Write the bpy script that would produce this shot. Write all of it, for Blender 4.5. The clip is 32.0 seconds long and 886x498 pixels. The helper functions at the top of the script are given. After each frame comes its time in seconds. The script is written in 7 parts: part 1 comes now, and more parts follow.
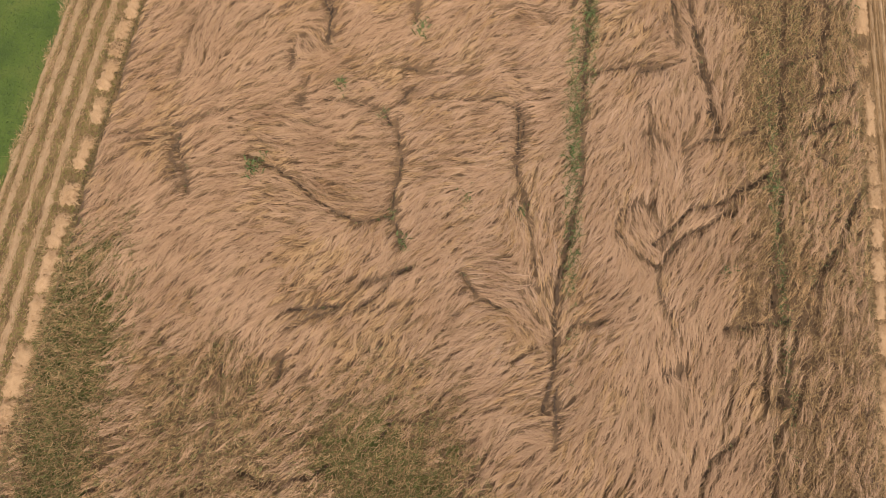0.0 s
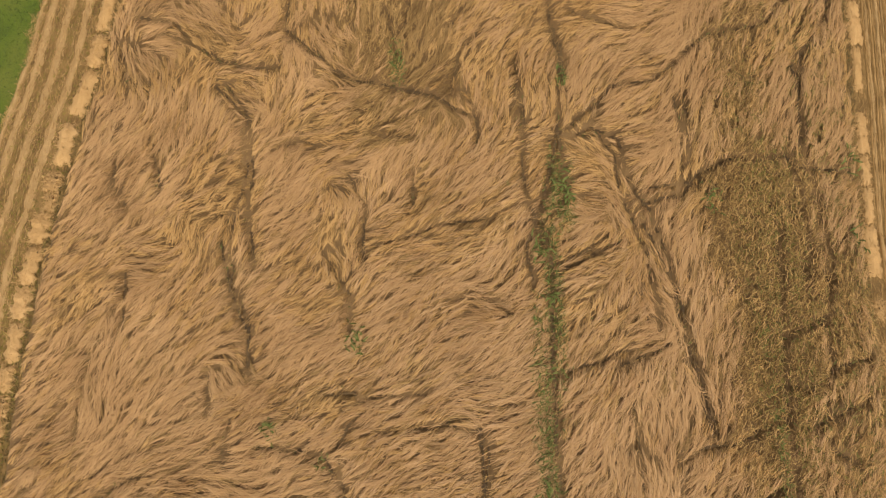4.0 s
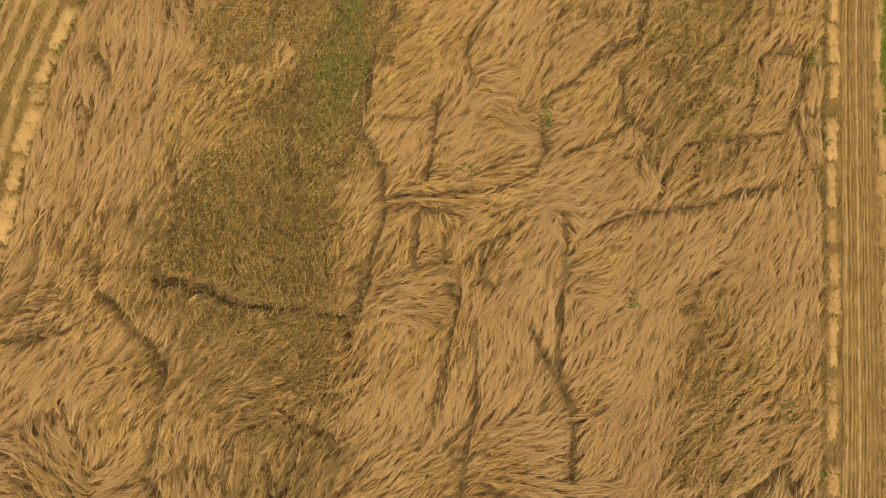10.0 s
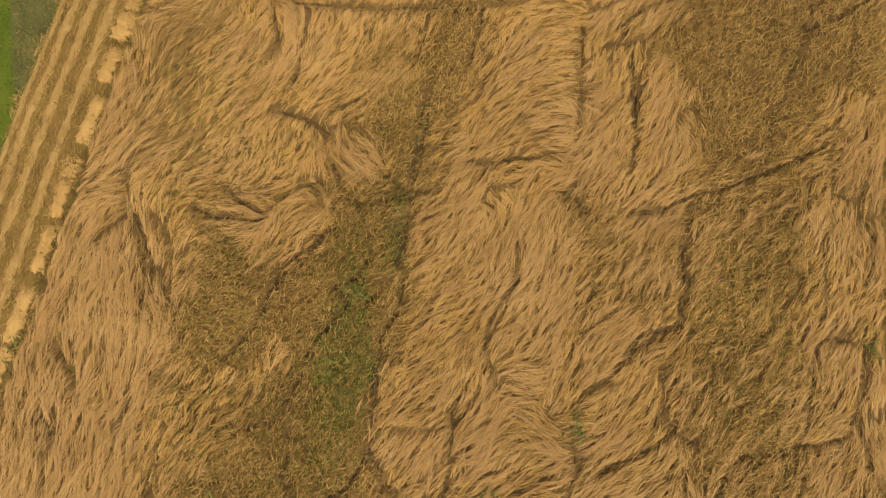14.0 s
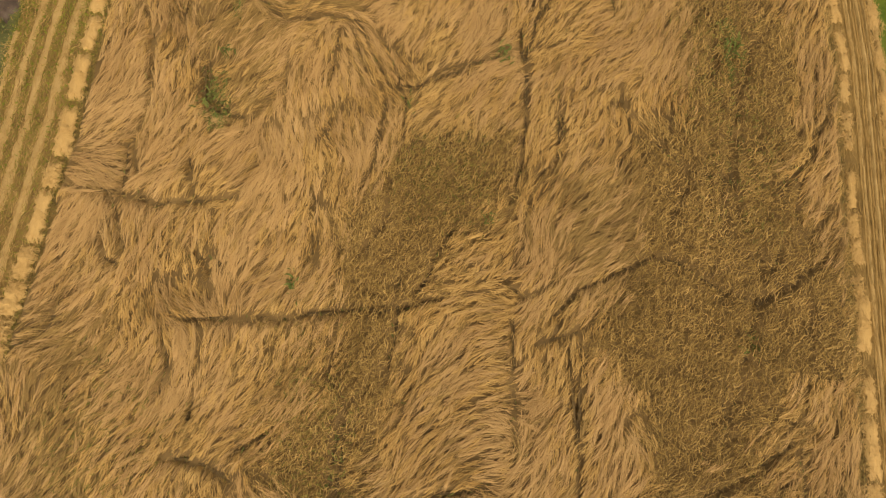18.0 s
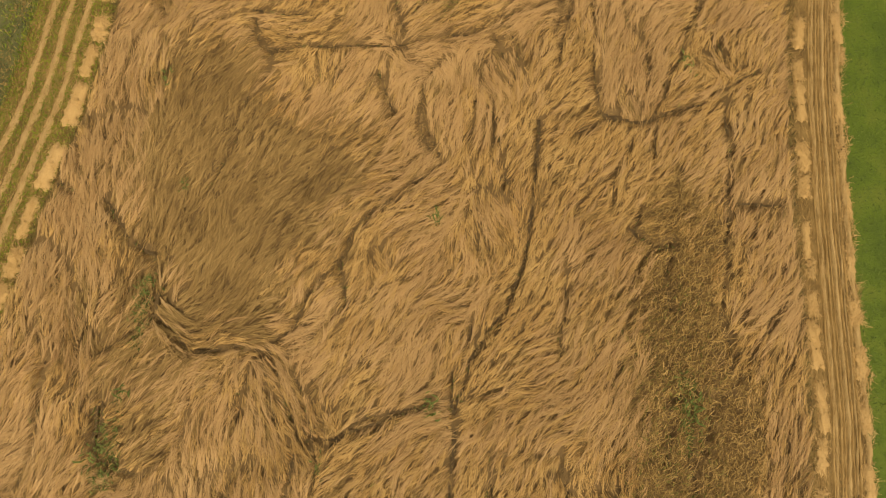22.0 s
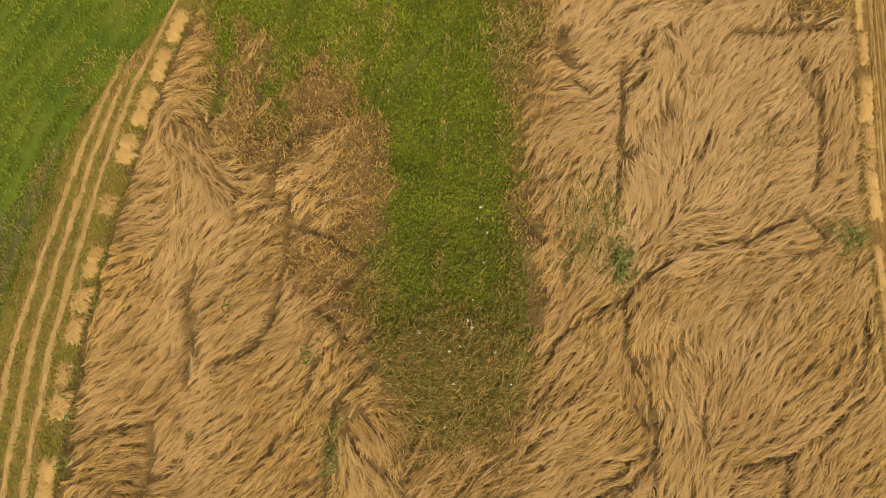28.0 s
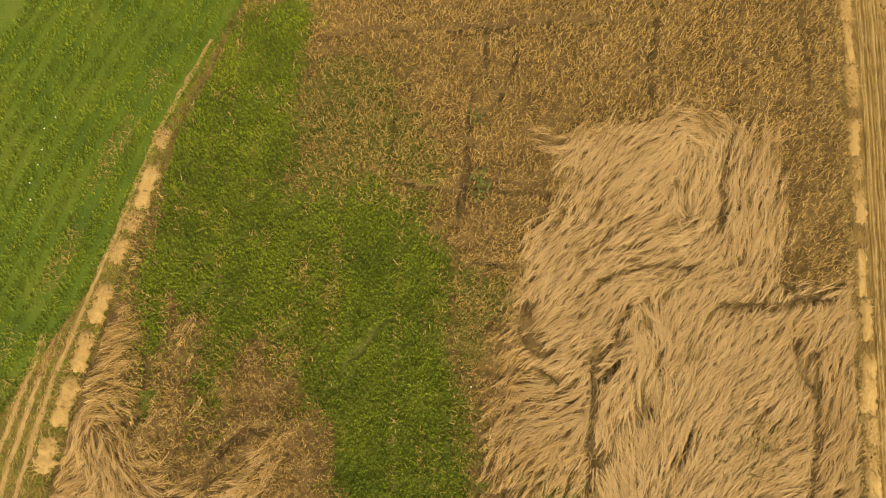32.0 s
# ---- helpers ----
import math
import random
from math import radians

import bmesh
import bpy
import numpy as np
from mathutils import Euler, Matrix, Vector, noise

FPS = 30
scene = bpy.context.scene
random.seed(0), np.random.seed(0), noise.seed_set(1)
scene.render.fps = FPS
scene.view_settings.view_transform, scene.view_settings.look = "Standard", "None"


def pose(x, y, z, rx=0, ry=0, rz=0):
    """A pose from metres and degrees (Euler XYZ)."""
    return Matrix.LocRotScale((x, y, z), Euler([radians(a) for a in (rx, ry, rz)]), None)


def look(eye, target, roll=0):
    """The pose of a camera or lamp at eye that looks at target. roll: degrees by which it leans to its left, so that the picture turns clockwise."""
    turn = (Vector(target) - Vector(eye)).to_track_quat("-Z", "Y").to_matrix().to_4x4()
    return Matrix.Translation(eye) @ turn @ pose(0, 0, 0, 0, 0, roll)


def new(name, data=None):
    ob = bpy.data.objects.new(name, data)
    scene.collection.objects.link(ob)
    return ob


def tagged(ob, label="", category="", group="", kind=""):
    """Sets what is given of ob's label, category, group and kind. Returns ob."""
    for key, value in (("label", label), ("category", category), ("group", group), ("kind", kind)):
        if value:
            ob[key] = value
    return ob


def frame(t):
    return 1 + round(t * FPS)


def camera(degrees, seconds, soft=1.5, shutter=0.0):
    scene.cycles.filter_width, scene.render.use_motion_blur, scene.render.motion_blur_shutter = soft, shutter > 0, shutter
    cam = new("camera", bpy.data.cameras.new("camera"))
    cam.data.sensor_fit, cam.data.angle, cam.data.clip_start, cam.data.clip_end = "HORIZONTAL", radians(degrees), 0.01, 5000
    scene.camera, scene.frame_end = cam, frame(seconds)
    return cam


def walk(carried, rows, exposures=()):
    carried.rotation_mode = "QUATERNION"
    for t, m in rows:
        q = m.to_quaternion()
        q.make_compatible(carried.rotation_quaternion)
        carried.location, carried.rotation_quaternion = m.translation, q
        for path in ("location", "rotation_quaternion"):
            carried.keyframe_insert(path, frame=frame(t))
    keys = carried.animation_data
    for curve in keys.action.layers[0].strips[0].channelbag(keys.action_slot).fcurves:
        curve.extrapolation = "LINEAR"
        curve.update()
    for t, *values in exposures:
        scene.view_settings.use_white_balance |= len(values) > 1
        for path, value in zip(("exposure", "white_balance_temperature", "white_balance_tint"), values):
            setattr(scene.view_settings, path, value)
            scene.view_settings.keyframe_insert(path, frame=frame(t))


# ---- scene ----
cam = camera(70.96, 32.0, soft=1.25)
PATH = [
    (0, pose(-2.115, 6.318, 16.796, 15.114, 0, -0.333) @ pose(0, 0, 0, 0, 0, 4.322)),
    (0.5, pose(-2.310, 7.317, 16.652, 15.307, 0, -1.994) @ pose(0, 0, 0, 0, 0, 4.617)),
    (1, pose(-2.432, 8.323, 16.609, 15.416, 0, -2.494) @ pose(0, 0, 0, 0, 0, 5.269)),
    (1.5, pose(-2.446, 9.452, 16.516, 15.285, 0, -4.775) @ pose(0, 0, 0, 0, 0, 5.810)),
    (2, pose(-2.427, 10.840, 16.615, 14.281, 0, -3.585) @ pose(0, 0, 0, 0, 0, 5.293)),
    (2.5, pose(-2.209, 12.220, 16.648, 13.654, 0, -2.691) @ pose(0, 0, 0, 0, 0, 3.892)),
    (3, pose(-1.873, 13.690, 16.624, 12.779, 0, -2.180) @ pose(0, 0, 0, 0, 0, 2.841)),
    (3.5, pose(-1.424, 15.231, 16.563, 11.715, 0, -2.752) @ pose(0, 0, 0, 0, 0, 0.493)),
    (5.5, pose(0.466, 19.323, 15.528, 15.250, 0, 1.299) @ pose(0, 0, 0, 0, 0, -3.944)),
    (6, pose(1.089, 20.526, 15.565, 14.956, 0, 1.686) @ pose(0, 0, 0, 0, 0, -5.024)),
    (6.5, pose(1.457, 21.576, 15.507, 14.987, 0, 1.712) @ pose(0, 0, 0, 0, 0, -3.886)),
    (7, pose(1.664, 22.585, 15.493, 14.932, 0, 0.901) @ pose(0, 0, 0, 0, 0, -2.114)),
    (7.5, pose(1.715, 23.769, 15.585, 14.118, 0, 0.671) @ pose(0, 0, 0, 0, 0, -0.346)),
    (8, pose(1.760, 24.692, 15.645, 14.284, 0, -0.305) @ pose(0, 0, 0, 0, 0, 1.395)),
    (8.5, pose(1.779, 25.812, 15.765, 13.713, 0, 0.803) @ pose(0, 0, 0, 0, 0, 1.766)),
    (9, pose(1.839, 26.818, 15.816, 13.670, 0, 0.092) @ pose(0, 0, 0, 0, 0, 2.073)),
    (9.5, pose(1.928, 27.851, 15.940, 13.387, 0, 0.713) @ pose(0, 0, 0, 0, 0, 0.846)),
    (10, pose(1.911, 28.959, 16.038, 12.972, 0, 2.924) @ pose(0, 0, 0, 0, 0, -0.173)),
    (10.5, pose(1.657, 29.788, 15.873, 13.617, 0, 2.122) @ pose(0, 0, 0, 0, 0, 1.027)),
    (11, pose(1.689, 30.655, 15.872, 14.016, 0, 4.190) @ pose(0, 0, 0, 0, 0, -1.972)),
    (11.5, pose(1.423, 31.771, 15.863, 13.712, 0, 3.941) @ pose(0, 0, 0, 0, 0, -1.640)),
    (12, pose(1.189, 32.956, 15.870, 13.202, 0, 2.336) @ pose(0, 0, 0, 0, 0, -0.340)),
    (12.5, pose(1.044, 34.238, 15.956, 12.305, 0, 1.596) @ pose(0, 0, 0, 0, 0, 0.080)),
    (13, pose(0.913, 35.399, 15.961, 11.826, 0, 0.088) @ pose(0, 0, 0, 0, 0, 1.423)),
    (13.5, pose(0.867, 36.366, 15.906, 11.929, 0, -0.077) @ pose(0, 0, 0, 0, 0, 2.772)),
    (15.5, pose(1.079, 39.675, 15.114, 14.796, 0, -9.032) @ pose(0, 0, 0, 0, 0, 7.131)),
    (16, pose(1.348, 40.611, 15.189, 14.935, 0, -5.155) @ pose(0, 0, 0, 0, 0, 4.956)),
    (16.5, pose(1.808, 41.880, 15.295, 14.040, 0, -3.521) @ pose(0, 0, 0, 0, 0, 2.399)),
    (17, pose(2.090, 42.820, 15.295, 14.563, 0, -4.646) @ pose(0, 0, 0, 0, 0, 2.531)),
    (17.5, pose(2.421, 43.999, 15.470, 14.280, 0, -5.722) @ pose(0, 0, 0, 0, 0, 2.722)),
    (18, pose(2.684, 45.127, 15.535, 14.275, 0, -5.854) @ pose(0, 0, 0, 0, 0, 3.179)),
    (18.5, pose(3.140, 46.293, 15.654, 13.974, 0, -4.387) @ pose(0, 0, 0, 0, 0, 1.852)),
    (19, pose(3.654, 47.338, 15.666, 14.238, 0, -1.344) @ pose(0, 0, 0, 0, 0, -0.435)),
    (19.5, pose(4.190, 48.652, 15.763, 13.430, 0, 0.437) @ pose(0, 0, 0, 0, 0, -2.237)),
    (20, pose(4.608, 49.930, 15.821, 12.925, 0, 1.070) @ pose(0, 0, 0, 0, 0, -2.644)),
    (20.5, pose(4.875, 50.914, 15.843, 13.641, 0, -0.158) @ pose(0, 0, 0, 0, 0, -1.457)),
    (21, pose(5.138, 52.191, 15.958, 13.374, 0, -0.758) @ pose(0, 0, 0, 0, 0, -0.978)),
    (21.5, pose(5.252, 53.023, 15.766, 14.876, 0, -0.598) @ pose(0, 0, 0, 0, 0, -0.835)),
    (22, pose(5.479, 54.371, 15.859, 14.302, 0, 1.757) @ pose(0, 0, 0, 0, 0, -2.149)),
    (22.5, pose(5.511, 55.709, 15.995, 13.608, 0, 1.083) @ pose(0, 0, 0, 0, 0, -0.952)),
    (23, pose(5.469, 57.017, 16.038, 13.006, 0, 0.768) @ pose(0, 0, 0, 0, 0, -0.253)),
    (23.5, pose(5.667, 58.224, 16.042, 12.834, 0, 2.801) @ pose(0, 0, 0, 0, 0, -3.111)),
    (24, pose(5.435, 59.181, 15.738, 13.697, 0, -1.607) @ pose(0, 0, 0, 0, 0, 0.589)),
    (24.5, pose(5.111, 60.101, 15.659, 14.457, 0, -4.547) @ pose(0, 0, 0, 0, 0, 3.982)),
    (25, pose(4.848, 61.468, 15.682, 13.679, 0, -6.668) @ pose(0, 0, 0, 0, 0, 6.223)),
    (25.5, pose(4.762, 62.675, 15.740, 13.355, 0, -6.299) @ pose(0, 0, 0, 0, 0, 5.742)),
    (27.5, pose(4.989, 67.111, 15.525, 13.111, 0, -3.372) @ pose(0, 0, 0, 0, 0, -0.692)),
    (28, pose(4.952, 68.176, 15.513, 13.340, 0, -4.675) @ pose(0, 0, 0, 0, 0, 0.959)),
    (28.5, pose(5.061, 69.497, 15.552, 12.498, 0, -4.017) @ pose(0, 0, 0, 0, 0, 0.479)),
    (29, pose(5.018, 69.978, 15.306, 14.869, 0, -6.581) @ pose(0, 0, 0, 0, 0, 2.392)),
    (29.5, pose(5.309, 71.271, 15.333, 13.791, 0, -6.126) @ pose(0, 0, 0, 0, 0, 1.785)),
    (30, pose(5.537, 72.357, 15.334, 13.428, 0, -6.840) @ pose(0, 0, 0, 0, 0, 2.030)),
    (30.5, pose(5.861, 73.541, 15.373, 12.570, 0, -5.152) @ pose(0, 0, 0, 0, 0, 1.281)),
    (31, pose(6.263, 74.723, 15.395, 11.631, 0, -5.279) @ pose(0, 0, 0, 0, 0, 0.003)),
    (31.5, pose(6.615, 75.705, 15.511, 10.925, 0, -2.167) @ pose(0, 0, 0, 0, 0, -2.033)),
    (32, pose(7.019, 76.288, 15.579, 11.329, 0, 0.333) @ pose(0, 0, 0, 0, 0, -4.802)),
]
walk(cam, PATH, exposures=[(0.0, 0.43, 5800, 35), (2.0, 0.35, 6400, 30), (3.0, 0.36, 6700, 27), (6.0, 0.35, 7500, 17), (13.0, 0.30, 8450, 12.5), (25.0, 0.27, 8250, 13), (29.0, 0.42, 8450, 7.5), (32.0, 0.53, 8700, 4.5)])

# ---- daylight: a bright overcast summer sky ----
SUN_ELEVATION, SUN_AZIMUTH = 52.0, 170.0
world = bpy.data.worlds.new("overcast_sky")
scene.world = world
world.use_nodes = True
sky = world.node_tree.nodes.new("ShaderNodeTexSky")
sky.sky_type, sky.sun_disc = "NISHITA", False
sky.sun_elevation, sky.sun_rotation = radians(SUN_ELEVATION), radians(SUN_AZIMUTH)
sky.dust_density, sky.air_density = 3.0, 1.0
background = world.node_tree.nodes["Background"]
background.inputs["Strength"].default_value = 0.14
cloud = world.node_tree.nodes.new("ShaderNodeHueSaturation")
cloud.inputs["Saturation"].default_value = 0.35
world.node_tree.links.new(sky.outputs["Color"], cloud.inputs["Color"])
world.node_tree.links.new(cloud.outputs["Color"], background.inputs["Color"])
sun = new("sun", bpy.data.lights.new("sun", "SUN"))
sun.data.energy, sun.data.angle, sun.data.color = 1.9, radians(11), (1.0, 0.93, 0.82)
sun_way = Vector((math.sin(radians(SUN_AZIMUTH)) * math.cos(radians(SUN_ELEVATION)), math.cos(radians(SUN_AZIMUTH)) * math.cos(radians(SUN_ELEVATION)), math.sin(radians(SUN_ELEVATION))))
sun.matrix_world = look(sun_way * 60, (0, 0, 0))


# ---- materials ----
def plant_material(name, stops, rough=0.75, patch=0.25, patch_scale=0.35, grain_scale=30.0, bump=0.3, gloss=0.25):
    """A dry or green plant surface: a colour for each piece, drifting in wide patches, with a fine grain."""
    m = bpy.data.materials.new(name)
    m.use_nodes = True
    n, l = m.node_tree.nodes, m.node_tree.links
    shader = n["Principled BSDF"]
    shader.inputs["Roughness"].default_value = rough
    shader.inputs["Specular IOR Level"].default_value = gloss
    geometry = n.new("ShaderNodeNewGeometry")
    wide = n.new("ShaderNodeTexNoise")
    wide.inputs["Scale"].default_value, wide.inputs["Detail"].default_value = patch_scale, 4.0
    l.new(geometry.outputs["Position"], wide.inputs["Vector"])
    fine = n.new("ShaderNodeTexNoise")
    fine.inputs["Scale"].default_value, fine.inputs["Detail"].default_value = grain_scale, 3.0
    l.new(geometry.outputs["Position"], fine.inputs["Vector"])
    mixed = n.new("ShaderNodeMath")
    mixed.operation = "MULTIPLY_ADD"
    mixed.inputs[1].default_value = patch * 3.2
    l.new(wide.outputs["Fac"], mixed.inputs[0])
    spread = n.new("ShaderNodeMath")
    spread.operation = "MULTIPLY_ADD"
    spread.inputs[1].default_value, spread.inputs[2].default_value = 1.0 - patch, -patch * 1.1
    l.new(geometry.outputs["Random Per Island"], spread.inputs[0])
    l.new(spread.outputs[0], mixed.inputs[2])
    ramp = n.new("ShaderNodeValToRGB")
    while len(ramp.color_ramp.elements) < len(stops):
        ramp.color_ramp.elements.new(0.5)
    for e, (at, colour) in zip(ramp.color_ramp.elements, stops):
        e.position, e.color = at, (*colour, 1)
    l.new(mixed.outputs[0], ramp.inputs["Fac"])
    grain = n.new("ShaderNodeMixRGB")
    grain.blend_type = "MULTIPLY"
    grain.inputs["Fac"].default_value = 0.35
    l.new(ramp.outputs["Color"], grain.inputs["Color1"])
    l.new(fine.outputs["Fac"], grain.inputs["Color2"])
    l.new(grain.outputs["Color"], shader.inputs["Base Color"])
    relief = n.new("ShaderNodeBump")
    relief.inputs["Strength"].default_value, relief.inputs["Distance"].default_value = bump, 0.02
    l.new(fine.outputs["Fac"], relief.inputs["Height"])
    l.new(relief.outputs["Normal"], shader.inputs["Normal"])
    return m


straw_m = plant_material("lodged_straw", [(0.0, (0.37, 0.215, 0.08)), (0.3, (0.50, 0.310, 0.120)), (0.7, (0.56, 0.352, 0.143)), (1.0, (0.63, 0.415, 0.178))], patch=0.4, patch_scale=0.8)
pale_m = plant_material("bleached_straw", [(0.0, (0.46, 0.29, 0.125)), (0.4, (0.58, 0.378, 0.17)), (1.0, (0.68, 0.458, 0.22))], patch=0.4, patch_scale=0.8)
gold_m = plant_material("golden_straw", [(0.0, (0.36, 0.205, 0.062)), (0.4, (0.53, 0.326, 0.106)), (1.0, (0.64, 0.418, 0.152))], patch=0.4, patch_scale=0.8)
# straw mat, coloured darker to carry the shade beneath the stalks
shaded_thatch_m = plant_material("shaded_thatch", [(0.0, (0.095, 0.058, 0.02)), (0.5, (0.165, 0.102, 0.035)), (1.0, (0.24, 0.15, 0.054))], patch=0.6, patch_scale=1.2, grain_scale=45.0, bump=0.8)
ear_m = plant_material("standing_ears", [(0.0, (0.15, 0.095, 0.025)), (0.5, (0.35, 0.222, 0.066)), (1.0, (0.58, 0.385, 0.135))])
olive_m = plant_material("olive_leaves", [(0.0, (0.085, 0.085, 0.015)), (0.5, (0.165, 0.155, 0.03)), (1.0, (0.27, 0.235, 0.053))])
ripe_m = plant_material("ripe_ears", [(0.0, (0.18, 0.11, 0.03)), (0.5, (0.42, 0.265, 0.082)), (1.0, (0.62, 0.41, 0.145))])
clover_m = plant_material("clover_leaves", [(0.0, (0.085, 0.12, 0.009)), (0.5, (0.165, 0.22, 0.014)), (1.0, (0.27, 0.30, 0.023))], patch=0.5, patch_scale=0.9)
grass_m = plant_material("meadow_leaves", [(0.0, (0.045, 0.07, 0.01)), (0.5, (0.078, 0.122, 0.016)), (1.0, (0.12, 0.16, 0.024))])
weed_m = plant_material("weed_leaves", [(0.0, (0.065, 0.09, 0.017)), (0.5, (0.115, 0.15, 0.03)), (1.0, (0.19, 0.215, 0.05))])
stubble_m = plant_material("pale_stubble", [(0.0, (0.40, 0.245, 0.08)), (0.5, (0.54, 0.345, 0.125)), (1.0, (0.64, 0.43, 0.175))])
soil_m = plant_material("stubble_soil", [(0.0, (0.13, 0.08, 0.023)), (0.5, (0.225, 0.14, 0.042)), (1.0, (0.33, 0.21, 0.068))], patch=0.7, patch_scale=1.5, grain_scale=25.0, bump=0.9)
field_m = plant_material("meadow_ground", [(0.0, (0.06, 0.10, 0.009)), (0.5, (0.095, 0.145, 0.012)), (1.0, (0.135, 0.165, 0.02))], patch=0.8, patch_scale=0.8, grain_scale=20.0, bump=1.0)
# dark green with the shade under the clover leaves painted in
clover_shade_m = plant_material("shaded_clover_floor", [(0.0, (0.06, 0.075, 0.009)), (0.5, (0.10, 0.115, 0.014)), (1.0, (0.15, 0.15, 0.025))], patch=0.6, patch_scale=2.0, bump=0.9)
verge_weed_m = plant_material("verge_weeds", [(0.0, (0.08, 0.10, 0.028)), (0.5, (0.135, 0.155, 0.043)), (1.0, (0.20, 0.21, 0.065))])
# dark brown that paints the shade deep in the furrows
crack_shade_m = plant_material("crack_shade", [(0.0, (0.065, 0.043, 0.016)), (0.5, (0.115, 0.074, 0.028)), (1.0, (0.18, 0.117, 0.043))], patch=0.6, patch_scale=2.5, grain_scale=40.0, bump=1.0)
brown_m = plant_material("brown_straw", [(0.0, (0.17, 0.105, 0.032)), (0.5, (0.31, 0.195, 0.064)), (1.0, (0.45, 0.295, 0.105))], patch=0.4, patch_scale=0.8)
petal_m = plant_material("white_petals", [(0.0, (0.62, 0.60, 0.45)), (1.0, (0.80, 0.79, 0.70))])


# ---- the plan of the strip field ----
LEFT_EDGE = [(-3, -13.0), (5, -12.75), (11, -12.4), (17, -11.9), (20, -11.6), (23, -11.0), (26, -10.3), (30, -9.75), (34, -9.65), (37, -9.5), (40, -8.93), (44, -8.23), (47, -7.63), (50, -7.02), (53, -6.48), (56, -6.06),
             (60, -5.26), (63, -4.5), (66, -4.13), (70, -3.73), (72.5, -3.21), (75, -2.61), (77, -2.01), (79, -1.26), (81, -0.56), (83, 0.14), (85, 1.14), (88, 2.72), (93, 5.12)]
RIGHT_EDGE = [(-3, 9.2), (5, 9.45), (14, 10.0), (20, 10.25), (24, 10.75), (29, 11.3), (34, 11.75), (40, 12.3), (45, 13.0), (49, 13.55), (54, 14.25), (59, 14.6), (63, 15.0), (68, 15.75), (73, 16.3), (78, 17.1), (84, 18.0), (93, 19.2)]


def left_edge(y):
    return np.interp(y, [p[0] for p in LEFT_EDGE], [p[1] for p in LEFT_EDGE])


def right_edge(y):
    return np.interp(y, [p[0] for p in RIGHT_EDGE], [p[1] for p in RIGHT_EDGE])


STEP, X0, Y0, X1, Y1 = 0.05, -15.0, -2.0, 21.0, 92.0
NX, NY = int((X1 - X0) / STEP) + 1, int((Y1 - Y0) / STEP) + 1
GX, GY = np.meshgrid(X0 + STEP * np.arange(NX), Y0 + STEP * np.arange(NY))
rng = np.random.default_rng(7)


def soft_noise(scale, seed):
    """Smooth noise over the plan, about -1 to 1, with features of that many metres."""
    r = np.random.default_rng(seed)
    nx, ny = int((X1 - X0) / scale) + 4, int((Y1 - Y0) / scale) + 4
    v = r.uniform(-1, 1, (ny, nx))
    fx, fy = (GX - X0) / scale, (GY - Y0) / scale
    ix, iy = fx.astype(int), fy.astype(int)
    u, w = fx - ix, fy - iy
    u, w = u * u * (3 - 2 * u), w * w * (3 - 2 * w)
    return (v[iy, ix] * (1 - u) + v[iy, ix + 1] * u) * (1 - w) + (v[iy + 1, ix] * (1 - u) + v[iy + 1, ix + 1] * u) * w


def at_plan(field, x, y):
    """The value of a field of the plan at places x, y."""
    ix = np.clip(((x - X0) / STEP).astype(int), 0, NX - 2)
    iy = np.clip(((y - Y0) / STEP).astype(int), 0, NY - 2)
    u, w = np.clip((x - X0) / STEP - ix, 0, 1), np.clip((y - Y0) / STEP - iy, 0, 1)
    return (field[iy, ix] * (1 - u) + field[iy, ix + 1] * u) * (1 - w) + (field[iy + 1, ix] * (1 - u) + field[iy + 1, ix + 1] * u) * w


# furrows and cracks between the laid mats: width in metres, then places along the line
VALLEY, SHOULDER, CRACK = np.zeros((NY, NX)), np.zeros((NY, NX)), np.zeros((NY, NX))
WARP_X, WARP_Y = 0.05 * soft_noise(0.4, 41), 0.05 * soft_noise(0.4, 42)


def crease(width, *line, reach=0.7, deep=1.0):
    for (ax, ay), (bx, by) in zip(line, line[1:]):
        i0, i1 = int((min(ax, bx) - reach - X0) / STEP), int((max(ax, bx) + reach - X0) / STEP) + 1
        j0, j1 = int((min(ay, by) - reach - Y0) / STEP), int((max(ay, by) + reach - Y0) / STEP) + 1
        s = np.s_[max(j0, 0):max(j1, 0), max(i0, 0):max(i1, 0)]
        px, py = GX[s] + WARP_X[s], GY[s] + WARP_Y[s]
        dx, dy = bx - ax, by - ay
        f = np.clip(((px - ax) * dx + (py - ay) * dy) / max(dx * dx + dy * dy, 1e-6), 0, 1)
        d = np.hypot(px - ax - f * dx, py - ay - f * dy)
        VALLEY[s] = np.maximum(VALLEY[s], deep * min(1.0, 0.7 + width * 2) * np.exp(-(d / (0.15 * width + 0.024)) ** 3))
        if reach > 0.5:
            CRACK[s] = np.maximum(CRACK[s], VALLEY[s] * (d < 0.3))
            SHOULDER[s] = np.maximum(SHOULDER[s], 0.8 * np.exp(-((d - 0.24) / 0.16) ** 2))


crease(0.1, (-7.6, 7.3), (-7.6, 6.3))
crease(0.1, (-6.1, 8.8), (-4.7, 9.0), (-4.1, 9.7), (-2.8, 10.2))
crease(0.1, (5.6, 9.1), (6.9, 9.3), (7.7, 9.5))
crease(0.1, (2.5, 9.1), (1.5, 8.9))
crease(0.1, (-1.6, 10.3), (-1.1, 9.5), (-0.4, 9.2))
crease(0.1, (3.8, 10.7), (4.6, 11.6), (5.9, 12.4))
crease(0.1, (2.7, 11.7), (3.3, 11.1), (3.8, 10.7), (3.9, 9.9), (4.3, 8.7))
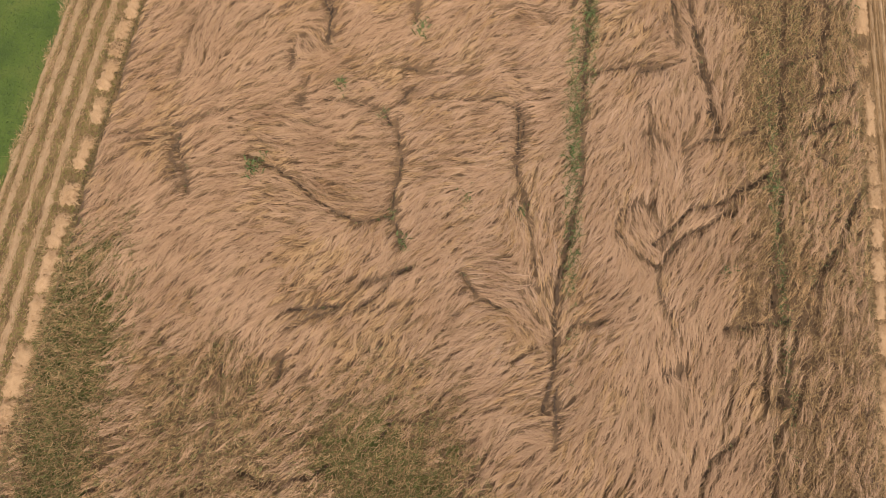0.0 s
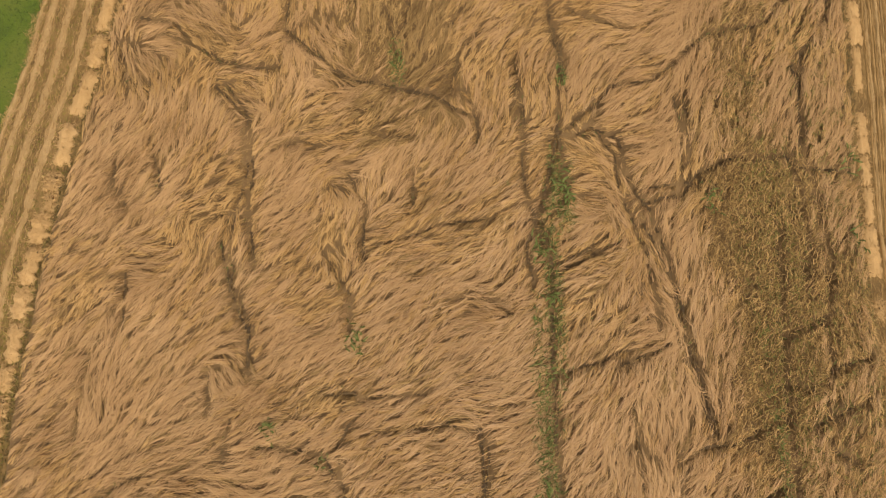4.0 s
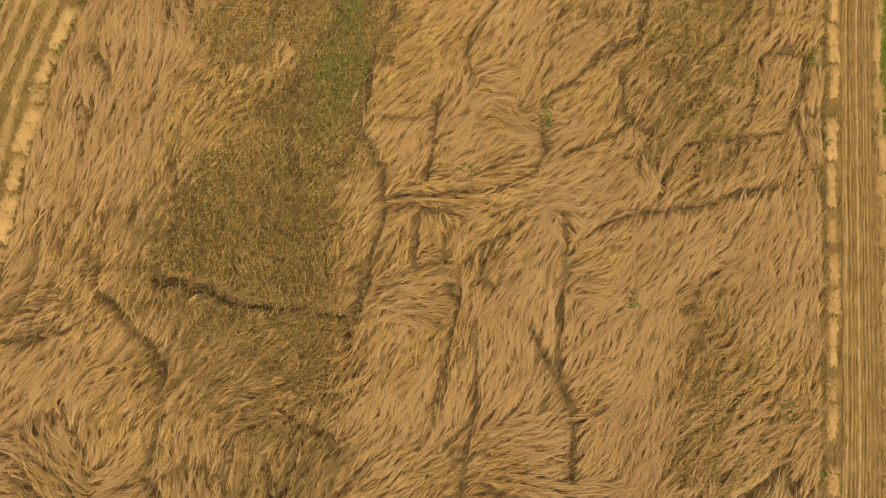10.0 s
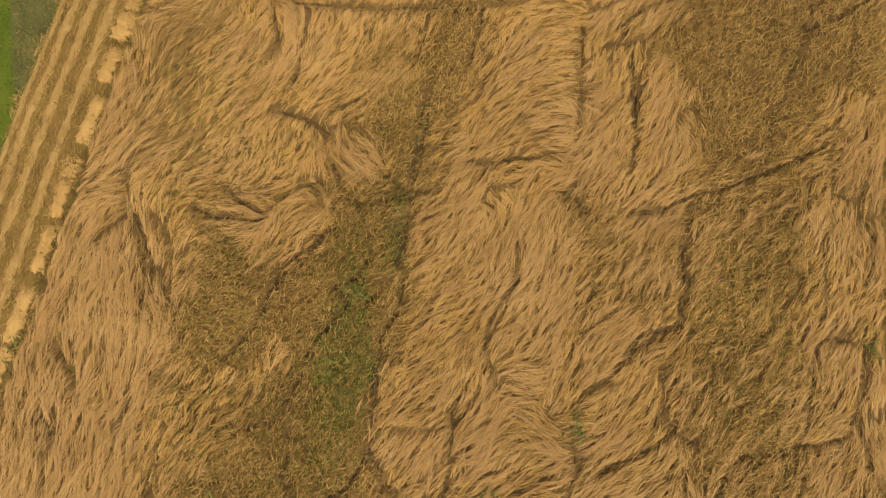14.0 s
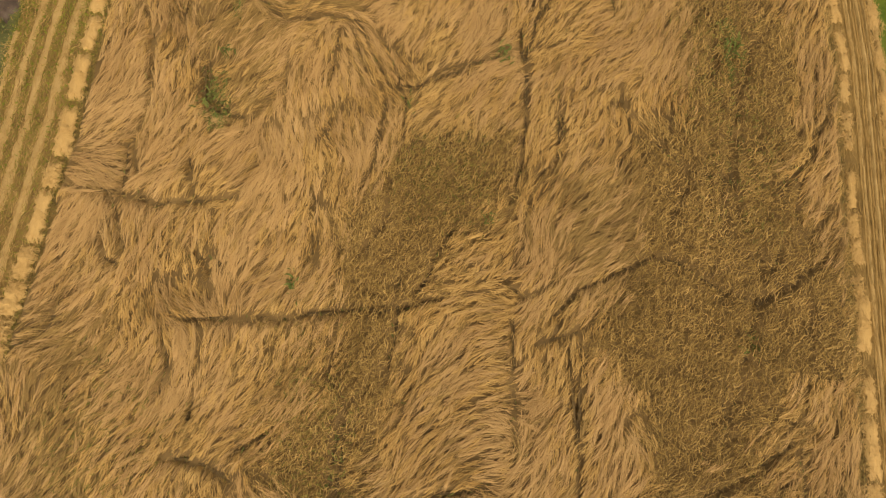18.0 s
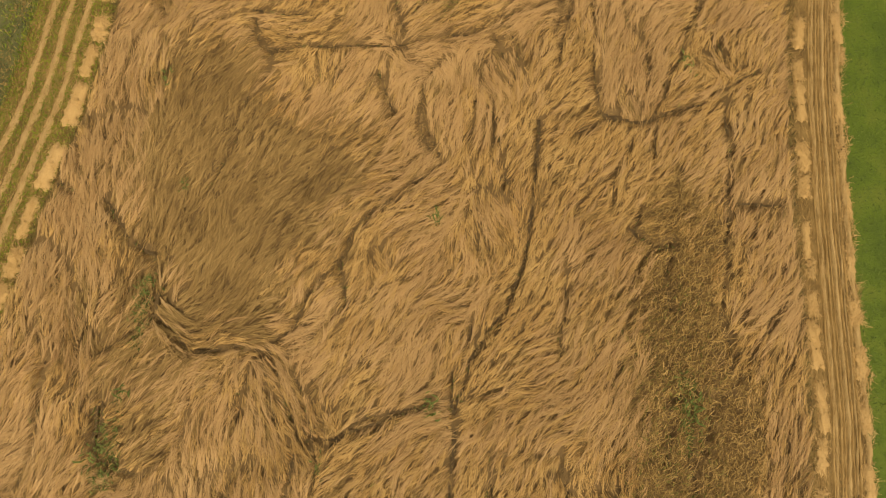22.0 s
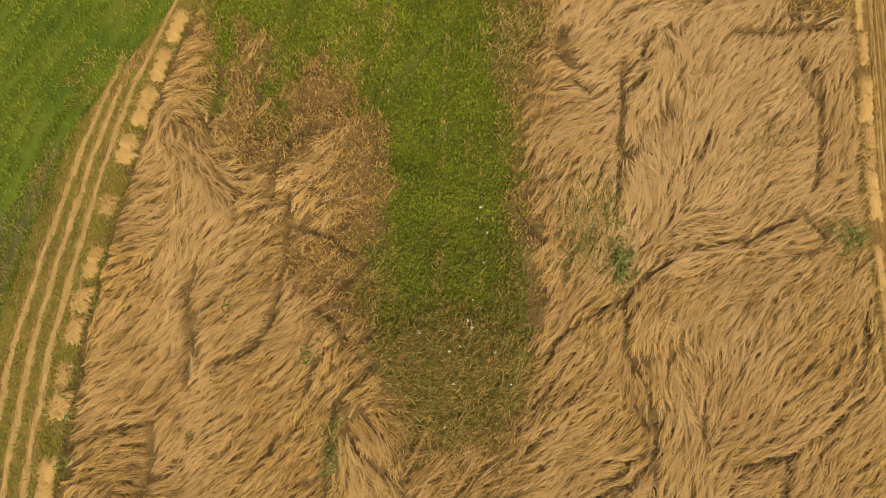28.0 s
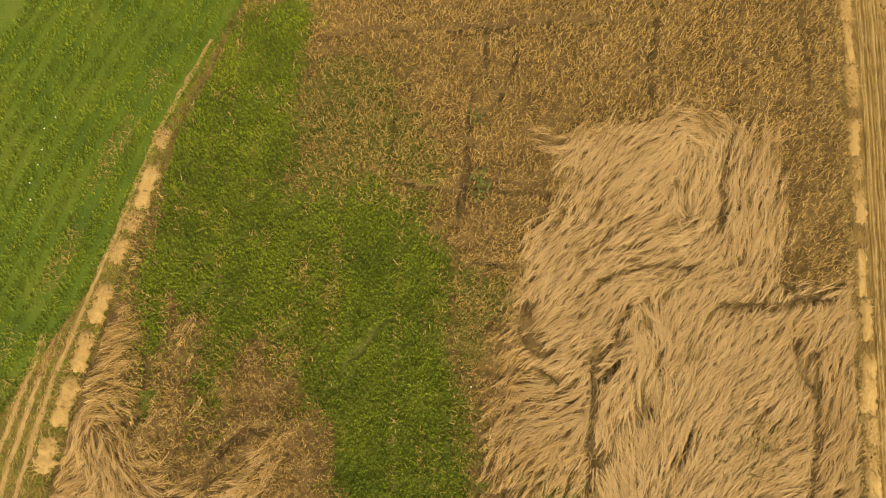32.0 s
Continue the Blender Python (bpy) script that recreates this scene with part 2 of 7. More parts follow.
crease(0.1, (6.0, 12.3), (6.2, 13.1), (7.4, 13.8))
crease(0.1, (-8.0, 13.2), (-6.6, 12.6), (-5.4, 11.7), (-4.5, 11.4), (-3.6, 11.6))
crease(0.14, (9.7, 13.3), (8.8, 11.5), (7.9, 10.1), (7.4, 8.8), (7.0, 7.2))
crease(0.06, (-11.5, 13.3), (-10.5, 13.5), (-10.0, 13.9), (-8.5, 14.6))
crease(0.04, (-9.9, 13.7), (-10.0, 12.9), (-9.6, 11.7))
crease(0.1, (6.0, 14.6), (7.4, 15.3), (7.6, 15.7))
crease(0.04, (4.7, 14.6), (4.7, 13.2))
crease(0.1, (-3.7, 14.7), (-3.5, 13.4), (-3.6, 11.8), (-3.2, 10.6))
crease(0.06, (7.9, 14.9), (8.7, 15.2), (9.6, 15.6))
crease(0.06, (-3.0, 15.3), (-1.3, 15.4), (-0.5, 15.7))
crease(0.1, (-0.2, 15.4), (-0.0, 14.7), (-0.2, 13.6), (0.1, 12.3), (0.5, 10.2))
crease(0.1, (-1.2, 15.5), (-0.2, 15.2), (-0.2, 13.9))
crease(0.04, (-6.4, 15.8), (-6.6, 14.7))
crease(0.06, (3.7, 15.8), (3.7, 13.8), (3.8, 11.9))
crease(0.03, (-5.0, 15.8), (-4.1, 16.4), (-3.5, 16.6))
crease(0.07, (-4.0, 16.3), (-2.6, 16.2), (-1.4, 16.2))
crease(0.1, (3.3, 16.6), (4.9, 17.2))
crease(0.04, (-7.0, 17.1), (-7.0, 15.9))
crease(0.1, (7.7, 17.2), (8.8, 17.7), (8.8, 16.4), (9.7, 16.6))
crease(0.06, (4.4, 17.3), (3.8, 17.1), (1.9, 16.5))
crease(0.03, (-11.4, 17.7), (-10.9, 18.3), (-10.7, 18.8))
crease(0.04, (-0.9, 18.6), (0.2, 18.6), (0.8, 18.1))
crease(0.04, (-9.5, 18.7), (-10.0, 17.5), (-10.2, 16.6), (-10.2, 15.5))
crease(0.1, (2.1, 19.2), (3.8, 19.9))
crease(0.1, (2.0, 19.4), (3.1, 19.8))
crease(0.06, (2.2, 19.4), (3.5, 20.1))
crease(0.1, (-4.0, 20.0), (-3.4, 18.8), (-3.4, 17.8))
crease(0.06, (-2.7, 20.1), (-1.4, 20.4), (-0.9, 20.6), (0.5, 20.7))
crease(0.16, (8.0, 20.1), (7.5, 15.7), (7.4, 13.6), (6.8, 9.3), (6.5, 6.9))
crease(0.1, (-6.8, 20.4), (-6.5, 18.9), (-6.0, 17.9), (-6.1, 16.8))
crease(0.1, (4.4, 20.7), (5.2, 18.2), (5.5, 16.3), (5.7, 14.9))
crease(0.22, (1.5, 20.9), (1.9, 19.4), (1.8, 17.1), (1.7, 15.3), (1.7, 13.2), (1.4, 11.7), (1.1, 9.9), (1.0, 7.7), (0.8, 6.6))
crease(0.12, (4.5, 20.9), (5.6, 21.2), (6.1, 21.7), (7.0, 22.1), (7.8, 22.1), (8.5, 22.1), (8.8, 21.8), (10.2, 21.6))
crease(0.1, (9.1, 21.4), (9.0, 18.5), (8.5, 15.2))
crease(0.1, (8.5, 22.0), (8.7, 21.1), (8.7, 19.7), (8.4, 18.2))
crease(0.07, (-3.4, 22.2), (-3.0, 21.3), (-3.0, 19.7))
crease(0.18, (2.3, 22.8), (2.0, 21.7), (1.6, 20.6), (1.3, 19.9), (1.4, 18.8))
crease(0.12, (2.1, 22.8), (2.9, 23.4), (3.5, 23.8), (4.0, 24.4), (5.3, 24.6), (6.1, 25.3), (6.7, 25.8))
crease(0.07, (-5.4, 22.9), (-4.8, 23.1), (-3.7, 22.9))
crease(0.1, (2.6, 22.9), (3.4, 23.1), (3.9, 22.4), (3.9, 21.4), (4.2, 20.3), (4.5, 19.4), (4.6, 18.4), (4.6, 17.5))
crease(0.06, (-9.7, 23.1), (-9.8, 22.1), (-9.3, 21.3))
crease(0.1, (3.3, 23.2), (4.1, 22.8), (4.1, 21.8), (4.7, 20.7), (5.0, 19.5), (5.1, 18.0), (5.4, 16.4), (5.6, 14.8))
crease(0.1, (5.7, 24.0), (5.8, 23.1), (5.6, 21.5))
crease(0.1, (6.0, 24.1), (5.9, 22.2), (5.9, 21.4))
crease(0.15, (-0.9, 24.3), (-0.5, 24.0), (0.2, 23.6), (0.2, 22.9))
crease(0.1, (1.4, 24.8), (1.4, 23.4))
crease(0.08, (-7.1, 24.9), (-6.2, 23.9), (-6.2, 22.0), (-6.5, 20.7), (-6.5, 19.3), (-6.0, 18.2), (-6.0, 17.1))
crease(0.1, (-6.8, 25.0), (-6.1, 23.8), (-6.0, 22.3), (-6.1, 20.9), (-5.9, 19.6))
crease(0.1, (9.2, 25.0), (9.1, 23.3), (9.0, 21.6), (9.3, 20.4), (9.2, 18.8), (8.8, 17.4))
crease(0.08, (1.4, 25.4), (1.2, 23.4))
crease(0.1, (-0.3, 25.5), (-0.5, 24.4))
crease(0.1, (9.9, 25.7), (9.4, 24.8), (9.1, 23.5))
crease(0.14, (6.7, 25.8), (7.7, 26.0), (8.7, 26.2), (9.0, 26.8), (9.9, 27.3), (10.3, 27.7))
crease(0.14, (2.7, 25.8), (2.4, 23.2), (2.5, 21.3), (1.8, 20.5), (1.9, 19.1))
crease(0.2, (-5.2, 26.6), (-4.7, 26.2), (-4.0, 25.5), (-3.3, 24.9), (-2.3, 24.7), (-1.4, 24.5), (-0.9, 24.3))
crease(0.07, (2.9, 26.9), (3.7, 26.5), (4.7, 26.1))
crease(0.13, (-9.4, 27.1), (-8.3, 26.9), (-7.8, 26.2), (-7.2, 25.8), (-6.4, 25.4), (-5.2, 25.4))
crease(0.18, (-2.3, 27.2), (-2.1, 26.2), (-1.9, 25.3))
crease(0.1, (10.2, 27.4), (10.5, 26.7), (10.3, 26.2), (9.5, 25.3), (9.1, 23.6), (8.9, 22.2))
crease(0.15, (-1.5, 27.5), (-1.7, 26.7), (-2.0, 26.1))
crease(0.03, (-3.2, 27.7), (-3.1, 26.7))
crease(0.04, (-1.0, 28.9), (-0.6, 28.7), (-0.7, 27.6))
crease(0.13, (-5.1, 29.3), (-5.0, 27.9), (-5.2, 26.6))
crease(0.07, (-8.8, 29.5), (-7.7, 30.0), (-7.1, 30.5))
crease(0.08, (1.8, 29.6), (1.6, 28.0))
crease(0.06, (-9.0, 29.7), (-8.2, 29.8), (-7.4, 30.7))
crease(0.1, (2.6, 30.2), (2.7, 29.0), (2.5, 27.8), (2.4, 26.7), (2.6, 25.3))
crease(0.1, (4.0, 30.6), (4.6, 29.6), (5.1, 28.8))
crease(0.1, (2.6, 30.7), (2.7, 28.9), (2.4, 26.7), (2.7, 25.5), (2.7, 24.7))
crease(0.13, (-7.1, 31.0), (-6.2, 30.4), (-5.4, 29.6), (-5.1, 28.9))
crease(0.12, (-5.7, 31.4), (-4.5, 31.2), (-3.5, 30.9))
crease(0.13, (-5.5, 31.5), (-4.2, 31.3), (-3.1, 30.8), (-1.7, 30.8), (-0.7, 30.7), (-0.5, 30.1))
crease(0.1, (1.9, 31.7), (2.2, 31.0), (1.9, 29.8))
crease(0.07, (2.2, 32.2), (2.2, 31.4), (1.9, 29.7), (1.8, 28.5))
crease(0.1, (2.4, 32.3), (2.7, 32.8), (3.5, 33.1))
crease(0.06, (1.0, 32.5), (1.1, 33.6), (1.9, 33.7))
crease(0.1, (4.9, 32.6), (4.8, 31.0), (4.7, 29.9), (5.0, 28.9))
crease(0.04, (0.6, 33.0), (0.2, 31.9))
crease(0.1, (5.5, 33.2), (6.7, 33.8), (8.8, 34.1), (9.4, 34.5), (10.6, 34.7))
crease(0.05, (-7.1, 33.3), (-7.2, 32.2), (-7.2, 31.2))
crease(0.07, (1.7, 33.5), (1.8, 32.2))
crease(0.06, (0.2, 33.7), (1.7, 33.7), (2.2, 33.5))
crease(0.1, (4.9, 33.8), (4.9, 32.2), (4.7, 30.9), (4.8, 29.6), (5.1, 28.7), (5.1, 27.0))
crease(0.07, (4.8, 33.8), (5.1, 33.2))
crease(0.1, (0.1, 33.9), (1.7, 34.1), (3.1, 34.3), (4.1, 34.8), (4.3, 35.4), (4.3, 36.3))
crease(0.1, (-5.2, 33.9), (-5.2, 32.8), (-5.5, 31.5))
crease(0.07, (-7.4, 33.9), (-7.7, 32.4), (-8.5, 30.7), (-8.8, 29.4))
crease(0.1, (0.1, 34.3), (0.0, 33.0), (-0.4, 31.3), (-0.5, 30.5))
crease(0.1, (4.8, 35.3), (6.0, 35.9), (6.8, 36.4))
crease(0.1, (8.1, 35.7), (7.6, 35.1), (7.4, 34.2))
crease(0.08, (8.1, 35.7), (9.5, 36.0), (10.9, 36.3), (11.4, 37.2), (11.5, 38.2), (11.9, 38.9))
crease(0.08, (-5.5, 36.0), (-5.7, 34.9), (-5.4, 33.5))
crease(0.03, (-0.2, 36.2), (1.0, 36.2))
crease(0.04, (-8.5, 36.6), (-8.1, 35.4))
crease(0.1, (11.2, 36.6), (11.5, 35.2), (11.7, 34.5))
crease(0.04, (-6.4, 36.7), (-6.7, 35.5))
crease(0.05, (10.1, 36.9), (9.5, 36.0), (9.5, 35.2))
crease(0.04, (2.0, 37.2), (1.6, 36.5))
crease(0.1, (1.8, 37.5), (1.4, 36.7), (1.3, 35.4), (1.2, 34.4))
crease(0.07, (-8.4, 38.0), (-7.7, 36.9), (-8.1, 35.7), (-8.1, 34.5))
crease(0.03, (-7.2, 38.0), (-7.0, 36.6))
crease(0.1, (6.4, 38.0), (6.6, 36.4), (7.2, 36.0))
crease(0.1, (-0.5, 38.4), (-0.5, 37.3), (-0.7, 36.1))
crease(0.07, (10.3, 38.5), (10.9, 38.7), (11.6, 38.6), (11.4, 37.9), (11.0, 36.6))
crease(0.04, (-4.4, 38.7), (-4.4, 37.8))
crease(0.05, (-8.7, 39.5), (-8.9, 38.9), (-9.0, 38.1))
crease(0.12, (-1.7, 39.6), (-1.3, 39.1), (-2.2, 38.0), (-2.5, 36.9), (-2.5, 35.3), (-2.1, 33.8), (-2.1, 32.6))
crease(0.1, (-1.7, 39.6), (-0.3, 39.8), (-0.9, 39.1))
crease(0.1, (2.9, 41.0), (2.9, 39.9), (2.2, 38.9), (2.1, 38.2), (2.4, 37.2))
crease(0.1, (-2.0, 41.0), (-3.1, 39.9), (-3.6, 38.5), (-4.3, 37.6))
crease(0.1, (-1.8, 41.0), (-2.6, 40.2), (-3.1, 39.6), (-3.7, 38.3), (-4.2, 37.7))
crease(0.1, (7.1, 41.2), (6.9, 38.9), (5.9, 38.6), (4.7, 37.1))
crease(0.05, (10.8, 41.2), (10.7, 39.3))
crease(0.07, (-6.9, 41.3), (-6.4, 40.2), (-6.2, 39.3))
crease(0.07, (-7.0, 41.4), (-6.4, 39.6), (-6.4, 38.2))
crease(0.12, (-0.2, 41.4), (0.0, 39.5), (-0.1, 38.9), (-0.5, 38.3), (-0.6, 37.0), (-0.7, 35.8), (0.0, 34.6), (0.1, 33.6), (-0.1, 32.2), (-0.4, 30.8))
crease(0.12, (5.8, 41.8), (6.7, 41.9), (7.3, 42.2), (8.5, 42.6), (9.9, 43.2), (11.1, 43.8))
crease(0.11, (7.3, 42.0), (7.2, 40.3), (7.0, 38.9), (6.1, 38.5), (5.1, 37.6), (4.4, 37.0))
crease(0.05, (12.4, 42.1), (12.4, 40.8), (12.4, 39.5))
crease(0.1, (-4.8, 42.2), (-4.3, 41.7), (-3.6, 41.4), (-2.9, 42.1), (-2.0, 42.4))
crease(0.1, (4.0, 42.3), (4.7, 41.8))
crease(0.12, (-2.0, 42.8), (-1.7, 42.1), (-1.1, 41.7), (0.1, 42.0), (0.8, 42.2))
crease(0.07, (1.6, 43.0), (2.5, 43.1), (3.2, 43.1), (4.0, 43.4))
crease(0.1, (-1.2, 43.2), (-0.5, 42.5), (0.1, 42.0))
crease(0.1, (11.2, 43.7), (11.2, 42.5), (11.8, 42.2), (12.1, 41.3))
crease(0.1, (-3.7, 44.3), (-2.8, 44.1), (-2.0, 43.6))
crease(0.13, (0.4, 45.0), (0.2, 43.7), (0.1, 42.0), (-0.0, 40.7), (-0.2, 40.2))
crease(0.07, (9.7, 45.2), (9.5, 43.7))
crease(0.1, (0.6, 45.6), (0.4, 43.9), (0.1, 42.1))
crease(0.08, (6.0, 46.3), (6.0, 43.8))
crease(0.08, (6.4, 46.8), (6.0, 44.0), (5.9, 43.1))
crease(0.1, (12.1, 47.0), (11.8, 45.7))
crease(0.16, (5.6, 47.1), (6.5, 47.8), (7.6, 48.2), (8.4, 48.5), (9.1, 48.3), (10.0, 47.6), (10.8, 47.2), (11.8, 47.6), (12.7, 48.2))
crease(0.06, (4.7, 47.1), (4.5, 44.0))
crease(0.07, (0.4, 47.2), (0.1, 45.8))
crease(0.07, (-2.9, 47.3), (-3.0, 46.0), (-3.2, 45.1))
crease(0.12, (-3.6, 47.6), (-3.2, 47.5), (-0.9, 47.4), (0.5, 47.5), (1.9, 47.5), (3.0, 47.7))
crease(0.1, (1.9, 48.3), (1.8, 47.2), (1.6, 45.8))
crease(0.1, (11.2, 48.7), (10.9, 47.2), (10.2, 45.6), (9.9, 44.8))
crease(0.05, (13.2, 48.8), (12.8, 48.0))
crease(0.04, (0.5, 49.2), (0.3, 47.7))
crease(0.04, (-2.9, 49.3), (-2.5, 48.7))
crease(0.1, (3.4, 49.5), (2.9, 48.8), (2.3, 47.8))
crease(0.07, (-0.3, 49.6), (-0.2, 48.4))
crease(0.04, (-3.2, 49.9), (-3.3, 48.7))
crease(0.04, (12.4, 50.4), (12.3, 49.2))
crease(0.07, (-0.2, 50.9), (-0.1, 48.6))
crease(0.04, (8.1, 51.5), (7.7, 50.9))
crease(0.08, (8.8, 51.6), (9.3, 51.0), (9.8, 50.8), (10.9, 50.4))
crease(0.08, (-3.5, 51.7), (-3.3, 50.7), (-3.4, 50.3))
crease(0.1, (-7.0, 51.7), (-6.4, 51.1), (-5.3, 50.9), (-4.1, 50.5), (-2.1, 50.6))
crease(0.04, (-1.6, 52.4), (-1.4, 51.5))
crease(0.08, (1.6, 52.6), (1.3, 51.1))
crease(0.05, (0.3, 52.8), (0.0, 52.2))
crease(0.07, (6.5, 52.9), (6.4, 51.9))
crease(0.07, (8.1, 53.0), (8.3, 52.0), (9.1, 51.4))
crease(0.08, (5.5, 53.1), (5.3, 51.3), (4.9, 50.2))
crease(0.07, (6.4, 53.3), (6.3, 51.4), (5.6, 50.8))
crease(0.08, (1.7, 53.3), (1.5, 51.8), (1.0, 50.7))
crease(0.09, (14.1, 53.3), (13.6, 52.1), (12.9, 51.2))
crease(0.1, (13.6, 53.4), (13.1, 51.4), (12.9, 50.9))
crease(0.07, (8.2, 53.5), (8.2, 52.4))
crease(0.1, (2.0, 53.6), (2.7, 53.6), (3.4, 54.1), (4.7, 54.4))
crease(0.05, (10.5, 53.9), (10.6, 53.1), (10.8, 52.6))
crease(0.1, (11.2, 54.3), (11.3, 53.4), (10.8, 51.2), (10.7, 49.6))
crease(0.1, (11.9, 54.4), (11.3, 52.7), (11.1, 51.3))
crease(0.13, (-3.2, 54.4), (-3.1, 53.3), (-2.6, 52.9), (-1.8, 52.8))
crease(0.1, (10.7, 54.4), (10.8, 53.6))
crease(0.12, (5.1, 54.5), (4.2, 54.2), (3.2, 53.8), (2.5, 53.4))
crease(0.04, (-0.9, 54.6), (-1.0, 52.9))
crease(0.08, (-4.5, 54.8), (-4.6, 53.1), (-5.1, 52.1), (-5.1, 51.0))
crease(0.15, (-3.1, 54.9), (-3.0, 53.5), (-2.5, 53.0), (-2.0, 52.8))
crease(0.09, (5.5, 55.2), (5.6, 53.6), (5.3, 51.6))
crease(0.04, (1.6, 55.2), (2.0, 54.3), (2.3, 52.8), (2.1, 51.8))
crease(0.04, (0.5, 55.4), (0.2, 53.7))
crease(0.07, (1.1, 55.6), (1.4, 54.6), (2.0, 53.4))
crease(0.1, (-2.0, 56.7), (-2.6, 56.2), (-3.3, 55.7))
crease(0.07, (-4.9, 56.8), (-4.6, 55.3), (-4.6, 53.3), (-4.9, 52.3), (-4.8, 51.3))
crease(0.08, (13.9, 56.9), (12.9, 55.4))
crease(0.07, (8.5, 58.1), (8.4, 56.4))
crease(0.07, (6.3, 59.0), (6.6, 58.2))
crease(0.12, (10.6, 59.5), (10.3, 58.7), (10.9, 58.3), (11.4, 58.4))
crease(0.07, (-5.1, 59.7), (-5.0, 60.4), (-4.5, 59.9))
crease(0.12, (4.0, 59.8), (3.2, 59.1), (2.8, 58.2), (1.9, 57.2), (1.5, 56.3), (1.0, 56.0))
crease(0.14, (-3.7, 59.8), (-3.0, 58.8), (-2.2, 58.2), (-1.9, 57.6), (-2.0, 56.7), (-1.3, 56.1), (-1.0, 55.7), (0.2, 55.9), (1.1, 55.7))
crease(0.08, (6.9, 61.4), (7.0, 60.3), (7.2, 59.7))
crease(0.08, (10.5, 61.4), (9.9, 60.2), (9.8, 59.6))
crease(0.04, (11.1, 61.6), (11.1, 60.7))
crease(0.12, (9.8, 62.0), (10.8, 61.8), (11.5, 62.1), (12.5, 62.4))
crease(0.2, (8.0, 62.0), (7.6, 58.7), (7.3, 57.7), (6.9, 56.8))
crease(0.1, (9.6, 62.2), (10.4, 61.9), (11.0, 61.9), (11.5, 62.6))
crease(0.08, (13.1, 62.6), (13.1, 61.2), (12.8, 59.5), (12.6, 57.9), (12.3, 56.5), (12.5, 55.4))
crease(0.07, (0.4, 62.6), (-0.2, 61.6), (-0.9, 60.1))
crease(0.06, (6.3, 62.7), (6.1, 61.4))
crease(0.07, (12.9, 62.7), (14.2, 63.4))
crease(0.07, (6.8, 62.8), (6.7, 61.0))
crease(0.08, (4.8, 62.9), (4.9, 61.8), (5.3, 60.7), (4.6, 60.1))
crease(0.04, (13.8, 62.9), (13.6, 62.1))
crease(0.05, (-3.5, 63.2), (-3.3, 61.8), (-3.7, 61.2), (-3.5, 60.3))
crease(0.07, (5.4, 64.0), (4.8, 63.2), (4.7, 61.9), (5.0, 61.0))
crease(0.07, (3.8, 64.0), (3.8, 63.0))
crease(0.04, (1.8, 64.1), (2.0, 63.3))
crease(0.08, (0.4, 64.2), (1.2, 64.1))
crease(0.04, (2.6, 64.3), (2.3, 63.1))
crease(0.05, (13.2, 64.4), (13.2, 63.4))
crease(0.06, (6.8, 64.6), (7.4, 63.2))
crease(0.05, (7.3, 64.6), (7.5, 63.6))
crease(0.05, (-2.6, 64.9), (-2.4, 64.4))
crease(0.04, (-1.8, 65.1), (-2.3, 63.4))
crease(0.1, (-1.2, 65.2), (0.0, 65.5), (1.6, 65.3))
crease(0.1, (0.0, 65.3), (0.1, 64.6), (0.5, 64.1), (0.5, 63.5), (-0.1, 62.7), (-0.4, 61.7))
crease(0.05, (8.8, 65.7), (8.6, 64.6))
crease(0.04, (10.5, 65.7), (10.7, 64.8), (11.1, 64.3), (11.1, 63.2))
crease(0.08, (11.8, 66.1), (13.1, 66.3), (14.2, 66.9), (15.2, 67.6))
crease(0.1, (13.0, 66.3), (12.7, 65.4), (12.3, 64.8), (12.1, 63.8), (11.6, 63.1), (11.5, 62.6))
crease(0.06, (-3.1, 66.4), (-2.5, 65.2))
crease(0.12, (9.9, 66.6), (9.1, 65.7), (8.8, 64.6), (8.6, 63.7))
crease(0.07, (9.8, 66.6), (9.6, 64.0), (9.6, 62.9), (9.8, 62.0))
crease(0.08, (4.4, 66.9), (4.0, 66.3))
crease(0.12, (-3.8, 67.6), (-2.9, 67.9), (-1.9, 68.0))
crease(0.05, (9.5, 68.0), (9.8, 66.9))
crease(0.09, (2.5, 68.2), (2.9, 67.1), (3.7, 66.5), (4.0, 65.9), (4.3, 64.6))
crease(0.14, (3.4, 69.0), (2.6, 68.4), (2.4, 68.2), (2.2, 66.9), (2.0, 65.6))
crease(0.15, (9.6, 70.2), (9.5, 69.1), (9.9, 68.1), (10.0, 67.2), (9.9, 66.6))
crease(0.08, (13.2, 70.9), (14.4, 71.1), (14.9, 71.3))
crease(0.1, (-1.3, 71.2), (-1.0, 70.4), (-1.1, 68.9))
crease(0.07, (-1.0, 71.7), (-1.2, 70.7), (-1.0, 69.4))
crease(0.07, (14.3, 72.1), (13.0, 71.5), (11.3, 71.4))
crease(0.09, (14.4, 72.3), (15.0, 71.4))
crease(0.07, (7.3, 72.3), (7.8, 71.8))
crease(0.13, (1.5, 72.6), (2.4, 72.3), (3.0, 71.7))
crease(0.07, (7.2, 72.8), (7.7, 71.9))
crease(0.05, (7.5, 73.4), (8.2, 73.5), (8.8, 73.6))
crease(0.13, (1.4, 73.5), (1.4, 72.6), (1.2, 71.4), (0.9, 70.2), (0.4, 69.6), (-0.5, 69.2))
crease(0.04, (1.6, 73.8), (2.3, 73.4))
crease(0.08, (0.0, 74.2), (0.9, 74.1))
crease(0.05, (15.7, 75.3), (15.3, 73.8), (14.9, 72.7))
crease(0.13, (2.6, 75.3), (1.7, 75.1), (1.1, 74.6), (0.9, 73.4))
crease(0.12, (2.0, 75.4), (1.3, 74.9), (1.0, 74.4))
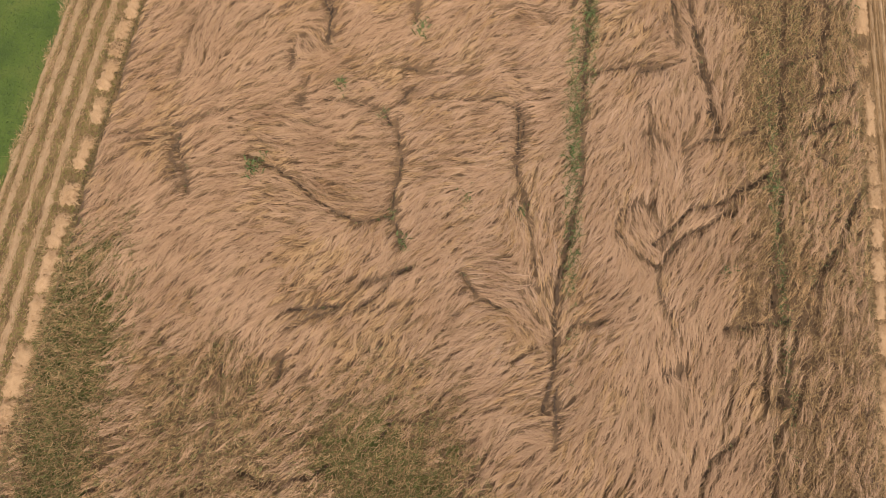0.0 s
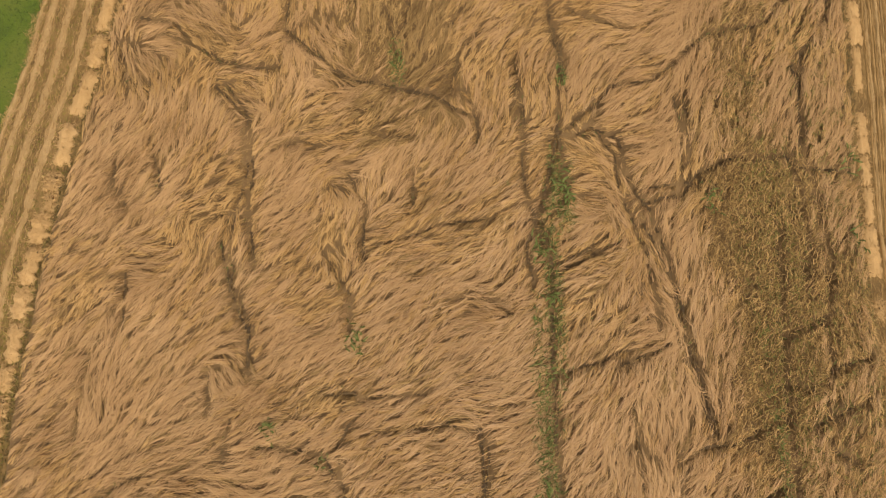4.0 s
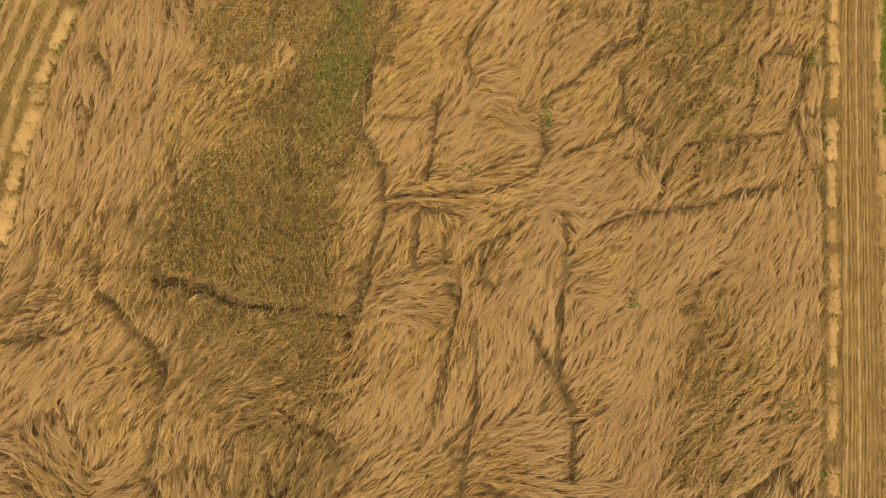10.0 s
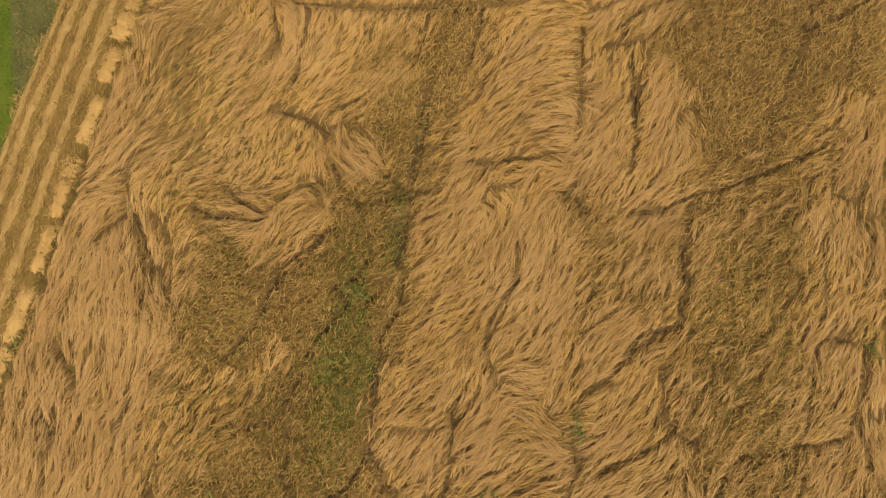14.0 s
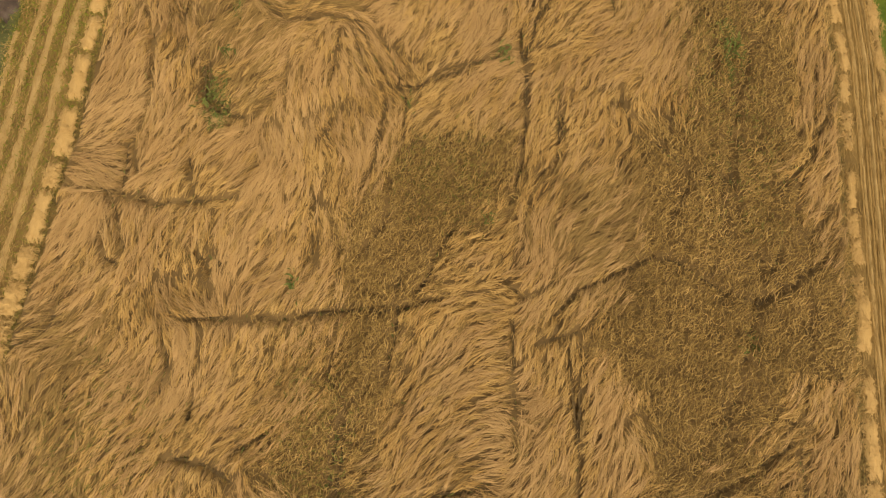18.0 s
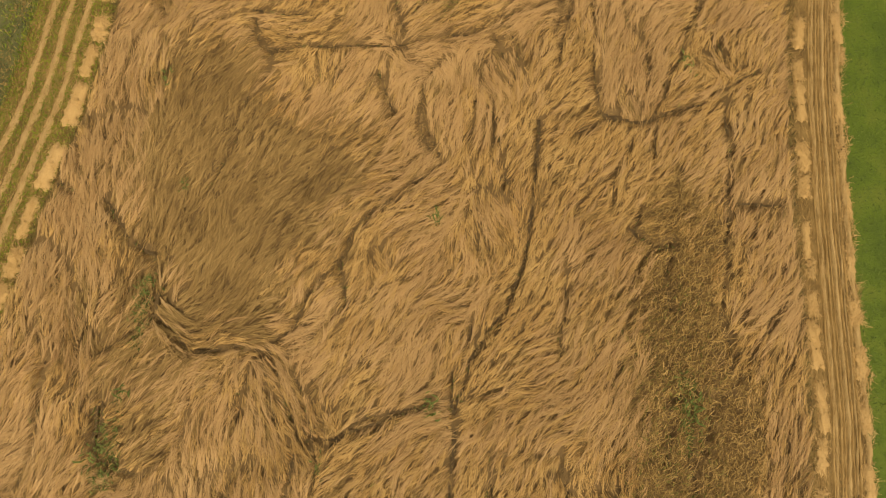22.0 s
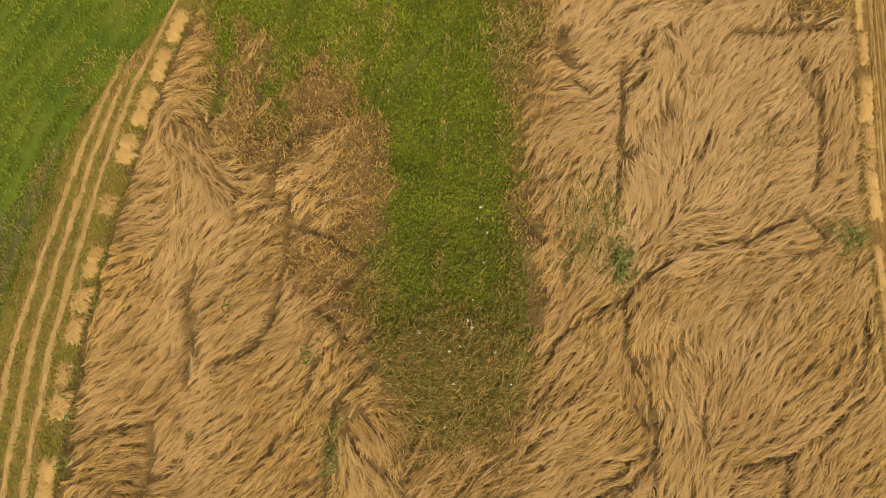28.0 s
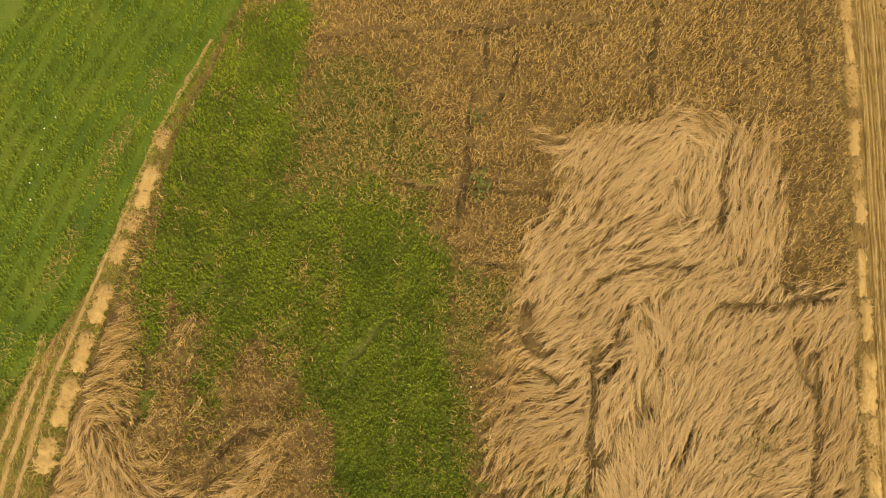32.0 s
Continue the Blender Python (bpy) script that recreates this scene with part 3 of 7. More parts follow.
crease(0.04, (-0.9, 75.9), (-0.6, 75.1))
crease(0.12, (-0.6, 75.9), (-0.4, 76.4))
crease(0.09, (10.9, 76.1), (10.4, 75.8), (10.0, 74.4), (10.3, 73.9))
crease(0.08, (9.1, 76.2), (9.5, 75.8))
crease(0.08, (11.1, 76.3), (10.6, 75.8))
crease(0.06, (15.3, 76.5), (15.3, 75.7), (15.6, 75.0))
crease(0.12, (10.5, 76.8), (10.1, 74.3), (9.7, 72.4))
crease(0.14, (-0.4, 77.1), (-0.5, 76.1), (-0.8, 75.4))
crease(0.07, (13.7, 77.4), (15.1, 77.3), (16.5, 77.3))
crease(0.04, (11.4, 77.6), (11.9, 76.9), (12.0, 75.6))
crease(0.08, (9.0, 77.8), (8.9, 77.0), (9.1, 76.7))
crease(0.08, (8.9, 77.8), (8.7, 77.0), (9.2, 76.5))
crease(0.06, (12.3, 78.4), (13.2, 78.4))
crease(0.1, (7.8, 79.0), (8.6, 78.7))
crease(0.08, (7.4, 81.0), (8.9, 80.9), (9.7, 80.8))
crease(0.09, (5.9, 81.2), (7.6, 80.8), (9.8, 80.5))
crease(0.07, (14.4, 81.4), (14.0, 79.3))
crease(0.07, (14.7, 81.7), (14.2, 80.4), (14.0, 79.4))
crease(0.12, (7.9, 82.5), (7.5, 80.3))
crease(0.07, (14.7, 82.6), (17.7, 82.3))
crease(0.08, (6.0, 82.9), (5.8, 81.5))
crease(0.09, (8.1, 83.5), (7.8, 82.1), (7.6, 80.2))
crease(0.08, (17.0, 85.1), (16.8, 82.8))
crease(0.09, (13.2, 85.2), (12.8, 83.9), (12.7, 82.7))
crease(0.08, (8.8, 85.3), (9.4, 84.4), (9.1, 83.8))
crease(0.15, (4.2, 85.4), (5.4, 85.5), (8.5, 85.3), (10.7, 85.3), (13.1, 85.0))

# finer partings between the mats
crease(0.09, (-4.5, 5.0), (-5.0, 4.6), (-6.2, 4.4), (-7.0, 4.7))
crease(0.09, (-0.5, 5.6), (-0.9, 5.0), (-1.3, 4.4))
crease(0.09, (-3.1, 6.2), (-3.4, 5.6), (-3.8, 5.3))
crease(0.09, (5.7, 6.2), (5.1, 5.7), (4.7, 4.8))
crease(0.09, (-7.6, 6.8), (-7.6, 5.6), (-7.7, 5.1), (-7.6, 4.0))
crease(0.09, (1.1, 7.2), (1.1, 5.7))
crease(0.09, (-6.1, 7.7), (-6.1, 6.9))
crease(0.09, (-6.1, 8.3), (-5.3, 8.7), (-4.7, 8.9))
crease(0.09, (-3.5, 9.7), (-4.0, 9.1), (-4.7, 8.7))
crease(0.09, (8.3, 10.6), (7.8, 9.0), (7.5, 7.5), (7.3, 6.9), (6.9, 6.6))
crease(0.09, (7.3, 12.1), (7.3, 10.5), (7.1, 8.9), (6.9, 7.5), (6.7, 6.0), (6.6, 4.9))
crease(0.09, (-11.9, 12.6), (-11.2, 13.1), (-10.3, 13.4))
crease(0.09, (6.8, 13.5), (6.3, 13.1), (5.8, 12.7), (4.8, 12.4), (4.2, 11.7), (3.7, 11.3))
crease(0.09, (-11.7, 13.6), (-10.8, 13.7), (-10.0, 14.0))
crease(0.09, (-10.0, 13.6), (-9.6, 12.6), (-9.3, 11.8))
crease(0.09, (4.7, 14.2), (5.3, 14.6), (5.9, 14.7))
crease(0.09, (8.5, 14.4), (9.1, 14.1))
crease(0.09, (-3.8, 14.9), (-3.5, 15.5), (-3.0, 15.9))
crease(0.09, (-5.9, 15.1), (-5.0, 15.0), (-4.1, 14.8), (-3.8, 14.4))
crease(0.09, (7.8, 16.0), (8.3, 15.9), (9.0, 16.5), (9.8, 16.6), (10.2, 17.2))
crease(0.09, (-9.3, 19.7), (-9.3, 18.4), (-9.5, 17.5))
crease(0.09, (-7.2, 21.0), (-6.8, 21.1), (-6.3, 21.2))
crease(0.09, (4.8, 21.4), (5.9, 21.5))
crease(0.09, (-1.6, 22.3), (-1.7, 21.1))
crease(0.09, (-8.7, 22.9), (-8.5, 21.8))
crease(0.09, (-1.7, 23.2), (-2.4, 23.1), (-2.8, 23.3))
crease(0.09, (1.3, 24.6), (1.5, 23.9), (1.4, 22.6), (1.4, 21.1), (1.7, 20.2), (1.9, 19.5))
crease(0.09, (-9.0, 25.2), (-9.0, 24.3))
crease(0.09, (-9.8, 26.2), (-9.5, 25.0), (-9.5, 24.4))
crease(0.09, (0.5, 26.5), (-0.2, 25.6), (-0.4, 24.8))
crease(0.09, (-0.0, 27.1), (-0.5, 26.4))
crease(0.09, (-2.1, 28.3), (-1.5, 28.0), (-0.8, 27.8), (-0.5, 27.4))
crease(0.09, (5.2, 28.4), (5.8, 28.7))
crease(0.09, (-8.0, 31.0), (-8.4, 30.5), (-9.1, 30.4))
crease(0.09, (-5.5, 31.7), (-5.4, 30.6))
crease(0.09, (-3.6, 32.2), (-3.6, 31.3))
crease(0.09, (-7.5, 32.4), (-7.5, 31.5), (-7.9, 30.5), (-8.5, 29.8), (-9.2, 29.7))
crease(0.09, (-8.8, 32.5), (-8.8, 31.4), (-9.2, 30.3))
crease(0.09, (2.8, 32.7), (2.7, 31.9), (3.1, 31.6))
crease(0.09, (1.1, 32.9), (0.9, 31.9))
crease(0.09, (-6.5, 33.6), (-6.4, 32.9))
crease(0.09, (-3.0, 33.9), (-2.9, 32.9), (-3.0, 32.4))
crease(0.09, (-0.7, 35.5), (-1.1, 34.8), (-2.0, 34.3))
crease(0.09, (-3.9, 35.9), (-3.5, 36.1), (-2.8, 36.3))
crease(0.09, (9.9, 36.5), (10.3, 38.5), (10.6, 38.6), (10.9, 39.1))
crease(0.09, (-0.9, 41.0), (-0.8, 40.5), (-1.2, 39.8))
crease(0.09, (-3.5, 41.3), (-4.3, 41.2), (-5.0, 41.3), (-5.6, 41.6))
crease(0.09, (-6.5, 41.3), (-6.0, 40.8), (-5.8, 40.1), (-5.8, 39.0))
crease(0.09, (2.0, 42.0), (2.3, 41.8))
crease(0.09, (-7.3, 42.4), (-7.1, 41.7), (-7.2, 41.2), (-7.7, 40.6), (-7.8, 40.1))
crease(0.09, (-1.3, 44.7), (-1.8, 44.4), (-2.2, 44.3))
crease(0.09, (5.2, 46.5), (5.7, 46.6), (6.4, 46.7))
crease(0.09, (-3.8, 46.5), (-3.6, 45.8))
crease(0.09, (-3.9, 47.4), (-3.8, 46.5), (-3.9, 45.6))
crease(0.09, (4.6, 48.1), (4.9, 47.7), (5.4, 47.7))
crease(0.09, (-6.4, 48.2), (-6.7, 47.4), (-7.0, 47.2), (-7.7, 47.0), (-8.1, 47.1))
crease(0.09, (11.8, 48.8), (11.3, 48.0))
crease(0.09, (-3.1, 49.2), (-2.8, 48.6))
crease(0.09, (-5.6, 49.9), (-5.4, 49.1), (-5.0, 48.9))
crease(0.09, (11.4, 50.3), (12.1, 50.3), (12.7, 50.8))
crease(0.09, (5.4, 50.3), (5.2, 49.5), (5.0, 48.6))
crease(0.09, (-7.3, 50.6), (-7.2, 49.9))
crease(0.09, (10.6, 50.7), (10.3, 49.2), (10.6, 48.5), (11.3, 48.3))
crease(0.09, (1.8, 50.9), (1.7, 50.0), (1.1, 49.0))
crease(0.09, (-5.5, 50.9), (-5.2, 50.1), (-4.9, 49.2))
crease(0.09, (9.4, 51.1), (9.6, 50.4), (9.2, 49.8), (8.8, 49.0))
crease(0.09, (5.5, 53.1), (5.6, 54.1), (5.7, 54.7), (5.8, 54.8), (6.0, 55.5), (6.3, 56.0), (6.9, 56.7), (7.2, 57.4))
crease(0.09, (10.6, 54.4), (11.3, 54.6), (12.3, 54.6), (12.6, 55.0))
crease(0.09, (6.2, 54.6), (6.8, 54.8))
crease(0.09, (1.0, 55.0), (1.2, 54.1))
crease(0.09, (1.9, 56.0), (2.3, 56.3), (2.9, 56.9), (2.7, 57.9), (2.9, 58.7), (3.2, 59.2), (4.0, 59.7), (4.4, 60.1), (5.0, 60.4))
crease(0.09, (8.3, 56.4), (8.3, 55.6))
crease(0.09, (6.1, 56.7), (6.0, 56.0))
crease(0.09, (-3.8, 56.8), (-3.7, 55.1), (-4.2, 54.7))
crease(0.09, (10.2, 58.9), (10.6, 58.5), (11.3, 58.2), (11.0, 57.6), (11.1, 56.7))
crease(0.09, (13.0, 59.5), (14.3, 59.4))
crease(0.09, (-4.7, 61.4), (-4.3, 60.5))
crease(0.09, (9.6, 61.9), (8.9, 61.5))
crease(0.09, (6.9, 63.5), (7.3, 62.9))
crease(0.09, (3.5, 63.5), (3.8, 62.8), (4.1, 62.1))
crease(0.09, (0.4, 64.2), (1.3, 64.3), (2.7, 64.3), (4.1, 64.3), (5.2, 64.5), (6.2, 64.6), (7.0, 65.0))
crease(0.09, (7.0, 65.2), (8.1, 65.5), (9.2, 65.9))
crease(0.09, (4.5, 65.4), (5.2, 66.0), (6.0, 66.6))
crease(0.09, (8.5, 65.8), (9.2, 66.4), (9.6, 66.6))
crease(0.09, (10.9, 67.4), (11.2, 66.6))
crease(0.09, (1.1, 67.5), (0.4, 66.7))
crease(0.09, (4.4, 67.7), (4.2, 67.0))
crease(0.09, (-1.9, 68.0), (-1.9, 67.0), (-2.0, 66.6), (-2.3, 66.2))
crease(0.09, (1.9, 69.2), (1.7, 68.4))
crease(0.09, (15.7, 69.8), (15.2, 68.2), (14.7, 67.6), (14.3, 67.3))
crease(0.09, (9.5, 70.1), (9.0, 70.0), (8.1, 69.5), (7.5, 68.8))
crease(0.09, (9.7, 70.2), (10.0, 70.6), (10.8, 71.0))
crease(0.09, (2.0, 70.5), (2.5, 70.1), (2.8, 69.5))
crease(0.09, (0.0, 72.9), (0.8, 73.2))
crease(0.09, (12.5, 74.4), (12.1, 73.8))
crease(0.09, (-1.6, 75.7), (-1.1, 75.4))
crease(0.09, (15.8, 76.4), (15.6, 75.1))
crease(0.09, (11.4, 77.5), (11.0, 76.8), (10.4, 76.2))
crease(0.09, (15.2, 78.0), (15.6, 77.3), (16.7, 77.7))
crease(0.09, (13.0, 80.2), (13.2, 79.6))
crease(0.09, (8.6, 85.5), (8.5, 84.0), (8.9, 83.3), (7.9, 82.5), (7.8, 81.5), (7.6, 80.5), (7.3, 79.9))


# the way in which the stalks were laid down: place and bearing, in degrees from the x axis
LAID = []


def lay(*places):
    LAID.extend(places)


lay((-11.4, 4.8, 24), (-0.6, 4.9, 56), (0.5, 4.9, 51), (-8.6, 5, 45), (-2, 5, 47), (-5.8, 5.2, 34), (2.1, 5.3, 65), (-4.1, 5.3, 44), (3.5, 5.8, 84), (0.3, 5.9, -16), (-0.5, 6, 57), (5.5, 6, 62), (-1.5, 6, 43), (7.9, 6.1, 75), (4.7, 6.2, 83), (2.5, 6.4, 60), (-5.9, 6.6, 45), (-0.1, 6.7, 23), (-1.2, 6.9, 28), (-9, 7.1, 41), (-2.3, 7.1, 38), (3.5, 7.2, 84), (4.3, 7.3, -87), (-7.1, 7.4, 78), (2.1, 7.4, 61), (6.2, 7.4, 67), (-11.3, 7.7, 25), (0.6, 7.8, 33), (-4.6, 7.8, 55), (-3.1, 7.9, 54))
lay((-0.2, 8.1, 43), (8.2, 8.3, 75), (-1.2, 8.4, 34), (-7.7, 8.5, 52), (-9.2, 8.6, 47), (-6.5, 8.6, 46), (4, 8.7, 88), (-3.2, 8.8, 55), (0.4, 9.1, -58), (2.2, 9.2, 33), (-10.5, 9.3, 63), (-0.7, 9.5, -6), (3.6, 9.5, 70), (-2.4, 9.5, 55), (6.8, 9.5, 67), (5, 9.6, 59), (2.5, 9.9, 57), (-5.5, 9.9, 46), (-3.9, 10, 51), (-9.5, 10.1, 48), (-1, 10.2, -6), (-11.1, 10.3, 38), (-8, 10.4, 42), (0.3, 10.5, 82), (-4.3, 10.6, 61), (-7.3, 10.7, 20), (-2.5, 10.9, 40), (2.2, 10.9, 53), (-6.2, 11, 15), (6.4, 11.2, 59))
lay((-8.4, 11.3, 20), (3.3, 11.3, -55), (8.5, 11.4, 71), (-7.1, 11.6, 5), (-2, 11.6, 34), (-0.5, 11.6, 53), (-4.8, 11.7, 15), (2.2, 11.7, 57), (-3, 11.8, 60), (3.2, 11.9, -61), (-11.7, 11.9, 50), (0.1, 11.9, -69), (4.6, 12, 56), (-10.6, 12, 55), (7.8, 12.3, 68), (-8.5, 12.4, 15), (-10, 12.5, 31), (-6.4, 12.5, -28), (-1, 12.5, 29), (-2.3, 12.6, 25), (-5.2, 12.7, -4), (-3, 12.7, 15), (0.4, 12.7, 68), (2.3, 12.8, 57), (5.7, 12.8, 65), (3.6, 13, 81), (4.3, 13.1, 76), (-11.2, 13.2, 32), (-6.8, 13.2, 15), (-7.6, 13.2, -22))
lay((-2, 13.3, 10), (-0.7, 13.3, 10), (-8.1, 13.5, 16), (-5.2, 13.5, 10), (0.6, 13.6, 44), (5.2, 13.6, 47), (-2.9, 14.1, 40), (2.3, 14.2, 53), (3.9, 14.2, -78), (7.9, 14.2, 64), (-6, 14.2, -12), (-11.1, 14.3, 32), (-8.7, 14.3, 16), (-1, 14.3, 20), (-9.9, 14.3, 39), (-5.3, 14.4, 31), (0.6, 14.4, 30), (6.5, 14.5, 56), (-2.1, 14.7, 20), (-7.9, 14.8, 27), (3.3, 15, 58), (-11.4, 15.1, 34), (-9.6, 15.2, 60), (-10.9, 15.5, 33), (-6.4, 15.5, 26), (-3.6, 15.6, 31), (-1.2, 15.6, 31), (-7.7, 15.8, 32), (2.4, 15.8, 44), (4.7, 15.8, 76))
lay((5.4, 15.8, 66), (-9.7, 15.8, 81), (-2.4, 15.9, 21), (-0.3, 15.9, -20), (0.9, 15.9, 25), (3.9, 15.9, 72), (-9.7, 16.4, 77), (0.5, 16.4, 36), (5.2, 16.4, -74), (-1.4, 16.5, 37), (2.2, 16.5, 64), (-8.3, 16.9, 44), (-6.6, 16.9, -57), (-3.8, 16.9, 37), (-3.1, 16.9, 32), (-9.1, 17, 61), (-11.3, 17.1, 39), (-0.6, 17.1, 41), (0.6, 17.1, 40), (4.3, 17.2, 20), (-7.9, 17.3, 39), (-1.9, 17.4, 46), (-9.5, 17.5, 82), (-7, 17.5, 22), (-5.1, 17.5, 37), (3.1, 17.6, 49), (-1.4, 17.6, 32), (-3, 17.7, 27), (5.9, 17.8, 66), (-8.7, 17.9, 39))
lay((-4.6, 18, 22), (-0.7, 18, 11), (2.5, 18.1, 50), (4.7, 18.1, -64), (9.3, 18.2, -83), (3.4, 18.2, 81), (0, 18.4, -20), (8.5, 18.7, 64), (-10, 18.9, 45), (7.9, 19.1, 69), (3, 19.1, 16), (-2.3, 19.1, 16), (-7.4, 19.1, 55), (-4.9, 19.1, 33), (-1, 19.2, 47), (0.5, 19.2, 61), (-3.3, 19.3, 58), (5.8, 19.4, 72), (-0.2, 19.4, 21), (3.7, 19.4, 40), (4.2, 19.5, -65), (9.2, 19.7, 59), (-4.8, 19.7, 48), (-1.2, 19.8, 16), (-7.9, 19.8, 50), (-9, 19.8, -12), (-2.3, 19.9, 11), (-3.9, 19.9, -68), (4.7, 20.1, 73), (2.8, 20.1, 35))
lay((-9.8, 20.2, 34), (-0.4, 20.3, 16), (8.6, 20.5, -80), (5.4, 20.5, 53), (-5.4, 20.5, 38), (-1.5, 20.5, 37), (3.6, 20.6, -65), (-2.3, 20.6, 21), (-6.6, 20.6, 78), (-4.4, 20.7, 38), (-8, 20.7, 85), (3.1, 20.7, 41), (4.5, 21, 40), (0.4, 21, 36), (-9.1, 21, 40), (-0.7, 21, 42), (9.5, 21.2, 60), (-3.8, 21.2, 59), (-7.5, 21.2, 17), (2.8, 21.3, -33), (-2.8, 21.3, 77), (-1.2, 21.4, 27), (3.9, 21.5, -65), (-7.9, 21.6, 34), (1.4, 21.7, 46), (0.2, 21.8, 47), (-3.6, 21.8, -59), (3.1, 21.9, 26), (5.7, 22, 72), (-2.3, 22, 59))
lay((-0.3, 22.1, 37), (-4.8, 22.1, 38), (-10.7, 22.1, 52), (-6.9, 22.2, 28), (-5.4, 22.2, 44), (0.6, 22.3, 33), (9.8, 22.4, 69), (-9.2, 22.4, 52), (1.6, 22.6, 7), (-3.8, 22.6, 12), (4.7, 22.7, 7), (3.3, 22.7, -45), (-7.2, 22.7, 45), (-8, 22.8, 63), (0.3, 22.9, 57), (8.8, 23, 70), (6.3, 23, 77), (5.3, 23, 64), (-0.9, 23, 68), (-1.4, 23, 59), (-4.5, 23.1, 2), (-5.2, 23.1, 50), (-2.5, 23.2, 17), (3.7, 23.3, 7), (-6.7, 23.3, 40), (-9.4, 23.5, 41), (0.8, 23.5, 71), (2.1, 23.7, 81), (-8.1, 23.7, 80), (-10.6, 23.7, 63))
lay((7.8, 23.7, 67), (-0.3, 23.8, -63), (-5.2, 23.8, 65), (-4, 23.8, 23), (-1.1, 23.9, 28), (-2.3, 23.9, 38), (2.8, 23.9, 70), (4.9, 24.1, 41), (3.5, 24.2, 41), (10.2, 24.3, 74), (8.8, 24.4, 53), (1.6, 24.4, 77), (6.5, 24.6, 68), (-6.2, 24.8, -34), (3.5, 24.8, 65), (-3.7, 24.9, -34), (0.6, 24.9, 58), (-5.1, 25, 77), (4.8, 25, 12), (-7.5, 25.1, 64), (4.1, 25.3, 17), (-2.9, 25.4, 53), (-6.4, 25.4, 7), (3.6, 25.8, 22), (-9.1, 25.8, -57), (6.3, 26, 83), (-1.4, 26, 79), (10.4, 26.2, 70), (9.2, 26.2, 62), (5, 26.2, 27))
lay((-4.2, 26.2, -52), (0.6, 26.4, 32), (1.5, 26.4, 41), (-6, 26.4, 33), (2.9, 26.4, 21), (-7.3, 26.4, -42), (4, 26.5, -13), (5.5, 26.5, 12), (-9.7, 26.5, 87), (-4, 26.7, 87), (-2.7, 26.8, 86), (-8.7, 26.8, 13), (-0.3, 26.9, 42), (6.4, 27.2, 78), (-3.6, 27.2, 72), (7.6, 27.2, 57), (4.2, 27.3, 7), (-1.1, 27.4, 74), (-6.7, 27.4, 79), (1.3, 27.5, 42), (-5.7, 27.5, 63), (5.6, 27.6, 69), (-8.1, 27.6, -43), (0.1, 27.7, 58), (4, 27.8, 12), (-3, 27.8, 12), (8.6, 27.9, 37), (-6.7, 27.9, 47), (-4.1, 28.1, 62), (1, 28.3, 63))
lay((-8.3, 28.5, 58), (-6, 28.6, 45), (9.9, 28.6, 48), (-8.9, 28.6, 55), (-6.9, 28.8, 57), (1.6, 28.8, 77), (8.3, 28.8, 46), (3.6, 28.9, 71), (5.8, 29, 22), (-0.2, 29.1, 64), (7.1, 29.2, 78), (-7.1, 29.3, 65), (0.7, 29.4, 63), (-4.1, 29.4, 52), (2.8, 29.5, 86), (4.1, 29.5, 85), (8.4, 29.5, 54), (5.5, 29.6, 51), (-1.6, 29.6, 44), (9, 29.9, 37), (1.5, 30, 73), (9.9, 30, 49), (11.2, 30.1, 79), (-8.6, 30.1, 35), (-0.1, 30.1, 59), (6.7, 30.1, 78), (10.4, 30.2, 67), (5.1, 30.2, 75), (-7.6, 30.4, 58), (2.5, 30.5, 82))
lay((4, 30.5, 81), (8.8, 30.7, 49), (1.2, 30.7, -18), (5.8, 30.8, 46), (-8.5, 30.9, 33), (-6.3, 30.9, 69), (2.5, 31, 70), (-6.9, 31, 49), (-3.2, 31, 45), (3.6, 31.1, 59), (-5.8, 31.1, 65), (4.8, 31.2, 78), (0.6, 31.2, 12), (-0.7, 31.2, 62), (9.4, 31.2, 58), (5.3, 31.3, 48), (-7.6, 31.3, 55), (-8.7, 31.5, 77), (7.2, 31.6, 57), (-1.8, 31.8, 76), (10.1, 31.9, 69), (5.8, 31.9, -18), (3.6, 32, 40), (1.1, 32, 16), (-4.5, 32, 57), (0.6, 32.1, 72), (-0.5, 32.1, 57), (-2.9, 32.1, -66), (2.4, 32.2, 81), (6.6, 32.3, 67))
lay((-8.2, 32.3, 68), (8.2, 32.4, 57), (11.4, 32.4, 80), (8.7, 32.4, 46), (-6.2, 32.4, 69), (4.8, 32.5, 59), (3, 32.5, 60), (-8.8, 32.6, 79), (6.1, 32.7, 39), (-0.5, 32.7, 55), (1, 32.9, 61), (4.4, 32.9, 53), (-6.1, 33, 72), (1.7, 33.1, -73), (4.7, 33.3, -49), (3.3, 33.3, 50), (-4.2, 33.3, 57), (7.6, 33.4, 67), (5.9, 33.4, 40), (-9, 33.4, 68), (-1.7, 33.4, 66), (10.1, 33.5, 56), (8.8, 33.5, 57), (0.5, 33.5, 32), (-0.9, 33.5, 53), (-7, 33.5, 67), (-0.3, 33.5, 50), (3, 33.8, 17), (2.2, 33.8, 2), (4.6, 33.9, 21))
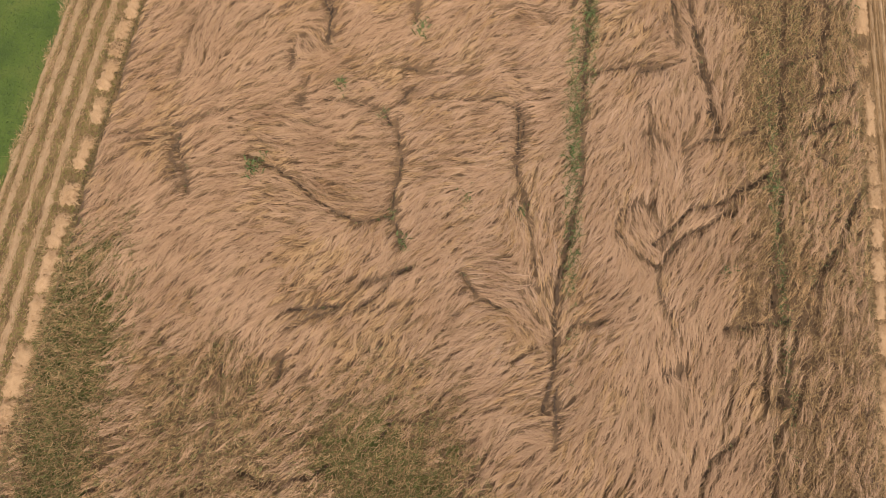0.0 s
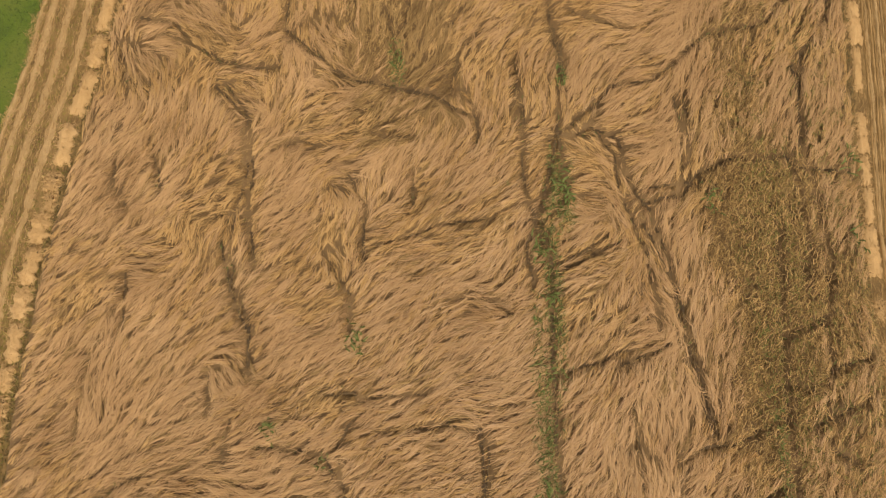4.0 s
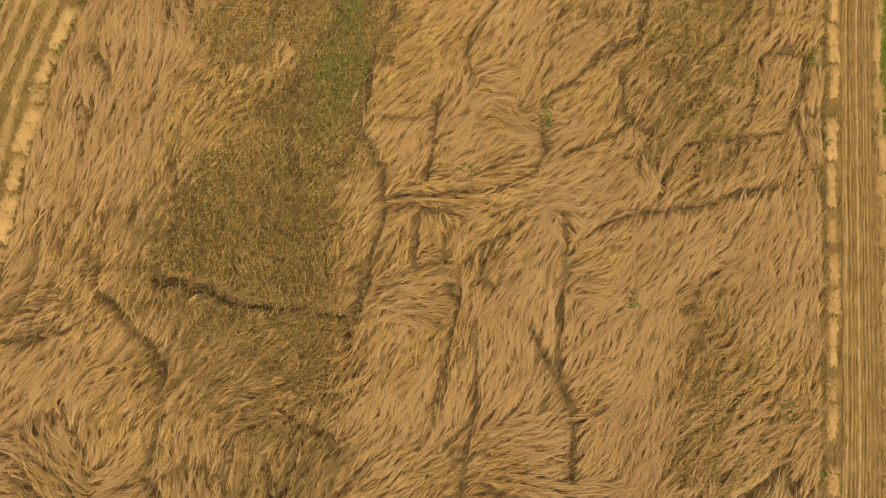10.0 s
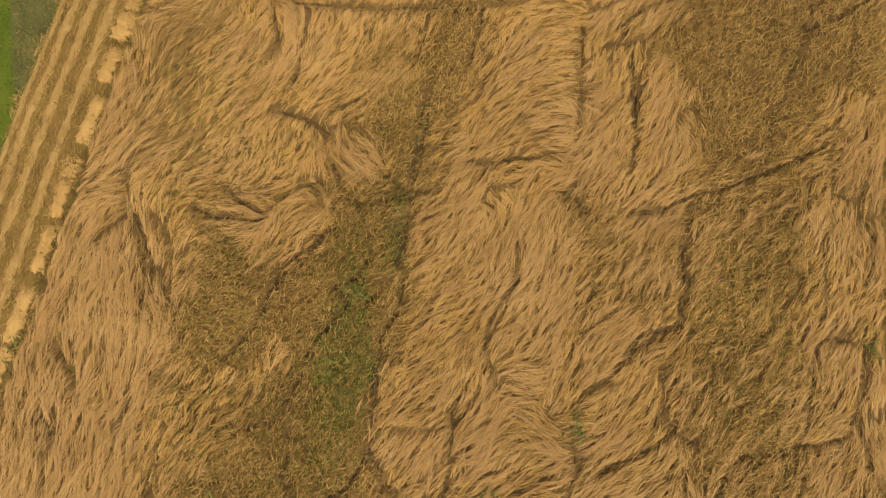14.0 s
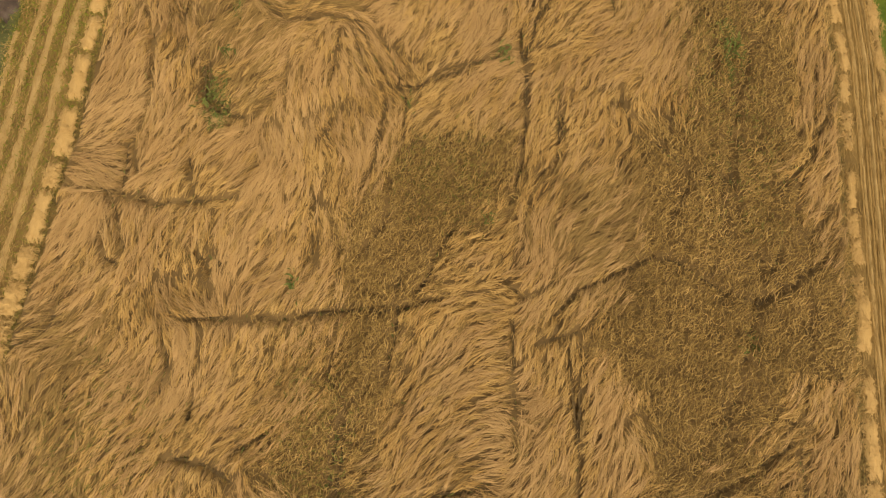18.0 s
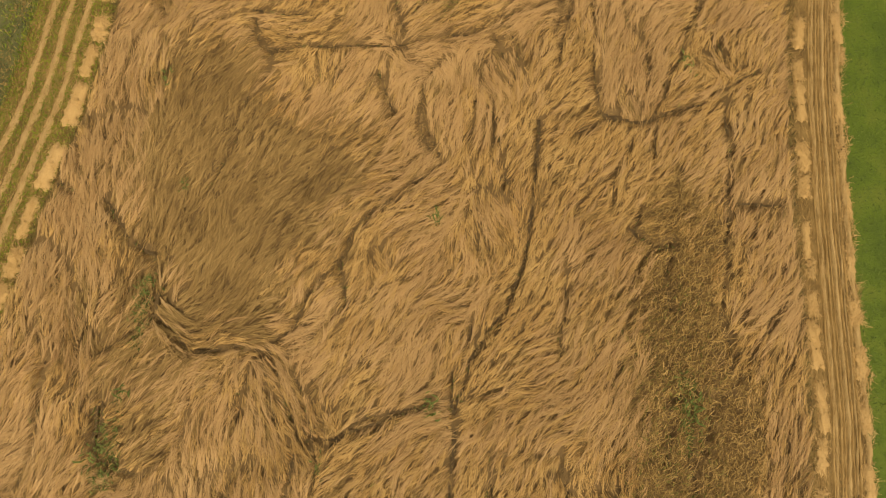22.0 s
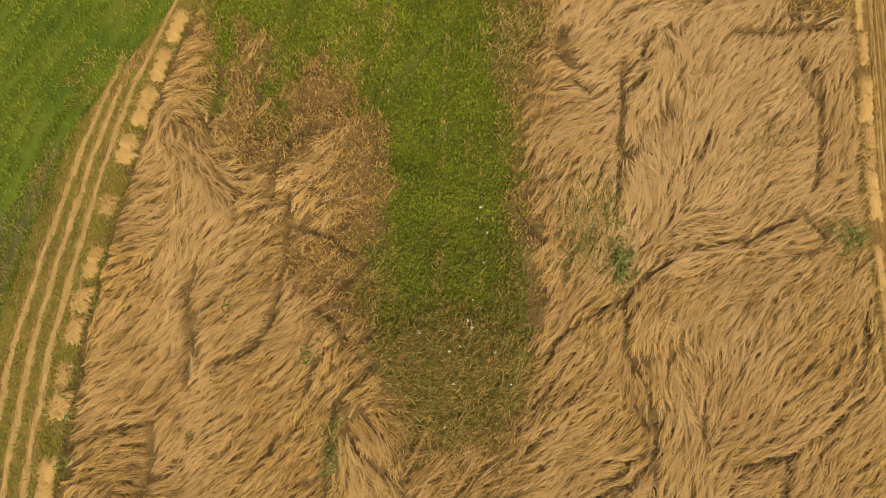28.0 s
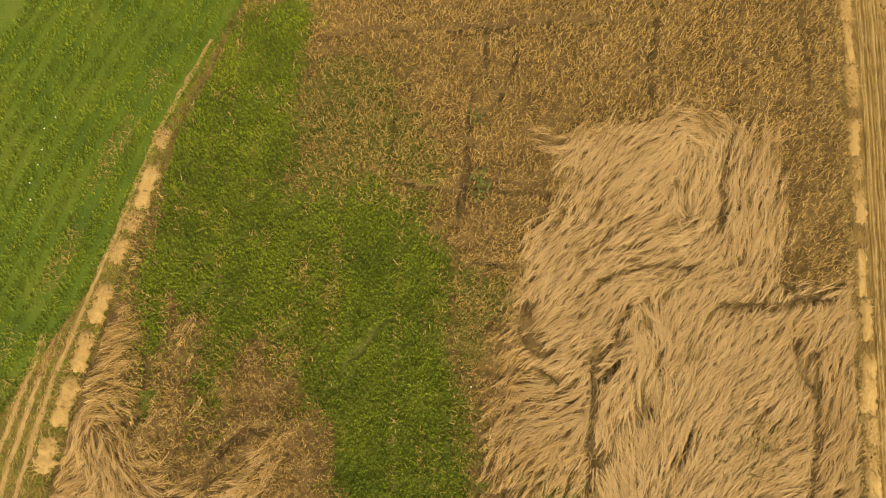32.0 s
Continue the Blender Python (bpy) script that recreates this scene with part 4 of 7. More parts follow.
lay((9.7, 33.9, 59), (10.5, 33.9, 67), (-9.3, 33.9, 82), (1.1, 34, 2), (-8.2, 34, 68), (6.9, 34.2, 49), (9.3, 34.3, 57), (4.2, 34.3, 31), (5.8, 34.5, 40), (3.6, 34.5, 27), (2.2, 34.5, 32), (-9.2, 34.5, 85), (-7.6, 34.6, 79), (-0.7, 34.8, 58), (-2.1, 34.8, 43), (-8.4, 34.8, 81), (0.8, 34.9, 67), (-3.2, 34.9, 65), (-6.7, 34.9, 73), (5, 35, 26), (8.1, 35.1, 49), (7, 35.1, -62), (9.8, 35.2, 57), (3.2, 35.2, 17), (3.8, 35.2, 44), (6.2, 35.3, 40), (0.5, 35.4, 53), (-8.3, 35.4, 79), (-3.7, 35.4, 42), (10.3, 35.4, 72))
lay((-6.7, 35.4, 80), (2.2, 35.5, 42), (-5, 35.5, 61), (8.9, 35.7, 40), (5, 35.9, 36), (-3.9, 35.9, 34), (-3.1, 35.9, 68), (5.6, 35.9, 53), (-2.2, 35.9, 67), (11.8, 36.1, -82), (-6.7, 36.2, 68), (1.7, 36.3, 62), (-5.2, 36.3, 59), (-4.3, 36.4, 55), (0.7, 36.5, 33), (10.4, 36.6, 31), (3.6, 36.6, -45), (-3.2, 36.6, 65), (-8.1, 36.6, 85), (4.6, 36.7, 24), (-1.1, 36.8, 64), (5.1, 36.9, 46), (6.1, 37.1, 69), (7.6, 37.1, 53), (-5.2, 37.1, 54), (-0.4, 37.1, 57), (10.3, 37.2, 60), (2.3, 37.2, 78), (3, 37.3, 2), (-5.8, 37.3, 57))
lay((1.5, 37.3, 65), (4.1, 37.4, 64), (8, 37.5, 50), (0.9, 37.5, 33), (10.6, 37.6, 66), (-3.6, 37.7, 61), (-7.1, 37.7, 89), (-8.7, 37.8, 80), (-1.7, 37.9, 75), (4.8, 38.1, 51), (3.6, 38.2, 62), (2.3, 38.2, 53), (10.3, 38.3, 58), (8.9, 38.3, 50), (6, 38.3, 42), (-4.2, 39.1, 30), (0.6, 39.1, 48), (-7.4, 39.2, 83), (-6.1, 39.2, -72), (-2.4, 39.2, 51), (3, 39.2, 62), (-5.1, 39.3, 52), (2.1, 39.4, 58), (-8.6, 39.4, 70), (5.2, 39.5, 55), (9.5, 39.5, 52), (6.4, 39.7, 64), (-7, 39.8, 83), (1.1, 39.8, 38), (8.2, 40, 54))
lay((10.8, 40, 61), (-4, 40.1, 41), (-2.9, 40.1, 46), (1.9, 40.1, 73), (-6.2, 40.3, 87), (-1.5, 40.3, 51), (2.5, 40.3, 73), (3.2, 40.3, 78), (5.8, 40.5, 56), (-3.8, 40.6, 77), (7.7, 40.7, 54), (9.2, 40.7, 53), (8.5, 40.7, 51), (-6.8, 40.8, 88), (-4.6, 40.8, 15), (0.8, 40.8, 39), (3.4, 40.8, 81), (-6, 40.8, 68), (5, 40.9, 43), (2.2, 41, 74), (10.2, 41, 66), (-7.7, 41.1, 55), (-2.7, 41.1, 30), (-8.9, 41.2, 81), (5.4, 41.3, 52), (6.6, 41.3, 46), (3.2, 41.5, 58), (9.6, 41.5, 42), (-1.4, 41.5, 66), (-6.9, 41.6, 72))
lay((1.6, 41.6, 49), (11.2, 41.6, 80), (-5.4, 41.8, 10), (-4.1, 41.8, -20), (-2.4, 41.8, -48), (8.4, 41.8, 41), (12, 41.8, -85), (-7.9, 42, 10), (10.8, 42, 66), (-2.9, 42.1, 42), (-1.3, 42.1, 41), (1.1, 42.1, 45), (3.7, 42.1, 19), (5, 42.1, 57), (5.8, 42.1, 47), (0.3, 42.1, 45), (6.7, 42.2, 28), (2.2, 42.3, -50), (4.2, 42.3, 58), (9.4, 42.3, 36), (3, 42.5, 49), (-4.5, 42.6, 54), (8.6, 42.7, 33), (-3, 42.7, 57), (2, 42.8, 55), (-8, 42.9, 56), (-6.7, 42.9, 32), (-3.8, 42.9, 64), (1.4, 42.9, 50), (2.6, 42.9, 10))
lay((5.5, 42.9, 48), (6.9, 42.9, 75), (11.9, 42.9, 70), (3.7, 43, -31), (10.7, 43.1, 41), (5, 43.1, 62), (0.7, 43.1, 24), (-5.4, 43.2, 55), (-1.6, 43.2, -49), (-4.2, 43.3, 70), (-2.9, 43.3, 74), (-8.3, 43.7, 57), (2.8, 43.7, 35), (5.3, 43.7, 72), (6.8, 43.7, 66), (1.6, 43.9, 50), (-5, 44, 49), (3.7, 44, 10), (7.2, 44, -54), (11.1, 44, 37), (2.8, 44.6, 40), (4.2, 44.6, -32), (12.2, 44.6, 75), (-4.6, 44.7, 44), (-2, 44.7, 32), (5.6, 44.7, 48), (6.7, 44.7, 71), (9.3, 44.7, 46), (-7.9, 44.9, 79), (-3.2, 44.9, 43))
lay((3.8, 45, 10), (2.2, 45.2, 51), (-9.2, 45.2, 63), (-2.6, 45.3, 49), (2.7, 45.7, 42), (-1.6, 45.8, 59), (-4.6, 45.9, 51), (5.4, 45.9, 66), (3.8, 45.9, 8), (11.2, 45.9, 63), (7, 46, 55), (4.9, 46, 71), (11.8, 46.1, 52), (-3.3, 46.1, 80), (-0.6, 46.1, 63), (-2.2, 46.2, 61), (5.9, 46.2, 70), (-7.6, 46.2, 84), (-4.2, 46.3, 68), (2.2, 46.4, 58), (8.7, 46.4, 48), (-0.7, 46.7, 71), (2.7, 46.7, 48), (3.8, 46.8, 8), (-0.1, 46.8, 63), (-6.4, 46.9, 30), (0.6, 46.9, 59), (-1.5, 47, 77), (-3.7, 47, 85), (3.2, 47, 58))
lay((-2.5, 47, 79), (5.6, 47.1, 56), (-7.4, 47.1, 0), (7.1, 47.2, 55), (12.3, 47.3, 52), (3.3, 47.6, 18), (6, 47.7, 56), (10.4, 47.7, 53), (4.4, 47.8, -21), (-3.6, 47.9, -41), (1.1, 47.9, 72), (-0.2, 48, 44), (-1.6, 48, 29), (3.6, 48.1, 28), (-6.8, 48.1, 35), (2.1, 48.3, 59), (6.2, 48.3, 37), (0.6, 48.4, 60), (-0.8, 48.5, 61), (7.1, 48.6, 32), (5.7, 48.6, 71), (-6.3, 48.7, 42), (4.3, 48.7, 58), (3.3, 48.7, 33), (-7.2, 48.7, 53), (0, 48.8, 66), (5, 48.9, 77), (-5.5, 49, 65), (-1.4, 49.1, 72), (2.2, 49.1, 49))
lay((13, 49.2, 52), (-3.7, 49.2, 76), (9.3, 49.2, 49), (11.5, 49.3, 44), (10.6, 49.3, 54), (2.7, 49.3, 52), (3.9, 49.4, 28), (6.2, 49.4, 28), (-0.6, 49.5, 61), (5.5, 49.5, 77), (-2.4, 49.6, 73), (0.6, 49.6, 61), (4.6, 49.6, 48), (-3.1, 49.6, 85), (-6.5, 49.7, 42), (7.3, 49.7, 37), (-3.9, 49.8, 53), (-6, 49.9, 78), (-4.5, 49.9, 82), (0, 49.9, -71), (-5.5, 50.1, -88), (11.9, 50.3, 27), (-1.2, 50.4, 62), (-6.3, 50.5, 66), (0.2, 50.5, 76), (7.2, 50.6, 42), (-5.2, 50.6, 68), (-3.7, 50.6, 57), (6.4, 50.7, 57), (3.2, 50.7, 48))
lay((5.6, 50.7, 69), (-2.3, 50.8, 35), (-4.3, 50.9, 31), (12.7, 50.9, 60), (-6.5, 51.1, -11), (0.8, 51.2, 61), (-0.6, 51.2, 82), (7.7, 51.3, 52), (5.9, 51.3, 53), (10.4, 51.3, 37), (-2.7, 51.5, 42), (1.8, 51.6, 70), (-5.9, 51.7, -31), (8.8, 51.7, -66), (13.2, 51.9, 71), (0.5, 52, -61), (-1, 52, 83), (-2.6, 52, 36), (7.4, 52.2, 57), (-1.4, 52.3, -60), (-4.3, 52.4, 65), (-6.1, 52.5, 32), (-2.6, 52.5, 14), (5.8, 52.6, 72), (3.4, 52.7, 49), (-2.1, 52.7, 64), (12.6, 52.7, 63), (7.9, 52.8, -81), (5.1, 52.9, 49), (-3.5, 53, 53))
lay((9.2, 53.1, 76), (4.2, 53.1, 59), (2.6, 53.1, 39), (-0.2, 53.1, 84), (-4.7, 53.1, 66), (-5.7, 53.2, 38), (6.4, 53.2, 49), (0.7, 53.4, 84), (6.9, 53.5, 57), (1.7, 53.5, -62), (13, 53.6, 72), (7.8, 53.6, 38), (-1.9, 53.6, 30), (-4, 53.6, 70), (3.4, 53.7, 50), (8.7, 53.8, 37), (1.2, 53.9, -56), (-1.3, 53.9, 30), (6.5, 54.1, 38), (4.5, 54.1, 29), (2, 54.1, -48), (-0.8, 54.2, 80), (-3.2, 54.2, 65), (-4.6, 54.2, 54), (9.5, 54.2, 57), (0.3, 54.3, -75), (-5.9, 54.3, 56), (5.1, 54.3, -13), (12.1, 54.4, 55), (7.3, 54.6, 19))
lay((-4.2, 54.6, 76), (1.8, 54.6, -53), (3.1, 54.7, 50), (13.9, 54.7, 75), (9.1, 54.8, 57), (-0.7, 54.8, 52), (-1.6, 54.8, 42), (1.1, 54.8, -62), (-0, 54.8, 63), (-5.3, 55, 67), (6.5, 55.2, 49), (2.2, 55.2, 51), (4.7, 55.3, 70), (3.9, 55.3, 45), (12, 55.4, 46), (1.1, 55.4, -57), (-0, 55.4, 41), (12.7, 55.4, 55), (7.4, 55.5, 29), (-4.8, 55.5, 43), (13.4, 55.6, 54), (6.3, 55.7, 59), (-0.5, 55.7, 4), (0.5, 55.8, 10), (-2.5, 55.8, 48), (10.5, 56, 56), (8.9, 56, 67), (5.3, 56, 70), (-3.9, 56.1, -68), (-4.7, 56.1, -89))
lay((6.6, 56.1, 30), (3.3, 56.2, 61), (1, 56.2, 20), (-5.8, 56.2, 82), (2, 56.3, 20), (-1.4, 56.4, -43), (13.2, 56.5, 46), (11.7, 56.5, 56), (2.5, 56.5, 51), (4.8, 56.5, 36), (7.8, 56.6, 63), (6, 56.6, 79), (-3, 56.6, 44), (-5, 56.7, 56), (-0.5, 56.7, 32), (1.6, 56.9, 73), (5.3, 56.9, -2), (9.3, 57.1, 62), (3.9, 57.2, 61), (2.1, 57.2, 52), (-2.3, 57.2, 65), (-4.2, 57.2, -72), (12.9, 57.2, 64), (11.3, 57.2, 57), (6.6, 57.4, 45), (4.7, 57.5, 50), (-0.2, 57.5, 64), (2.6, 57.5, 47), (7.9, 57.6, 58), (13.5, 57.7, 64))
lay((-4.7, 57.7, -81), (1.3, 57.7, 53), (-3.7, 57.8, 88), (-1.3, 58, 65), (12.1, 58.1, 56), (3.7, 58.1, -60), (5.9, 58.3, 80), (10.7, 58.5, 29), (7.5, 58.5, 69), (6.5, 58.5, -72), (5, 58.5, 15), (1.8, 58.5, 37), (-5.3, 58.6, 89), (0.3, 58.7, 64), (2.4, 58.8, 42), (9.1, 58.9, 39), (3.4, 59, 52), (-1.1, 59, 70), (-4, 59, 83), (10.8, 59.2, 39), (4.1, 59.3, 41), (13.7, 59.5, 64), (5, 59.6, 20), (11.9, 59.7, 44), (7.8, 59.7, 69), (6.2, 59.7, -72), (10.1, 59.8, 64), (2, 59.8, 42), (-2.2, 59.8, 66), (-4.2, 59.9, 88))
lay((2.5, 59.9, 39), (9.2, 60, 46), (11, 60, 48), (13.6, 60.2, 53), (-5.4, 60.3, 69), (3.4, 60.5, 19), (7.7, 60.5, 60), (6.4, 60.5, 79), (-4.5, 60.5, 84), (0, 60.6, 60), (-1.5, 60.6, 66), (-3.9, 60.6, 78), (8.2, 60.7, 47), (13.9, 60.8, 69), (8.9, 61, 56), (4.6, 61, 47), (-3.2, 61.1, 87), (2, 61.1, 45), (10.2, 61.1, 55), (12.3, 61.1, 45), (11.5, 61.2, 54), (0.6, 61.3, 62), (3, 61.3, 34), (5.3, 61.3, 79), (6.4, 61.3, 73), (9.7, 61.3, 59), (-4.3, 61.4, -54), (-0.7, 61.4, 63), (7.7, 61.5, 57), (10.8, 61.5, 67))
lay((9.1, 61.5, 50), (4.6, 61.6, 59), (13.8, 61.7, 67), (-2.1, 61.8, 67), (8.5, 61.9, 38), (6.5, 62, 80), (-3.2, 62.1, -70), (3.4, 62.2, 40), (5.9, 62.2, 79), (1, 62.2, 54), (11.7, 62.3, 37), (1.6, 62.4, 46), (2.7, 62.4, 50), (-4.3, 62.5, 66), (10.4, 62.5, -74), (4.1, 62.6, 60), (5.2, 62.6, 79), (7.3, 62.6, 68), (9.1, 62.6, 28), (14.2, 62.6, 57), (10.9, 62.6, 72), (-3.3, 62.7, 87), (-1.4, 62.7, 64), (12.5, 62.8, 40), (2.8, 62.9, 43), (14, 63.1, 45), (-3, 63.1, 87), (6.6, 63.2, -61), (8.3, 63.4, 57), (9, 63.4, 57))
lay((11.9, 63.4, 46), (13, 63.4, -54), (5.6, 63.4, 80), (1.5, 63.4, 79), (-0.4, 63.4, 39), (-3.8, 63.5, 82), (1, 63.5, 41), (2.1, 63.5, 77), (3.5, 63.5, 61), (-1.5, 63.5, 45), (10.5, 63.6, 80), (7.2, 63.7, -72), (2.7, 63.8, 61), (4.5, 63.8, 10), (5.2, 63.8, -51), (11.5, 63.8, 67), (-0.9, 63.9, 53), (5.9, 63.9, 30), (-2.5, 64.1, 76), (1, 64.1, 10), (3.7, 64.1, -62), (3.2, 64.3, 0), (9.5, 64.3, 76), (12.8, 64.5, 49), (4.4, 64.6, 30), (6.9, 64.6, 15), (14.2, 64.6, 54), (8.2, 64.6, 74), (7.4, 64.6, 42), (-0.5, 64.7, 11))
lay((1, 64.8, -10), (2.1, 64.9, 42), (3.4, 64.9, 81), (5.2, 64.9, 20), (6.4, 65, 25), (10.6, 65, 71), (11.8, 65, 38), (-3.6, 65.2, 44), (-2.2, 65.2, 55), (8.4, 65.2, 20), (2.9, 65.4, 77), (4.7, 65.4, 31), (13.6, 65.5, 55), (12.7, 65.8, 50), (-2.8, 65.8, -57), (2.1, 65.8, 63), (7.9, 65.8, 30), (9.2, 65.8, 49), (-1, 66, 32), (4.9, 66, 31), (0.5, 66.1, 37), (3.5, 66.1, -65), (10.4, 66.2, 71), (11.4, 66.2, 24), (-1.7, 66.3, 22), (8.5, 66.4, 15), (-3.7, 66.4, 33), (2, 66.6, 36), (13.8, 66.6, 32), (4.5, 66.6, 51))
lay((6.3, 66.6, 41), (7.8, 66.7, 24), (12.4, 66.7, 32), (5.5, 66.7, 41), (-2.2, 66.9, -4), (-0.3, 66.9, 44), (14.5, 66.9, 46), (10.5, 67, 67), (-3.5, 67.2, 27), (-1.4, 67.3, 48), (3, 67.3, -61), (10.9, 67.3, -83), (0.8, 67.3, 43), (13.5, 67.4, 41), (-0.4, 67.5, 26), (7.2, 67.5, 44), (14.7, 67.6, 41), (8.4, 67.7, 39), (12.4, 67.7, 51), (-2.8, 67.8, 16), (2, 67.9, 52), (10.2, 67.9, 72), (3.9, 68, -33), (7.8, 68, 41), (9, 68, 50), (14.7, 68.1, 55), (0.5, 68.2, 37), (3.1, 68.3, 26), (11.5, 68.3, 66), (10.9, 68.3, -66))
lay((1.5, 68.4, 42), (9.9, 68.4, -77), (8, 68.5, 44), (14, 68.5, 47), (-1.5, 68.6, 38), (-2.8, 68.7, 27), (13.5, 68.7, 51), (11.2, 68.9, 71), (14.9, 68.9, 59), (1.6, 68.9, 54), (-0.1, 69.1, 27), (2.8, 69.1, 37), (10.1, 69.2, 53), (0.9, 69.3, 16), (8.9, 69.3, 54), (-3.1, 69.5, 33), (-2.2, 69.5, 39), (1.8, 69.5, 48), (12, 69.6, 52), (13, 69.6, 51), (-1.6, 69.6, 56), (10.8, 69.7, 44), (7.6, 69.8, 55), (-0.2, 69.9, 27), (2.1, 69.9, 44), (14.3, 70, 42), (-2.7, 70.1, 35), (10, 70.3, 53), (8.9, 70.4, 45), (11.3, 70.5, 11))
lay((-3.5, 70.6, 51), (-2.2, 70.6, 39), (13, 70.7, 25), (-0.7, 70.9, 39), (11, 71, 26), (7.5, 71.1, 46), (-3, 71.2, 28), (15, 71.2, 34), (0.1, 71.3, 28), (10.4, 71.3, 54), (-1.9, 71.3, 46), (1.5, 71.3, 45), (13.8, 71.5, 16), (2.1, 71.7, 49), (11.6, 71.7, -14), (-1.3, 71.7, 81), (1.6, 71.9, 36), (8.8, 71.9, 69), (0.7, 72.1, 26), (13.2, 72.2, 35), (-2.4, 72.3, 11), (10.7, 72.3, 68), (-0.9, 72.5, 59), (15.4, 72.5, 34), (0, 72.7, 37), (12.5, 72.7, 53), (9, 72.9, 74), (14.3, 72.9, 26), (1.9, 73.1, 47), (7.8, 73.1, 46))
lay((15.8, 73.2, 59), (11.9, 73.2, 72), (-2.7, 73.3, 6), (-1.4, 73.3, 82), (1.1, 73.4, 26), (13.3, 73.5, 42), (0.4, 73.5, 27), (14.7, 73.6, 32), (7.6, 73.7, 54), (11.4, 73.8, 67), (12.5, 73.8, 51), (10.5, 73.8, -65), (8.1, 73.9, 34), (-0.5, 73.9, -59), (1.5, 74.1, 25), (-1, 74.1, -68), (-2.5, 74.2, 17), (15.9, 74.3, 59), (3.3, 74.3, 49), (-0.1, 74.4, 10), (11.2, 74.5, -69), (15, 74.5, 52), (1.9, 74.6, 36), (14.2, 74.7, 51), (9, 74.7, 15), (10.3, 74.7, 63), (12.5, 74.8, 52), (-2.4, 74.8, 37), (11.6, 74.9, -82), (9.6, 75, 15))
lay((-0.9, 75.1, -73), (-1.5, 75.1, -59), (16.3, 75.1, 69), (8, 75.2, 34), (-2.7, 75.2, 53), (1.8, 75.2, 40), (13.6, 75.3, 33), (10.4, 75.5, 43), (0.2, 75.5, 40), (15.6, 75.6, 60), (-1.9, 75.6, 60), (14.1, 75.6, 45), (9, 75.7, 10), (12.9, 75.8, 52), (-2.5, 75.8, 62), (1.9, 75.9, 47), (-0.1, 75.9, 48), (3.5, 75.9, 60), (12.3, 75.9, 46), (8, 76, 35), (11.5, 76.1, 67), (9.8, 76.1, 44), (-1.1, 76.1, -32), (16.3, 76.4, 51), (12.2, 76.4, 72), (14.3, 76.5, 52), (-2.5, 76.5, 19), (0.3, 76.5, 62), (8.3, 76.6, 38), (10.5, 76.7, 25))
lay((-1.6, 76.7, 11), (9.2, 76.9, 15), (15.3, 77, 51), (14, 77.1, 43), (11.8, 77.2, -67), (12.9, 77.2, 53), (15.9, 77.2, 33), (11.1, 77.3, 56), (-1.7, 77.5, 16), (8.2, 77.6, 35), (10.4, 77.7, 44), (9.1, 77.8, 64), (13.4, 78, 10), (15.1, 78.3, 66), (-1.4, 78.3, 6), (10.8, 78.5, 25), (11.8, 78.5, 6), (14.1, 78.8, 71), (13.4, 78.9, 44), (9.5, 79, 45), (12.6, 79.1, 25), (15, 79.3, 70), (10.5, 79.4, 40), (12.9, 80.2, -69), (14.2, 80.4, 71), (13.5, 80.5, 62), (12.4, 80.7, 35), (15.6, 80.7, 70), (10.2, 80.7, 55), (15.1, 81.1, 66))
lay((11.1, 81.6, 41), (9.5, 82, -26), (12.6, 82.1, 26), (13.9, 82.1, -38), (11.6, 82.1, 45), (11.3, 83.6, 46), (9.7, 83.7, 37), (12.7, 83.8, 73), (13.4, 84.4, 55), (15.9, 84.5, 66), (9.2, 85.1, 26))

laid = np.array(LAID)
LAY = 0.2
cx, cy = np.meshgrid(np.arange(X0, X1 + LAY, LAY), np.arange(Y0, Y1 + LAY, LAY))
c2, s2, nearest = np.zeros_like(cx), np.zeros_like(cx), np.full_like(cx, 99.0)
wob_x, wob_y = 0.25 * np.sin(cy * 1.7 + cx * 0.6), 0.25 * np.sin(cx * 1.9 - cy * 0.5)
for px, py, bearing in laid:
    j0, j1 = max(int((py - 4 - Y0) / LAY), 0), int((py + 4 - Y0) / LAY) + 1
    s = np.s_[j0:j1, :]
    d = (cx[s] + wob_x[s] - px) ** 2 + (cy[s] + wob_y[s] - py) ** 2
    weight = 1.0 / (0.03 + d) ** 2.2
    nearest[s] = np.minimum(nearest[s], d)
    c2[s] += weight * math.cos(2 * radians(bearing))
    s2[s] += weight * math.sin(2 * radians(bearing))
size = np.hypot(c2, s2) + 1e-9
c2, s2 = c2 / size, s2 / size
# the lie spreads over each mat but not across the furrows between mats
block = np.zeros_like(cx)
for dj in range(4):
    for di in range(4):
        v = VALLEY[dj::4, di::4][:cx.shape[0], :cx.shape[1]]
        block[:v.shape[0], :v.shape[1]] = np.maximum(block[:v.shape[0], :v.shape[1]], v)
flow, hold = 1.02 - np.clip(1.6 * block, 0, 1), 2.5 * np.exp(-nearest / 0.09)
first_c, first_s = c2, s2
for _ in range(60):
    total, sum_c, sum_s = hold + 0.15, (hold + 0.15) * first_c, (hold + 0.15) * first_s
    for axis, way in ((0, 1), (0, -1), (1, 1), (1, -1)):
        w = np.roll(flow, way, axis) * flow
        total, sum_c, sum_s = total + w, sum_c + w * np.roll(c2, way, axis), sum_s + w * np.roll(s2, way, axis)
    c2, s2 = sum_c / total, sum_s / total


